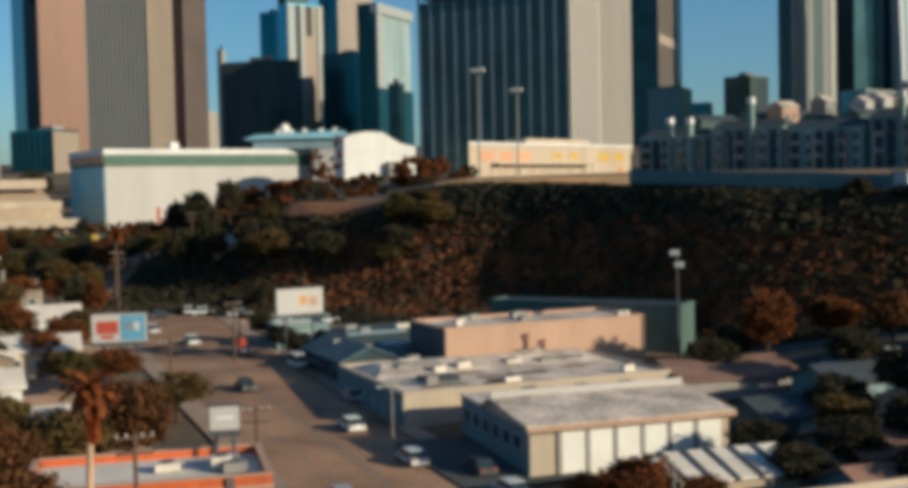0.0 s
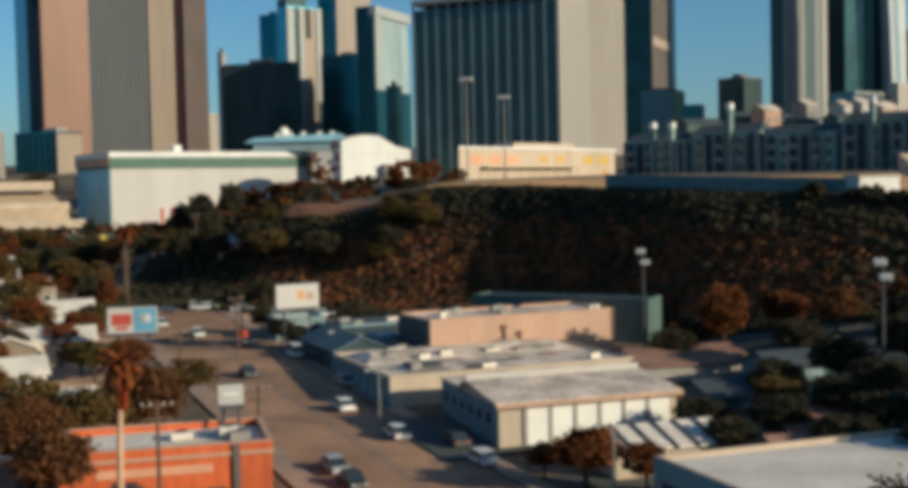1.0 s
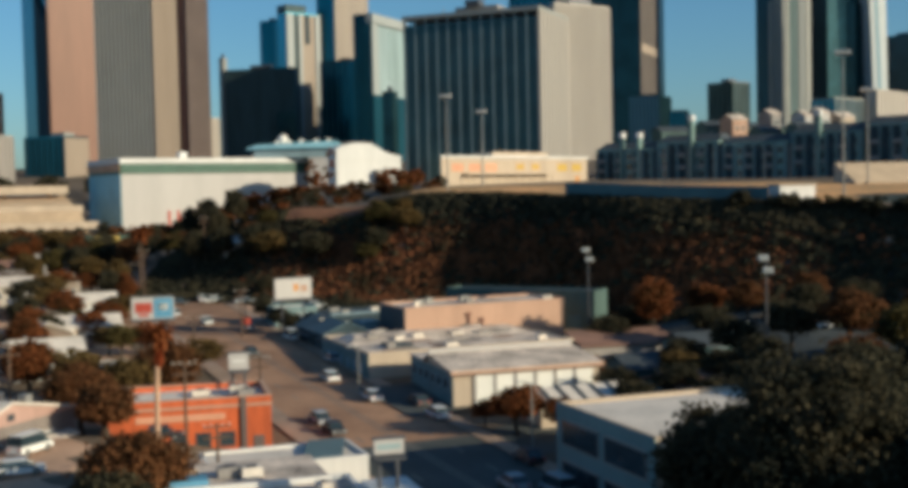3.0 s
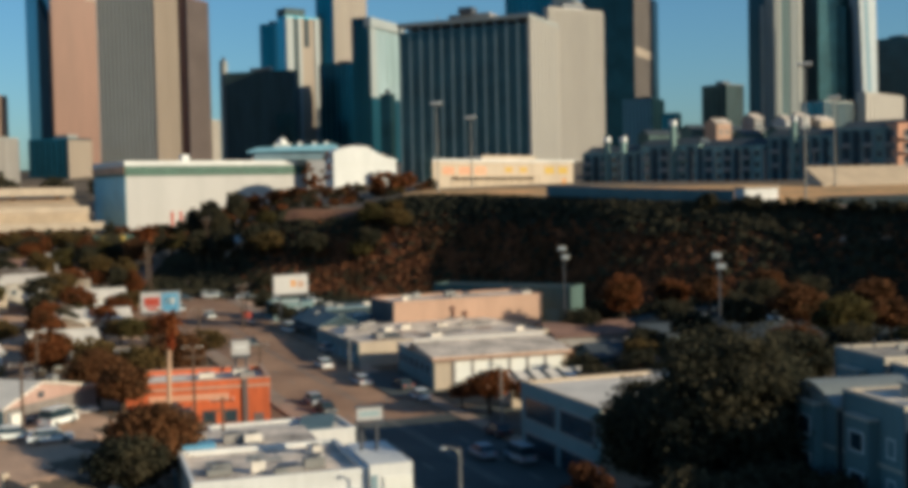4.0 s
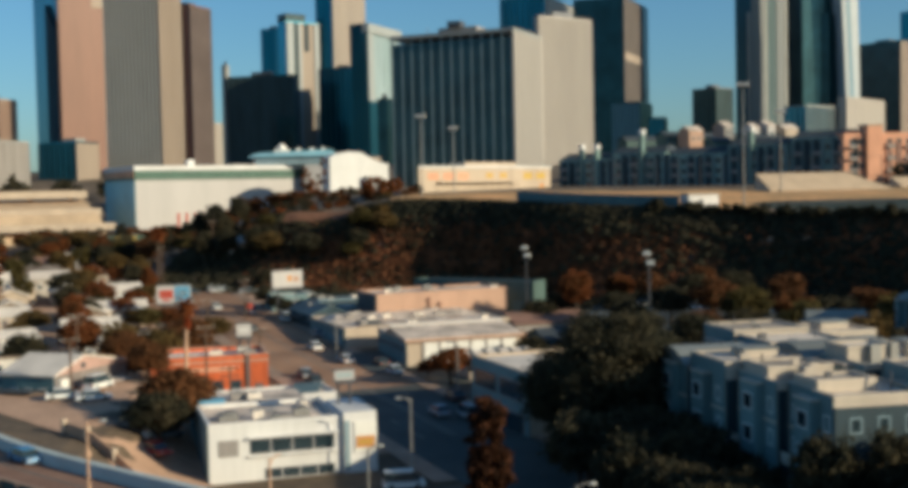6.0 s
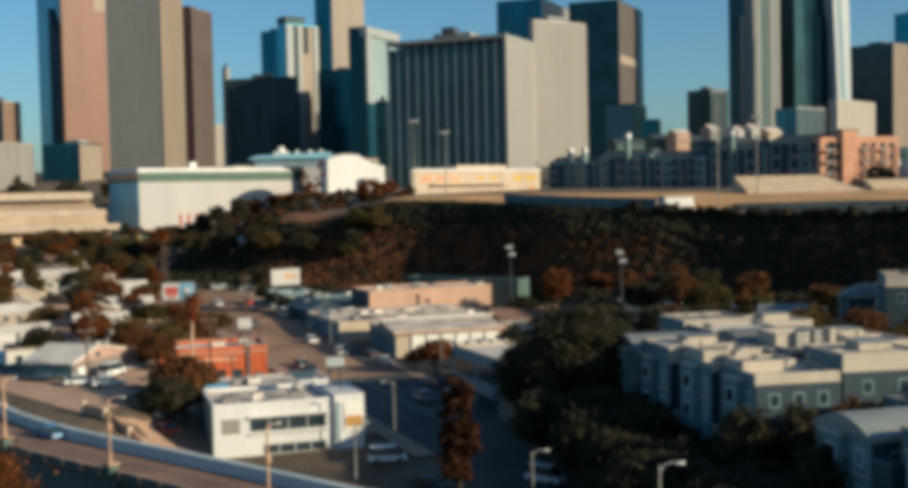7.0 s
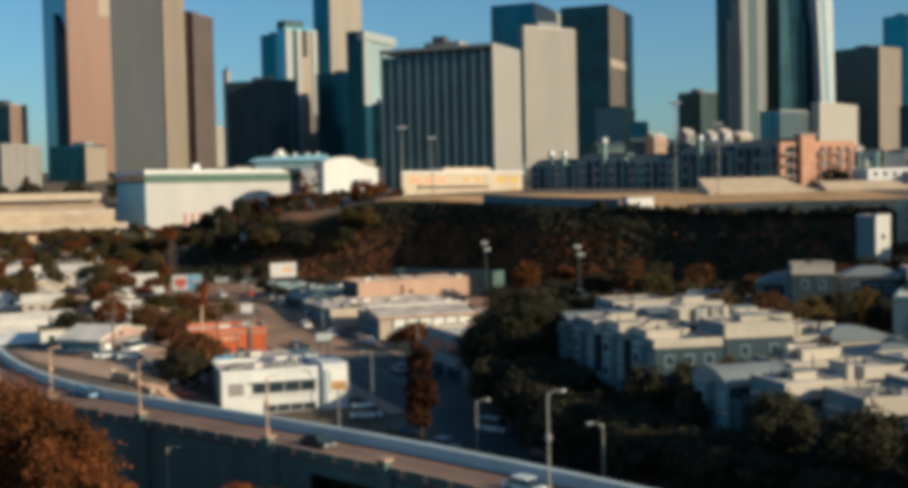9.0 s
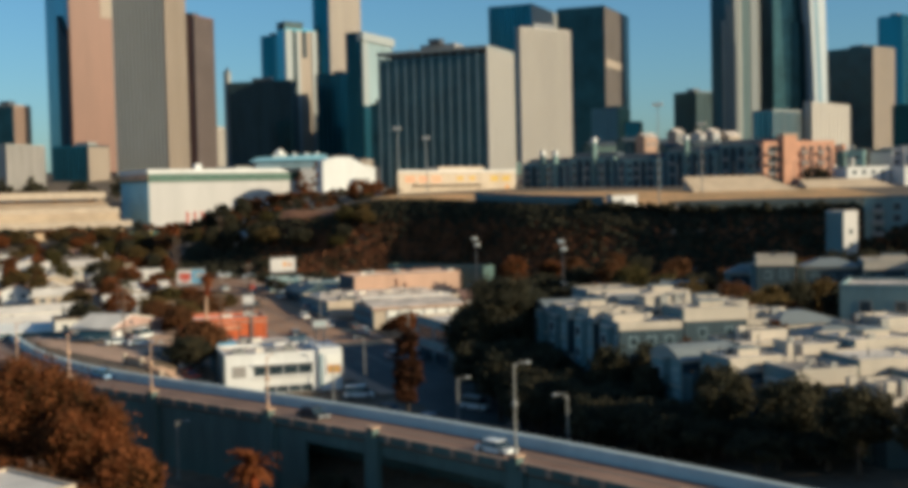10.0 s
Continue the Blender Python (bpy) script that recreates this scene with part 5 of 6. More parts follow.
# ---- signs ----
def billboard(x, y, z, w, h, rot, label, shapes):
    """z: lower edge of the panel."""
    g = ground(x, y)
    t = thing("billboard", pose(x, y, g, 0, 0, rot), label, "billboard", "billboards")
    zz = z - g
    p = part("panel", bx(0, 0, zz, w, 0.35, zz + h), "wall_bright", t)
    for name, (x0, z0, x1, z1), m in shapes:
        part(name, bx(x0 * w, -0.03, zz + z0 * h, x1 * w, 0.0, zz + z1 * h), m, p)
    part("bottom_rail", bx(-0.15, -0.05, zz - 0.15, w + 0.15, 0.4, zz), "steel_dark", t)
    part("top_rail", bx(-0.15, -0.05, zz + h, w + 0.15, 0.4, zz + h + 0.15), "steel_dark", t)
    me = Build().tube((0, 0.5, -0.3), (0, 0.5, zz + h * 0.8), 0.16, 0.16).mesh("post", M["steel_dark"])
    for u in (0.2, 0.8):
        part("post", me, None, t, m=pose(u * w, 0, 0))
    part("catwalk", bx(0, -0.9, zz - 0.35, w, 0, zz - 0.2), "steel_dark", t)


billboard(-24.8, 167, 15.3, 6.9, 3.5, 30, "white billboard with small orange patches on posts", [("orange_patch", (0.5, 0.35, 0.64, 0.72), "orange"), ("tan_patch", (0.7, 0.3, 0.88, 0.65), "wall_peach")])
billboard(-46.4, 153.5, 13.6, 6.8, 3.6, 10, "billboard with red lettering-like shapes on pale blue", [("blue_field", (0.52, 0.05, 0.97, 0.95), "sky_blue"), ("red_patch", (0.08, 0.3, 0.48, 0.75), "red"), ("red_stripe", (0.16, 0.12, 0.4, 0.25), "red"), ("pale_patch", (0.62, 0.4, 0.86, 0.7), "sign_white")])
billboard(-19.8, 95.8, 13.3, 2.3, 1.9, 12, "small white pole sign beside the brick building", [("grey_bar", (0.2, 0.45, 0.8, 0.6), "wall_white")])
billboard(0.4, 46.5, 13.7, 2.3, 1.1, 15, "pale blue-white pole sign above a parking lot", [("blue_bar", (0.1, 0.3, 0.9, 0.7), "glass_cyan")])
t = thing("red_pole_sign", pose(-31, 172, ground(-31, 172), 0, 0, 10), "thin pole with a small red sign by the corner", "sign")
part("pole", Build().tube((0, 0, 0), (0, 0, 8.6), 0.14, 0.1), "wood", t)
part("sign_panel", bx(-0.7, -0.1, 1.8, 0.9, 0.1, 3.0), "red", t)


# ---- townhouses ----
def townhouse(x, y, top, w, d, rot, seed, roof="flat", front="wall_town", wing=False):
    """x, y: the corner between the street side and the sunlit front; top: roof height."""
    r = random.Random(seed)
    z0 = ground(x, y) - 1
    h = top - z0
    side_top = h - 1.5
    t = thing("townhouse", pose(x, y, z0, 0, 0, rot), {"flat": "townhouse with shade-toned lower walls, cream front and flat roof", "barrel": "shade-toned townhouse under a rounded metal roof", "hip": "townhouse with cream walls under a low grey hip roof"}[roof], "townhouse", "terraced townhouses")
    if roof == "flat":
        if r.random() < 0.4:
            drop = r.uniform(0.7, 1.2)
            parapet_box(t, w, d, h - drop, front, r.choice(["roof_metal", "roof_town"]), 0.45)
            uw, ud = w * r.uniform(0.5, 0.75), d * r.uniform(0.5, 0.8)
            zb = h - drop - 0.45 + 0.13
            parapet_box(t, uw, ud, h - zb, front, "roof_town", 0.35, "upper_wall", x=r.choice([0.35, w - uw - 0.35]), y=d - ud - 0.35, z=zb)
            side_top = h - drop - 0.1
        else:
            parapet_box(t, w, d, h, front, "roof_town", 0.35)
            side_top = h - 0.2
    elif roof == "barrel":
        part("wall", bx(0, 0, 0, w, d, h - 1.4), front, t)
        b = Build()
        n = 9
        prof = [(-0.3 + (d + 0.6) * i / n, h - 1.4 + 1.4 * math.sin(math.pi * i / n)) for i in range(n + 1)]
        b.v = [(-0.35, u, z) for u, z in prof] + [(w + 0.3, u, z) for u, z in prof]
        m = n + 1
        b.f = [tuple(range(n, -1, -1)), tuple(range(m, 2 * m))] + [(i, i + 1, m + i + 1, m + i) for i in range(n)] + [(n, 0, m, m + n)]
        part("roof", b, "roof_metal", t, "rounded grey-blue metal roof")
    else:
        part("wall", bx(0, 0, 0, w, d, h - 1.3), front, t)
        part("roof", Build().hull8([(-0.5, -0.5, h - 1.3), (w + 0.5, -0.5, h - 1.3), (w + 0.5, d + 0.5, h - 1.3), (-0.5, d + 0.5, h - 1.3)],
                                   [(w * 0.32, d * 0.38, h), (w * 0.68, d * 0.38, h), (w * 0.68, d * 0.62, h), (w * 0.32, d * 0.62, h)]), "roof_metal", t, "low grey hip roof")
    # Thin sheet that puts the street side's shade into its colour.
    part("street_siding", bx(-0.12, 0.02, 0.5, -0.055, d - 0.02, side_top), "shade_siding", t, "street wall sheet tinted blue-grey as in shade")
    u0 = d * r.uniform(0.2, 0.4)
    part("bay", bx(-0.95, u0, h - 8, -0.085, u0 + d * 0.38, h - 1.6), "shade_siding", t, "projecting blue-grey bay")
    part("belt_course", bx(-0.2, 0.03, h - 4.75, -0.125, d - 0.03, h - 4.5), "wall_town", t)
    part("downpipe", Build().tube((-0.22, d - 0.3, 0.6), (-0.22, d - 0.3, side_top - 0.1), 0.07, 0.07, 6), "steel", t)
    deck_v = u0 + d * 0.38 + 0.3
    if deck_v < d - 1.8:
        p = part("balcony", bx(-1.1, deck_v, h - 7.8, -0.125, d - 0.5, h - 7.65), "wall_town", t, "small pale balcony")
        part("balustrade", bx(-1.1, deck_v, h - 7.65, -1.02, d - 0.5, h - 6.75), "wall_town", p)
    part("bay_cap", bx(-1.05, u0 - 0.1, h - 1.6, -0.085, u0 + d * 0.38 + 0.1, h - 1.4), "wall_town", t)
    windows(t, "left", u0, u0 + d * 0.38, h - 7.6, h - 1.8, 1, 2, 1.7, 1.3, -0.95, frame_m="wall_white")
    if u0 > 2:
        windows(t, "left", 0.2, u0 - 0.2, h - 7.6, h - 1.8, 1, 2, 0.9, 1.2, -0.08, frame_m="wall_white")
    if u0 + d * 0.38 < d - 2:
        windows(t, "left", u0 + d * 0.38 + 0.2, d - 0.2, h - 7.6, h - 1.8, 1, 2, 0.9, 1.2, -0.08, frame_m="wall_white")
    windows(t, "front", 0.6, w - 0.6, h - 4.4, h - 2.2, r.choice([2, 3]), 1, 0.9, 1.1, -0.1, frame_m="wall_teal")
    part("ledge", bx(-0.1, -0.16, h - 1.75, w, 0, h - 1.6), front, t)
    # Dark sheet paints the gloom below the cream band onto the front.
    part("front_siding", bx(0.02, -0.09, 0.3, w - 0.02, -0.01, h - 1.75), "wall_navy", t, "front wall panel darkened to stand in for shade")
    if wing:
        ww, wd, wh = w * r.uniform(0.75, 1.0), r.uniform(2.4, 3.6), h - r.uniform(2.2, 3.0)
        parapet_box(t, ww, wd, wh, "siding_dark", r.choice(["roof_dark", "roof_metal"]), 0.4, "front_wing", y=-wd - 0.02)
        for q in range(2):
            part("wing_window", bx(ww * (0.3 + 0.4 * q) - 0.6, -wd - 0.1, wh - 2.6, ww * (0.3 + 0.4 * q) + 0.6, -wd - 0.02, wh - 1.2), "glass", t)
    if roof == "flat":
        if side_top > h - 0.5 and r.random() < 0.25:
            part("stair_penthouse", bx(w * 0.4, d * 0.4, h - 0.4, w * 0.8, d * 0.75, h + 0.5), front, t)
            part("penthouse_roof", bx(w * 0.38, d * 0.38, h + 0.5, w * 0.82, d * 0.77, h + 0.62), "roof_metal", t)
        for k in range(r.choice([2, 3, 4])):
            u, v, e = r.uniform(0.8, w - 2), r.uniform(0.8, d - 2), r.uniform(0.5, 1.1)
            part("roof_unit", bx(u, v, h - 2.3, u + e, v + e * 0.8, h + r.uniform(-0.1, 0.45)), r.choice(["steel", "steel_dark", "wall_town"]), t)
        u, v = r.uniform(1, w - 1), r.uniform(1, d - 1)
        part("vent_pipe", Build().tube((u, v, h - 1.5), (u, v, h + 0.7), 0.09, 0.09, 6), "steel_dark", t)
    return t


k = 0
r = random.Random(11)
U, W = Vector((0.2, -0.98)), Vector((0.98, 0.2))
# the upper terrace: three rows that step down towards the viaduct
for row in range(3):
    for i in range(-1 if row else 0, 4):
        k += 1
        p = Vector((36.2, 37)) + W * (row * 8.9 + (0, 0.5, 1.7, 2.6)[max(i, 0)]) + U * (8.0 + i * 8.2 + (r.uniform(-0.8, 0.8) if row else 0))
        top = (18.7, 18.6, 18.9, 18.6)[max(i, 0)] + (0.8 if row == 1 else 0.1 if row == 2 else 0) + (r.uniform(-0.4, 0.4) if i + row else 0)
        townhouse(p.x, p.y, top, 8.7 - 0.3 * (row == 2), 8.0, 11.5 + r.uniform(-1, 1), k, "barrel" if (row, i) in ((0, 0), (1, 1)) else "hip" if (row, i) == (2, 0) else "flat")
# the lower terrace, set back in steps along the viaduct
for x, y, top, w, d, roof in ((50.0, -12.5, 16.9, 7.6, 7.6, "barrel"), (58.4, -6, 17.4, 9, 8, "flat"), (54.0, -19.5, 16.6, 6.4, 6.6, "flat"), (60.6, -16.5, 17.2, 8.6, 8.4, "flat"), (59.4, -26.5, 16.2, 7, 7.4, "flat"),
                              (66.8, -24, 16.8, 8.4, 8.2, "flat"), (64.2, -35, 15.4, 7.2, 7.6, "flat"), (71.8, -31.5, 15.9, 8.6, 8.2, "flat"), (69.6, -14, 17.6, 8.6, 8.6, "flat"), (75.8, -21.5, 16.8, 8.4, 8, "flat"),
                              (78.6, -11, 17.4, 9, 8.6, "hip"), (68.4, -3.5, 17.5, 8.6, 8.4, "hip"), (66.2, 1.6 + 5, 18.4, 9.5, 8.6, "hip"), (76.6, 0.5, 18.0, 9, 9, "flat"), (80.8, -29, 15.9, 8, 8, "flat"), (86.5, -18, 17, 9, 9, "flat"),
                              (71.2, -43, 14.8, 8, 7.4, "flat"), (80.2, -39.5, 15.2, 8, 8, "hip"), (87.5, -33, 15.6, 8, 8, "flat"), (87.4, -3, 17.8, 10, 9, "flat"), (96, -26, 16, 9, 9, "flat"), (97, -10, 17, 9, 9, "flat")):
    k += 1
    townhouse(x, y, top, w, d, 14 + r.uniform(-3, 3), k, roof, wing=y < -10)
# houses further up the slope
for x, y, top, w, d, roof in ((76.2, 58, 23.2, 6.5, 6.5, "flat"), (84.5, 58, 22.4, 9, 7, "hip"), (61, 66, 18.4, 7, 6, "barrel"), (93.5, 54, 22.4, 9, 8, "flat"), (73, 64, 21.2, 6, 6, "hip"), (100, 48, 22.2, 10, 9, "flat")):
    k += 1
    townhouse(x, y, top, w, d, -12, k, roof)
t = apartment_row(77.2, 15.5, ground(80, 18) - 2, -24, 30, 12, 21.6 - ground(80, 18) + 2, "shade_siding", "blue-grey apartment block with a flat pale roof", 6, 3)
t = apartment_row(117.5, 124.8, ground(118, 126) - 3, -22, 26, 14, 32.0 - ground(118, 126) + 3, "shade_siding", "blue-grey apartment block with rows of balconies", 6, 4)
t = thing("stair_tower", pose(110.6, 118, ground(111, 120) - 2, 0, 0, 32), "cream stair tower beside the blue-grey block", "tower")
parapet_box(t, 4.6, 5, 29.2 - ground(111, 120) + 2, "wall_bright", "roof_white", 0.5)
windows(t, "front", 0.6, 4, 22 - ground(111, 120), 28 - ground(111, 120), 1, 2, 1.0, 1.2, 0)
# Left face sheet holds the tower's shade as blue-grey colour.
part("side_cladding", bx(-0.12, 0.05, 0.2, -0.055, 4.95, 28.8 - ground(111, 120) + 2), "shade_siding", t)


# ---- houses of the district ----
def cottage(x, y, rot, w, d, h, wall, roof, seed, flat=False):
    t = thing("house", pose(x, y, ground(x, y) - 0.5, 0, 0, rot), "small stucco house with a flat pale roof" if flat else "small stucco house with a low gabled roof", "house", "district houses")
    if flat:
        parapet_box(t, w, d, h, wall, roof, 0.4)
    else:
        gable(t, w, d, h, h + 1.5, wall, roof, 0.5, 0.5)
    windows(t, "front", 0.6, w - 0.6, 1.4, h - 0.5, 3, 1, 1.1, 1.1, 0)
    windows(t, "left", 0.6, d - 0.6, 1.4, h - 0.5, 2, 1, 1.0, 1.1, 0)
    part("door", bx(w * 0.46, -0.08, 0.4, w * 0.46 + 1, 0.02, 2.5), "granite_dark", t)
    part("chimney", bx(w * 0.2, d * 0.6, h, w * 0.2 + 0.6, d * 0.6 + 0.6, h + 2.0), "wall_grey", t)


t = thing("long_shed", pose(-87, 112, ground(-74, 120) - 0.5, 0, 0, 34), "long low shed with a bright white roof", "shed")
gable(t, 30, 9, 4.0, 5.2, "wall_white", "roof_white", 0.5)
windows(t, "front", 1, 29, 1.2, 3.2, 8, 1, 1.2, 1.0, 0)
r = random.Random(23)
n = 0
for gy_ in range(13):
    for gx_ in range(8):
        y = 80 + gy_ * 15 + r.uniform(-3, 3)
        edge = -8 - (y - 114) * 0.42 - 16          # the boulevard's verge
        x = edge - 14 - gx_ * 14.5 + r.uniform(-2.5, 2.5)
        if x < 24 - (y + 152) * 0.42 or (y < 100 and x > -46) or (x > edge - 34 and 96 < y < 153) or (-96 < x < -56 and 100 < y < 142) or y > 275:
            continue
        n += 1
        if r.random() < 0.06:
            continue
        cottage(x, y, 22 + r.choice([0, 90]) + r.uniform(-4, 4), r.uniform(8, 11), r.uniform(7, 9), r.uniform(3.2, 5.2), r.choice(["wall_mix", "wall_white", "wall_cream", "wall_mix"]),
                r.choice(["roof_mix", "roof_mix", "roof_white", "roof_white", "roof_red", "roof_grey"]), n, r.random() < 0.35)
cottage(-27.5, -37, -40, 12, 9, 10.1, "wall_cream", "roof_white", 93, True)
cottage(-60, 158, 20, 10, 8, 4.4, "wall_cream", "roof_white", 95)
cottage(-58, 131, 24, 10, 8, 4.6, "wall_white", "roof_white", 96)
cottage(-45, 112, 25, 9, 8, 4.2, "wall_cream", "roof_white", 94)
# Dark wall colour here and on the next shed imitates shaded faces.
cottage(-64, 70, 14, 11, 7, 3.4, "wall_blue", "roof_white", 90, True)
t = thing("long_shed", pose(-75, 82, ground(-64, 86) - 0.5, 0, 0, 12), "long low shed with a bright white roof", "shed")
gable(t, 27, 9, 3.6, 4.8, "wall_blue", "sign_white", 0.5)
windows(t, "front", 1, 26, 1.2, 3.2, 7, 1, 1.2, 1.0, 0)
cottage(-70, 98, 30, 12, 8, 4.6, "wall_white", "roof_white", 92)

# low wall of the yard beside the viaduct
t = thing("yard_wall", pose(0, 0, 0), "low tan concrete yard wall with pale piers", "wall")
for i in range(8):
    p, q = on_bridge(-52 + i * 5.2, 13.4 + (0.3 * i if i < 4 else 1.2)), on_bridge(-47.2 + i * 5.2, 13.4 + (0.3 * i + 0.28 if i < 4 else 1.2))
    za, zb = ground(p.x, p.y), ground(q.x, q.y)
    e = BN * 0.22
    top = 1.25 if i < 4 else 0.8
    part("wall_panel", Build().hull8([(p.x, p.y, za - 0.3), (q.x, q.y, zb - 0.3), (q.x + e.x, q.y + e.y, zb - 0.3), (p.x + e.x, p.y + e.y, za - 0.3)],
                                     [(p.x, p.y, za + top), (q.x, q.y, zb + top), (q.x + e.x, q.y + e.y, zb + top), (p.x + e.x, p.y + e.y, za + top)]), "lot", t)
    part("wall_pier", bx(-0.22, -0.3, -0.3, 0.22, 0.3, top + 0.35).mesh("wall_pier", M["wall_cream"]), None, t, m=pose(p.x, p.y, za, 0, 0, -45))
t = thing("utility_cabinet", pose(-21.6, 47.2, ground(-21.6, 47.2), 0, 0, -30), "small white utility cabinet standing in the yard", "cabinet")
part("body", bx(-0.45, -0.35, 0, 0.45, 0.35, 1.5), "sign_white", t)
part("door", bx(-0.38, -0.38, 0.15, 0.38, -0.352, 1.35), "wall_white", t)
part("cap", bx(-0.52, -0.42, 1.5, 0.52, 0.42, 1.58), "wall_white", t)


# fence between the viaduct and the lower street
t = thing("roadside_fence", pose(0, 0, 0), "low dark steel fence along the viaduct's street side", "fence")
me = Build().tube((0, 0, -0.2), (0, 0, 1.5), 0.07, 0.06, 6).mesh("fence_post", M["steel"])
for i in range(30):
    p = on_bridge(-30 + i * 2.8, 10.6)
    q = on_bridge(-27.2 + i * 2.8, 10.6)
    part("fence_post", me, None, t, m=pose(p.x, p.y, ground(p.x, p.y)))
    for h in (0.5, 1.35):
        part("rail", Build().tube((p.x, p.y, ground(p.x, p.y) + h), (q.x, q.y, ground(q.x, q.y) + h), 0.04, 0.04, 5), "steel_dark", t)


# ---- vehicles ----
def car_meshes(van):
    w, ln = 0.9, 2.25
    h1, h2 = (0.95, 1.95) if van else (0.82, 1.42)
    body = Build()
    body.hull8([(-ln, -w, 0.3), (ln, -w, 0.3), (ln, w, 0.3), (-ln, w, 0.3)], [(-ln + 0.05, -w + 0.03, h1), (ln - 0.1, -w + 0.06, h1 - 0.12), (ln - 0.1, w - 0.06, h1 - 0.12), (-ln + 0.05, w - 0.03, h1)])
    cab = Build()
    xa, xb = (-2.15, 1.3) if van else (-1.75, 0.95)
    cab.hull8([(xa, -w + 0.06, h1 - 0.05), (xb + 0.45, -w + 0.06, h1 - 0.05), (xb + 0.45, w - 0.06, h1 - 0.05), (xa, w - 0.06, h1 - 0.05)],
              [(xa + (0.1 if van else 0.55), -w + 0.2, h2 - 0.06), (xb - 0.3, -w + 0.2, h2 - 0.06), (xb - 0.3, w - 0.2, h2 - 0.06), (xa + (0.1 if van else 0.55), w - 0.2, h2 - 0.06)])
    roof = Build().box(xa + (0.1 if van else 0.5), -w + 0.16, h2 - 0.06, xb - 0.26, w - 0.16, h2)
    return body, cab, roof


WHEEL = Build().tube((0, -0.11, 0), (0, 0.11, 0), 0.33, 0.33, 14).mesh("tyre", M["rubber"])
RIM = Build().tube((0, -0.125, 0), (0, 0.125, 0), 0.19, 0.19, 10).mesh("rim", M["steel"])
LIGHT = bx(-0.05, -0.18, -0.08, 0.05, 0.18, 0.08).mesh("headlight", M["lamp_glass"])
TAIL = bx(-0.04, -0.16, -0.08, 0.04, 0.16, 0.08).mesh("tail_light", M["red"])
CARS = [(b, [[p.mesh(nm, M["glass"] if nm == "cabin" else M["car%d" % c]) for p, nm in zip(car_meshes(b), ("body", "cabin", "roof"))] for c in range(6)]) for b in (False, True)]
COLOURS = ["silver", "black", "grey", "dark red", "blue", "white"]


def car(x, y, rot, c, van=False, z=None, tilt=0):
    t = thing("van" if van else "car", pose(x, y, (ground(x, y) + 0.12) if z is None else z, 0, tilt, rot), "%s %s with dark windows %s" % (COLOURS[c], "van" if van else "car", "on the roadway" if z is None else "on the viaduct deck"), "van" if van else "car", "vehicles")
    for me, nm in zip(CARS[van][1][c], ("body", "cabin", "roof")):
        part(nm, me, None, t)
    for wx in (-1.4, 1.4):
        for wy in (-0.82, 0.82):
            w = part("wheel", WHEEL, None, t, m=pose(wx, wy, 0.33))
            part("rim", RIM, None, w)
    for wy in (-0.6, 0.6):
        part("headlight", LIGHT, None, t, m=pose(2.2, wy, 0.62))
        part("tail_light", TAIL, None, t, m=pose(-2.24, wy, 0.72))


for u, off, c, van, way in ((-2, 3, 0, False, 1), (-16, 6.6, 0, False, 1), (14, 2.2, 5, False, 1), (28, 6.9, 2, False, 1), (-8, 7.2, 1, False, 1), (-12, -7.0, 2, False, 0), (-18, -7.2, 1, False, 0),
                            (40, -3, 1, False, 0), (52, 6.9, 5, True, 1), (66, 2.6, 2, False, 1), (78, -2.4, 5, False, 0), (-40, 7, 1, False, 1), (-52, 4, 2, True, 1), (92, -6, 0, False, 0), (110, 3, 5, False, 1)):
    p = MID + AX * u + SIDE * off
    car(p.x, p.y, ROAD_A + (0 if way else 180), c, van)
for x, y, rot, c, van in ((8.7, 34, 10, 5, True), (26.6, 23.6, -40, 5, True), (44, 3, -50, 5, True), (14, 22, -40, 1, False), (20, 15, -44, 2, False), (32, 8, -44, 1, False), (-20, 50, 60, 2, False), (-45, 215, 20, 5, False), (-38, 212, 20, 2, False), (-52, 212, 20, 1, False),
                          (-30, 204, 15, 0, False), (-22, 203, 15, 5, False), (50, 139, -30, 5, True), (44, 142, -30, 2, False), (60, 134, -30, 0, False), (72, 127, -30, 5, False), (80, 122, -30, 2, False), (66, 131, -30, 3, False),
                          (-33.2, 67.5, 70, 5, True), (-35.6, 60.8, 20, 5, False), (-31.4, 59.4, 24, 0, False), (-19.6, 43.0, -44, 3, False), (-17, 72, 20, 1, False), (12, 70, 110, 2, False), (-24, 80, 10, 1, False)):
    car(x, y, rot, c, van)
BA = math.degrees(math.atan2(BU.y, BU.x))
for u, off, c in ((-44, 5.4, 4), (7.5, 2.2, 1), (38, 2.0, 5)):
    p = on_bridge(u, off)
    car(p.x, p.y, BA, c, False, 8.52)


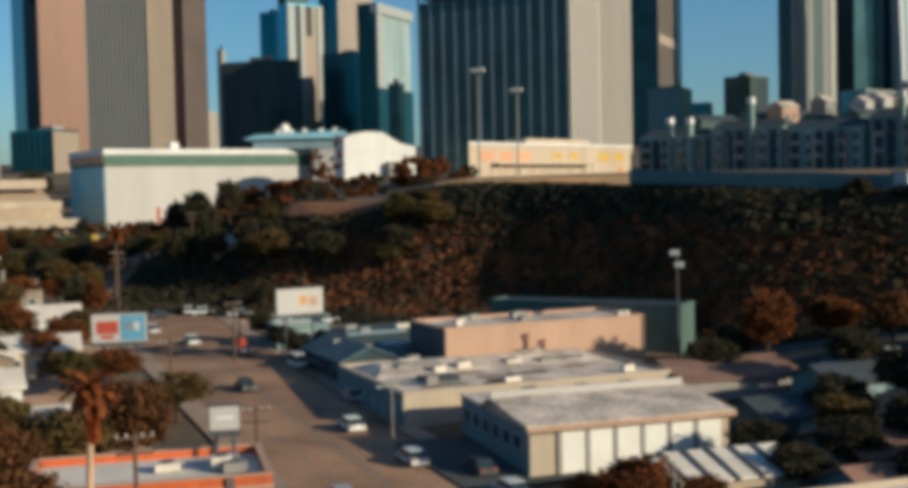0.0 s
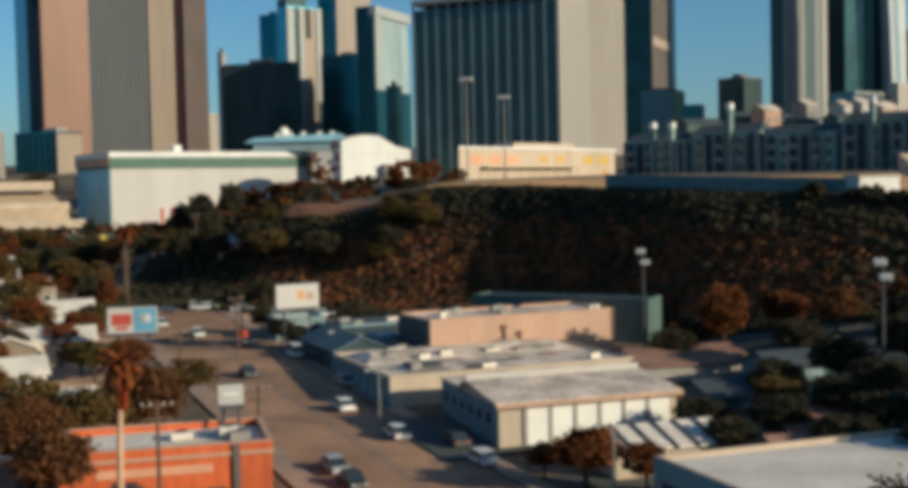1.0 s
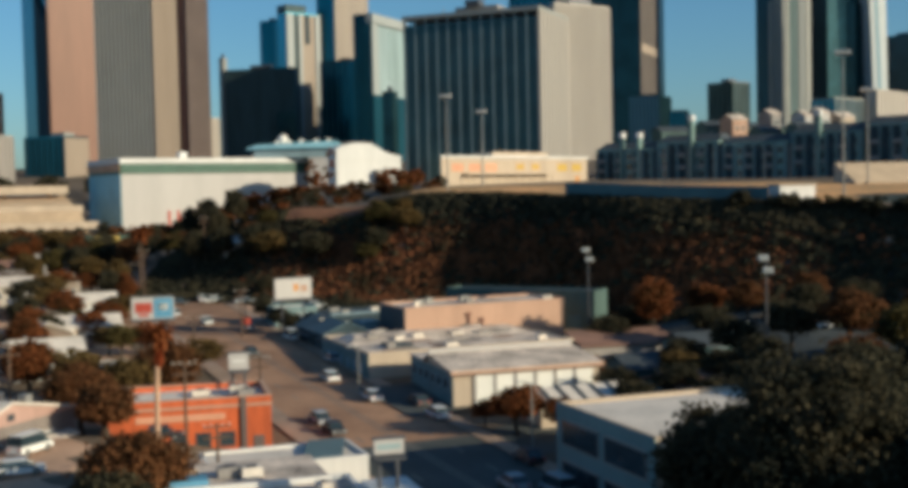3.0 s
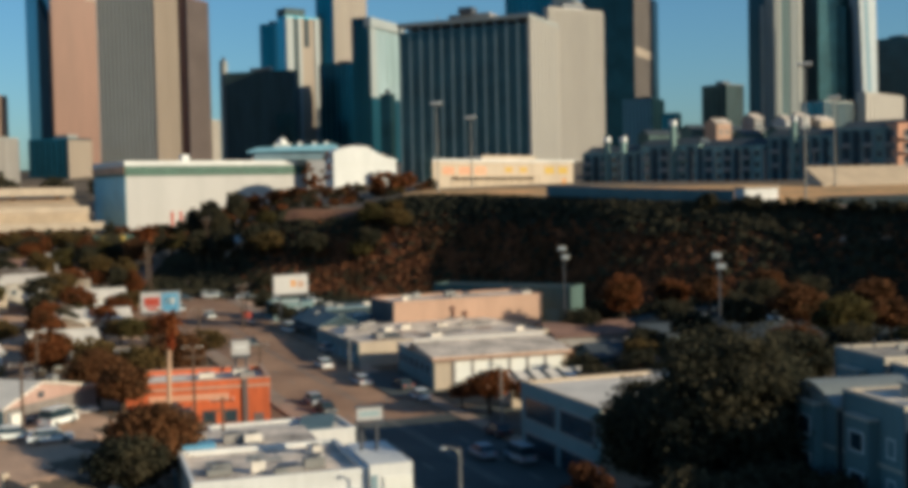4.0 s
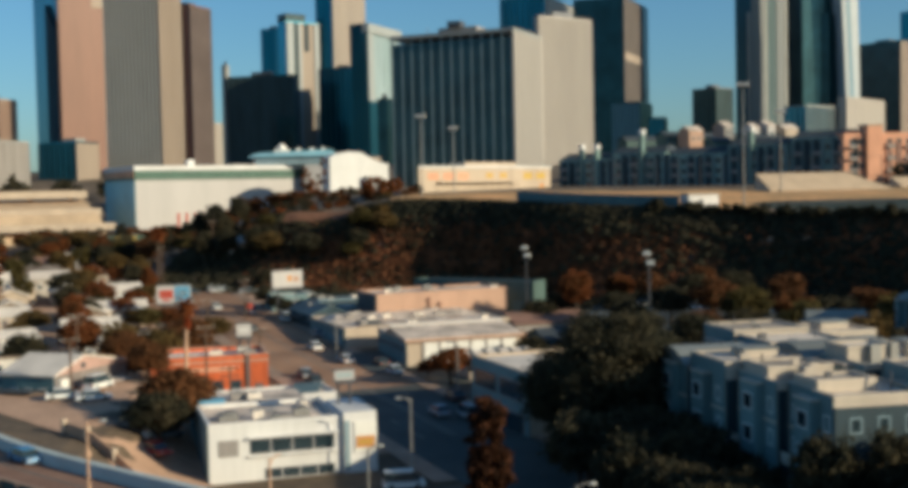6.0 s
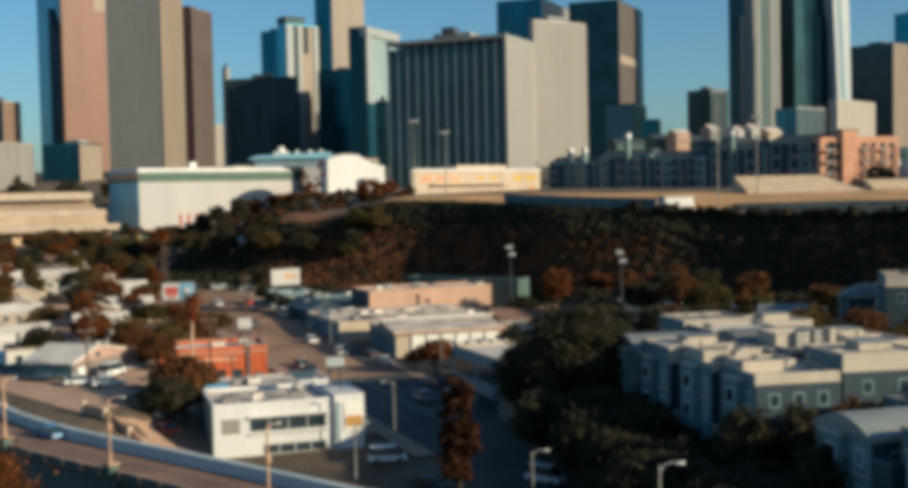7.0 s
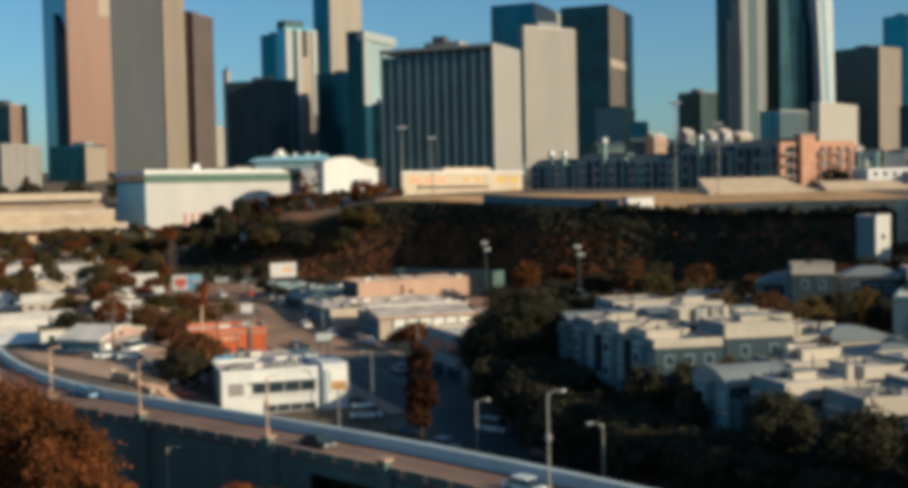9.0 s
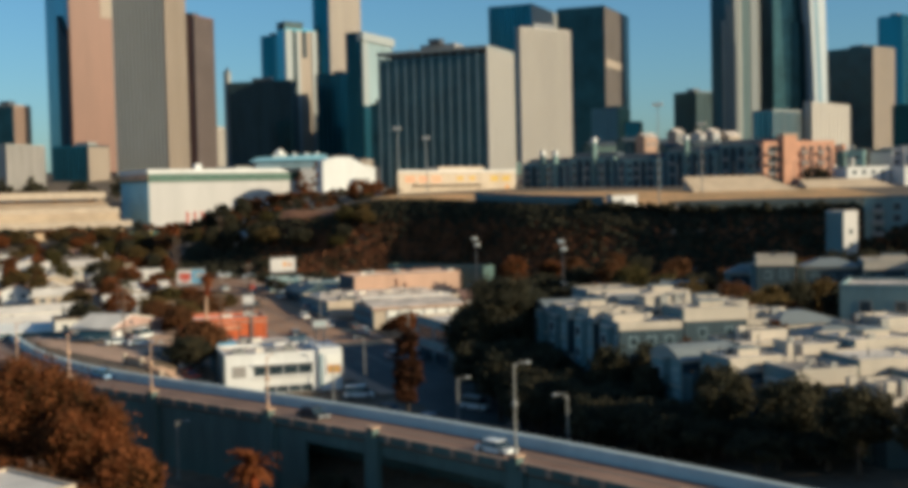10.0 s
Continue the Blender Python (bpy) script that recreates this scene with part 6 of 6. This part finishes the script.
# ---- trees ----
def leaf_cloud(seed, n, rx, ry, rz, size, clumps, z0=0.0):
    """Many small leaf cards in uneven clumps over an ellipsoid."""
    g = np.random.default_rng(seed)
    d = g.normal(size=(clumps, 3))
    d /= np.linalg.norm(d, axis=1)[:, None]
    rad = g.uniform(0.45, 1.0, clumps)[:, None] ** 0.6
    cen = d * rad * np.array([rx, ry, rz]) * g.uniform(0.75, 1.05, (clumps, 1))
    cen[:, 2] = np.maximum(cen[:, 2], -rz * 0.55)
    which = g.integers(0, clumps, n)
    cr = g.uniform(0.1, 0.3, clumps)[which][:, None] * rx
    o = g.normal(size=(n, 3))
    o /= np.linalg.norm(o, axis=1)[:, None]
    c = cen[which] + o * cr * np.array([1.2, 1.2, 0.8]) * g.uniform(0.2, 1.0, (n, 1)) ** 0.7 * g.choice([1.0, 1.0, 1.0, 1.5], (n, 1)) + np.array([0, 0, z0])
    a = g.normal(size=(n, 3)) + o * 0.0
    a /= np.linalg.norm(a, axis=1)[:, None]
    b = np.cross(a, o + 0.3 * g.normal(size=(n, 3)))
    b /= np.linalg.norm(b, axis=1)[:, None] + 1e-9
    s = size * g.uniform(0.6, 1.4, (n, 1))
    return np.stack([c - a * s - b * s * 0.55, c + a * s * 0.2 - b * s * 0.8, c + a * s, c + b * s * 0.75], 1).reshape(-1, 3)


def cloud_mesh(name, v, material):
    me = bpy.data.meshes.new(name)
    k = len(v) // 4
    me.from_pydata(v.tolist(), [], np.arange(k * 4).reshape(k, 4).tolist())
    me.materials.append(M[material])
    me.update()
    return me


def trunk_mesh(name, seed, h, crown_z, spread, r0):
    r = random.Random(seed)
    b = Build()
    top = (r.uniform(-0.3, 0.3), r.uniform(-0.3, 0.3), crown_z)
    b.tube((0, 0, -0.4), (top[0] * 0.5, top[1] * 0.5, crown_z * 0.5), r0, r0 * 0.75)
    b.tube((top[0] * 0.5, top[1] * 0.5, crown_z * 0.5), top, r0 * 0.75, r0 * 0.5)
    for i in range(7):
        a = i * 2.4 + r.uniform(-0.4, 0.4)
        z = crown_z * r.uniform(0.5, 0.95)
        q = (math.cos(a) * spread * r.uniform(0.4, 0.8), math.sin(a) * spread * r.uniform(0.4, 0.8), z + (h - z) * r.uniform(0.3, 0.7))
        b.tube((top[0] * 0.7, top[1] * 0.7, z), q, r0 * 0.4, r0 * 0.12, 6)
    return b.mesh(name, M["bark"])


KINDS = {}
for kind, m, n in (("green", "leaf", 3400), ("dark", "leaf_dark", 3800), ("rust", "leaf_orange", 3400), ("olive", "leaf_olive", 3400), ("brown", "leaf_brown", 3400)):
    KINDS[kind] = [(trunk_mesh("trunk", 7 * i + len(kind), 8, 4.0, 3.2, 0.28), cloud_mesh("crown", leaf_cloud(31 * i + len(kind), int(n * 1.7), 3.3, 3.3, 2.7, 0.19, 130, 5.3), m)) for i in range(3)]
LABEL = {"green": "leafy green street tree with an uneven crown", "dark": "dense dark evergreen tree", "rust": "tree with rust-orange foliage", "olive": "dry olive-brown tree with a loose crown", "brown": "dark brown-leaved tree with a dense crown"}


def tree(x, y, h, width, kind, seed, z=None):
    """h: full height; width: crown width."""
    r = random.Random(seed)
    t = thing("tree", pose(x, y, ground(x, y) if z is None else z, 0, 0, r.uniform(0, 360)), LABEL[kind], "tree", kind + " trees")
    tm, cm = KINDS[kind][seed % 3]
    m = Matrix.Diagonal((width / 7.4, width / 7.4, h / 8.4, 1))
    part("trunk", tm, None, t, m=m)
    part("crown", cm, None, t, m=m)


def big_tree(x, y, h, width, kind, seed, n):
    t = thing("tree", pose(x, y, ground(x, y)), LABEL[kind], "tree", kind + " trees")
    mt = {"green": "leaf", "dark": "leaf_dark", "rust": "leaf_orange", "olive": "leaf_olive", "brown": "leaf_brown"}[kind]
    part("trunk", trunk_mesh("trunk", seed, h, h * 0.4, width * 0.42, 0.45), None, t)
    part("crown", cloud_mesh("crown", leaf_cloud(seed, int(n * 1.7), width * 0.47, width * 0.47, h * 0.38, 0.2, 330, h * 0.58), mt), None, t)


big_tree(31.8, 37.5, 23.0 - ground(31.8, 37.5), 15.6, "dark", 101, 28000)
big_tree(27.5, 47.5, 17.5 - ground(27.5, 47.5), 11.5, "dark", 102, 13000)
big_tree(-28, -5, 18.0, 16, "rust", 103, 20000)
big_tree(-19.0, -13, 14.5, 11, "rust", 104, 17000)
big_tree(-36, -1, 17.0, 14, "rust", 112, 12000)
big_tree(-13, -18.5, 9.5, 8, "rust", 105, 9000)
big_tree(-19.4, 52, 8.8, 9.4, "brown", 106, 13000)
big_tree(-28.5, 76, 5.4, 6, "brown", 114, 6000)
big_tree(-20.2, 47.6, 6.2, 7.5, "dark", 113, 7000)
big_tree(-37, 95, 9, 9, "brown", 107, 8000)
big_tree(-34, 104, 8, 8, "olive", 108, 7000)
big_tree(-52, 121, 8, 8, "rust", 109, 7000)
big_tree(-31, 112, 9, 9, "brown", 110, 7000)
big_tree(-60, 143, 8, 7, "rust", 111, 6000)
for i, (x, y, h, w, kd) in enumerate([(13.5, 92, 6, 8, "rust"), (18.5, 90, 5, 5, "rust"), (10, 96, 3.6, 4, "rust"), (34, 8, 8, 7, "dark"), (40, -8, 7, 7, "dark"), (45, -20, 7, 8, "dark"), (35, 22, 9, 8, "dark"), 
                                       (52, 118, 8, 9, "dark"), (58, 112, 9, 9, "brown"), (64, 150, 7, 7, "brown"), (38.5, 150, 11, 7.5, "rust"), (40, 78, 9, 9, "dark"), (48, 74, 10, 10, "dark"), (56, 80, 8, 9, "dark"), (64, 78, 9, 10, "green"),
                                       (52, 92, 7, 9, "brown"), (60, 98, 9, 9, "green"), (72, 90, 8, 9, "dark"), (80, 84, 9, 9, "green"), (88, 92, 9, 10, "olive"), (70, 108, 7, 9, "brown"), (84, 108, 7, 9, "brown"), (96, 100, 9, 10, "green"),
                                       (70, 48, 9, 7, "olive"), (80, 52, 10, 8, "green"), (87, 57, 10, 8, "olive"), (94, 60, 10, 9, "dark"), (69, 57, 8, 7, "dark"), (28, 99, 5, 6, "dark"), (37, 93, 6, 7, "dark"), (41, 107, 6, 7, "dark"), (36, 112, 6, 7, "olive"), (27, 108, 5, 6, "dark"), (45, 120, 7, 8, "dark"), (24, 118, 5, 6, "rust"), (46, 110, 6, 7, "dark"), (38, 120, 6, 8, "dark"), (34, 104, 6, 7, "dark"), (42, 98, 6, 7, "dark")]):
    tree(x, y, h, w, kd, i)
for i, (x, y, h, kd) in enumerate(((31, 147, 6, "dark"), (45, 137, 6.5, "dark"), (53, 147, 7, "brown"), (60, 139, 6.5, "dark"), (48, 154, 7, "rust"), (68, 140, 7, "dark"), (36, 156, 6, "dark"), (76, 132, 7, "brown"))):
    tree(x, y, h, 7.5, kd, i + 3)
r = random.Random(55)
for i in range(62):
    v = r.uniform(0, 1)
    p = Vector((34, 34)).lerp(Vector((62, -40)), v) + Vector((r.uniform(-9, 1) - 5 * math.sin(math.pi * v), r.uniform(-3, 3)))
    if (p - NEAR).dot(BN) > 10.5:
        tree(p.x, p.y, min(r.uniform(8, 12), (13.6 if v < 0.3 else 12.0) - ground(p.x, p.y)), r.uniform(6, 9), "dark", i)
# street trees on the warehouse side of the boulevard
for i, (u, v) in enumerate(((57, 8.2), (62, 7.6), (74, 7.6))):
    p = MID + AX * u + SIDE * v
    tree(p.x, p.y, 4.2 + 0.5 * (i % 3), 4.4 + 0.5 * (i % 2), "dark", i)
# planting between the terraces
for i, (x, y, h, w, kd) in enumerate([(65.5, 24, 10, 8, "rust"), (70, 31, 11, 8, "olive"), (67, 38, 11, 8, "brown"), (73, 24, 10, 7, "rust"), (66.5, 16.5, 8, 5, "brown"), (74, 40, 11, 8, "olive"), (79, 45, 11, 8, "dark"), (86, 42, 10, 8, "dark"), (47, -9, 9, 5, "dark"),
                                       (58, 3, 8.5, 4, "brown"), (64.5, -8, 9, 3.5, "brown"), (92, 36, 11, 9, "dark"), (70, 48, 11, 8, "brown"), (63, 50, 11, 8, "olive"), (9.5, -17, 5.5, 6, "dark"), (6, -21, 4.5, 5, "dark"), (40, 44, 10, 7, "dark"), (107, 112, 10, 9, "dark"), (113, 110, 10, 9, "dark"), (119, 112, 10, 9, "dark"), (126, 114, 11, 9, "dark"), (101, 108, 9, 9, "brown"), (-23, -20, 7.5, 9, "brown"), (-17, -22, 6, 7, "rust"), (-29, -15, 8, 9, "rust"), (-20, -27, 5, 6, "brown"), (57, -33, 9, 8, "dark"), (61, -41, 9, 8, "dark"), (66, -47, 9, 8, "dark"), (73, -50, 9, 8, "dark"), (80, -47, 9, 8, "dark"), (52, -25, 10, 7, "dark"), (63, 14, 10, 6, "brown"), (66, 6, 10, 4, "rust"), (57.5, -1, 9, 4, "dark")] + [(43.5, 1.5, 16.3 - ground(43.5, 1.5), 6, "dark"), (48.5, 1, 16.2 - ground(48.5, 1), 6, "dark"), (53.5, 2, 16.4 - ground(53.5, 2), 6, "brown"), (58, 4, 16.5 - ground(58, 4), 5, "brown")]):
    tree(x, y, h, w, kd, i)
for i, (x, y, h) in enumerate(((-54, 238, 11), (-50, 243, 12), (-47, 236, 10), (-53, 250, 12), (-46, 248, 11), (-58, 256, 11))):
    tree(x, y, h, 6.5, "dark", i)
for i in range(30):
    x, y = r.uniform(-92, -58), r.uniform(258, 308)
    if x < -8 - (y - 114) * 0.42 + 30:
        tree(x, y, max(5, min(10, 24 - ground(x, y))) * r.uniform(0.8, 1.0), r.uniform(6, 8.5), r.choice(["dark", "brown", "dark", "green"]), i)
t = thing("hillside_shelter", pose(-47, 238, ground(-46, 239) - 0.3, 0, 0, 20), "small shelter with a pitched pale roof on the slope", "shelter")
gable(t, 4.5, 4, 3.4, 4.8, "wall_grey", "sign_white", 0.5, 0.4)
# columnar trees beside the office
for x, y, w in ((17.2, 12.5, 3.8),):
    t = thing("columnar_tree", pose(x, y, ground(x, y)), "tall narrow rust-brown columnar tree", "tree", "columnar trees")
    part("trunk", Build().tube((0, 0, -0.3), (0, 0, 8), 0.25, 0.08), "bark", t)
    part("crown", cloud_mesh("crown", leaf_cloud(int(x * 10), 11000, w / 2, w / 2, 6.6, 0.24, 150, 7.8), "leaf_red"), None, t)
# district trees
r = random.Random(77)
for i in range(165):
    y = r.uniform(84, 330)
    edge = -8 - (y - 114) * 0.42 - 13
    x = edge - r.uniform(0, 1) ** 1.2 * 105
    if x < 24 - (y + 152) * 0.42 or (y < 120 and x > -40) or (x < edge - 42 and (i % 5 > 1 or y < 165)):
        continue
    tree(x, y, r.uniform(5, 9.5), r.uniform(5, 9), r.choice(["olive", "rust", "green", "olive", "dark", "rust"]), i)
# trees on the slope beside the boulevard and round the white building
for i in range(95):
    x, y = r.uniform(-84, -2), r.uniform(212, 330)
    if x < -8 - (y - 114) * 0.42 + 16 or (x > -40 and y > 262):
        continue
    lim = float(np.interp(x, [-90, -70, -48, -20, 0], [21, 25, 30, 31.5, 33])) - ground(x, y)
    h = max(2.5, min(r.uniform(5, 10), lim))
    tree(x, y, h, max(4, min(9, h * r.uniform(0.9, 1.3))), r.choice(["olive", "dark", "green", "dark", "brown", "dark"]), i)
# far groves, joined by leaf colour
GROVE = {"dark": [], "brown": [], "rust": []}


def far_tree(x, y, h, width, kind, seed):
    c = leaf_cloud(seed, 650, width * 0.45, width * 0.45, h * 0.42, 0.05 * width + 0.12, 16, h * 0.55)
    GROVE[kind].append(c + np.array([x, y, ground(x, y)]))


for i in range(80):
    x, y = r.uniform(-104, -40), r.uniform(358, 384)
    lim = float(np.interp(x, [-104, -82, -74, -64, -44, -40], [24, 27.5, 30, 36.5, 37.2, 35])) - ground(x, y)
    far_tree(x, y, max(2.5, lim * r.uniform(0.75, 1.0)), r.uniform(5, 8), r.choice(["dark", "brown", "rust"]) if x < -66 else r.choice(["brown", "rust", "rust"]), i)
for i in range(46):
    x, y = (r.uniform(-40, -12), r.uniform(290, 372)) if i < 16 else (r.uniform(-36, 6), r.uniform(246, 300))
    far_tree(x, y, r.uniform(1.2, 2.2) if i < 16 else r.uniform(1.4, 3.4), r.uniform(3, 5), r.choice(["brown", "dark", "brown"] if i < 16 else ["rust", "brown", "rust", "dark"]), i)
for i, (x, y, h, w) in enumerate(((-8.5, 268, 7.6, 8), (-3.5, 272, 6.4, 7), (-12, 276, 6.0, 6), (-38.9, 347, 12.5, 5.5), (-33.3, 349, 14.5, 4.6), (-37, 350, 8, 6))):
    far_tree(x, y, h, w, "rust", i)
for i in range(30):
    far_tree(r.uniform(-190, -100), r.uniform(328, 352) - (3 if i % 2 else 0), r.uniform(5, 9), r.uniform(7, 11), r.choice(["dark", "dark", "brown"]), i)
for i in range(20):
    far_tree(r.uniform(120, 190), r.uniform(600, 690), r.uniform(9, 15), r.uniform(12, 18), "dark", i)
for i, (x, y, h, w) in enumerate(((149, 270, 7, 8), (153, 274, 6, 7), (172, 268, 5, 8), (190, 262, 5, 8))):
    far_tree(x, y, h, w, "dark", i)
for i in range(46):
    x, y = crest(r.uniform(58, 126), -2.4)
    far_tree(x, y, r.uniform(1.6, 3.6), r.uniform(3.0, 5.5), "dark", 400 + i)
for i in range(34):
    far_tree(r.uniform(-330, -120), r.uniform(560, 660), r.uniform(8, 14), r.uniform(10, 16), "dark", i)
tagged(new("distant_dark_trees", cloud_mesh("distant_dark_trees", np.concatenate(GROVE["dark"]), "leaf_dark")), "distant grove of dark evergreen trees", "trees", kind="stuff")
tagged(new("distant_brown_trees", cloud_mesh("distant_brown_trees", np.concatenate(GROVE["brown"]), "leaf_brown")), "distant dry brown trees on the rise", "trees", kind="stuff")
tagged(new("distant_rust_trees", cloud_mesh("distant_rust_trees", np.concatenate(GROVE["rust"]), "leaf_orange")), "distant rust-coloured trees below a white building", "trees", kind="stuff")


def palm(x, y, h, skirt, seed, fan=2.6):
    r = random.Random(seed)
    t = thing("palm_tree", pose(x, y, ground(x, y)), "tall palm with a rust-coloured skirt of dead fronds" if skirt else "slender palm with a tuft of fronds", "palm tree", "palms")
    b = Build()
    for i in range(6):
        b.tube((0.05 * i * i * 0.2, 0, h * i / 6 - 0.3), (0.05 * (i + 1) ** 2 * 0.2, 0, h * (i + 1) / 6 - 0.25), 0.3 - 0.018 * i, 0.3 - 0.018 * (i + 1))
    part("trunk", b, "lot" if skirt else "wood", t)
    for name, m, n, lo, hi, ln in (("fronds", "frond", 44, -0.6, 1.2, fan), ("dead_skirt", "frond_dead", 150 if skirt else 10, -1.5, -0.8, fan * 0.42)):
        b = Build()
        for i in range(n):
            a, e = r.uniform(0, 6.28), r.uniform(lo, hi)
            drop = r.uniform(0, 2.6 if skirt else 0.4) if name == "dead_skirt" else 0
            p0 = Vector((0.36, 0, h - drop))
            for s in range(3):
                e2 = e - 0.45 * s
                q0 = p0 + Vector((math.cos(a) * math.cos(e2), math.sin(a) * math.cos(e2), math.sin(e2))) * ln / 3
                w0, w1 = (0.22, 0.45, 0.34, 0.06)[s], (0.22, 0.45, 0.34, 0.06)[s + 1]
                sd_ = Vector((-math.sin(a), math.cos(a), 0))
                b.quad(tuple(p0 - sd_ * w0), tuple(p0 + sd_ * w0), tuple(q0 + sd_ * w1 + Vector((0, 0, -0.08))), tuple(q0 - sd_ * w1 + Vector((0, 0, 0.06))))
                p0 = q0
        part(name, b, m, t)


palm(-22.9, 74, 20.2 - ground(-22.9, 74), True, 1, 2.1)
palm(0.5, -17, 6.3, True, 7, 3.6)
palm(-66, 235, 13, False, 3, 3.4)


# ---- hillside scrub ----
def scrub(name, seed, count, pick, material, label, smin, smax):
    g = np.random.default_rng(seed)
    chunks = []
    while len(chunks) < count:
        x = g.uniform(-66, 150)
        v = g.uniform(-6, slope_width(x) + 1)
        if (-33 < x < -9 and -7 < v - slope_width(x) - 0.1 * x - 2 < 1) or not pick(x, v * 34 / slope_width(x), g.uniform()):
            continue
        y = float(np.interp(x, FOOT_X, FOOT_Y)) + v
        n = 12
        s = smin + (smax - smin) * g.uniform() ** 2.2
        c = np.array([x, y, ground(x, y) + 0.1 * s])
        o = g.normal(size=(n, 3))
        o /= np.linalg.norm(o, axis=1)[:, None]
        o[:, 2] = np.abs(o[:, 2])
        p = c + o * s * np.array([1.3, 1.3, 0.5])
        a = np.cross(o, g.normal(size=(n, 3)))
        a /= np.linalg.norm(a, axis=1)[:, None] + 1e-9
        b = np.cross(a, o)
        q = (0.14 + 0.34 * s) * g.uniform(0.6, 1.3, (n, 1))
        chunks.append(np.stack([p - a * q - b * q, p + a * q - b * q * 0.7, p + a * q + b * q, p - a * q * 0.7 + b * q], 1).reshape(-1, 3))
    tagged(new(name, cloud_mesh(name, np.concatenate(chunks), material)), label, "shrubs", kind="stuff")


def rust_zone(x, v):
    return smooth(-50, -20, x) * (1 - smooth(52, 84, x)) * smooth(-1, 6, v) * (1 - smooth(19, 27, v)) + 0.45 * smooth(70, 92, x) * (1 - smooth(128, 142, x)) * smooth(4, 12, v) * (1 - smooth(27, 34, v))


scrub("hillside_scrub", 9, 21000, lambda x, v, q: q > rust_zone(x, v) * 0.85, "shrub", "dense dark green scrub covering the hillside", 0.35, 1.1)
scrub("dry_scrub", 10, 19000, lambda x, v, q: q < rust_zone(x, v), "shrub_rust", "dry rust-brown scrub on the middle of the hillside", 0.2, 0.75)
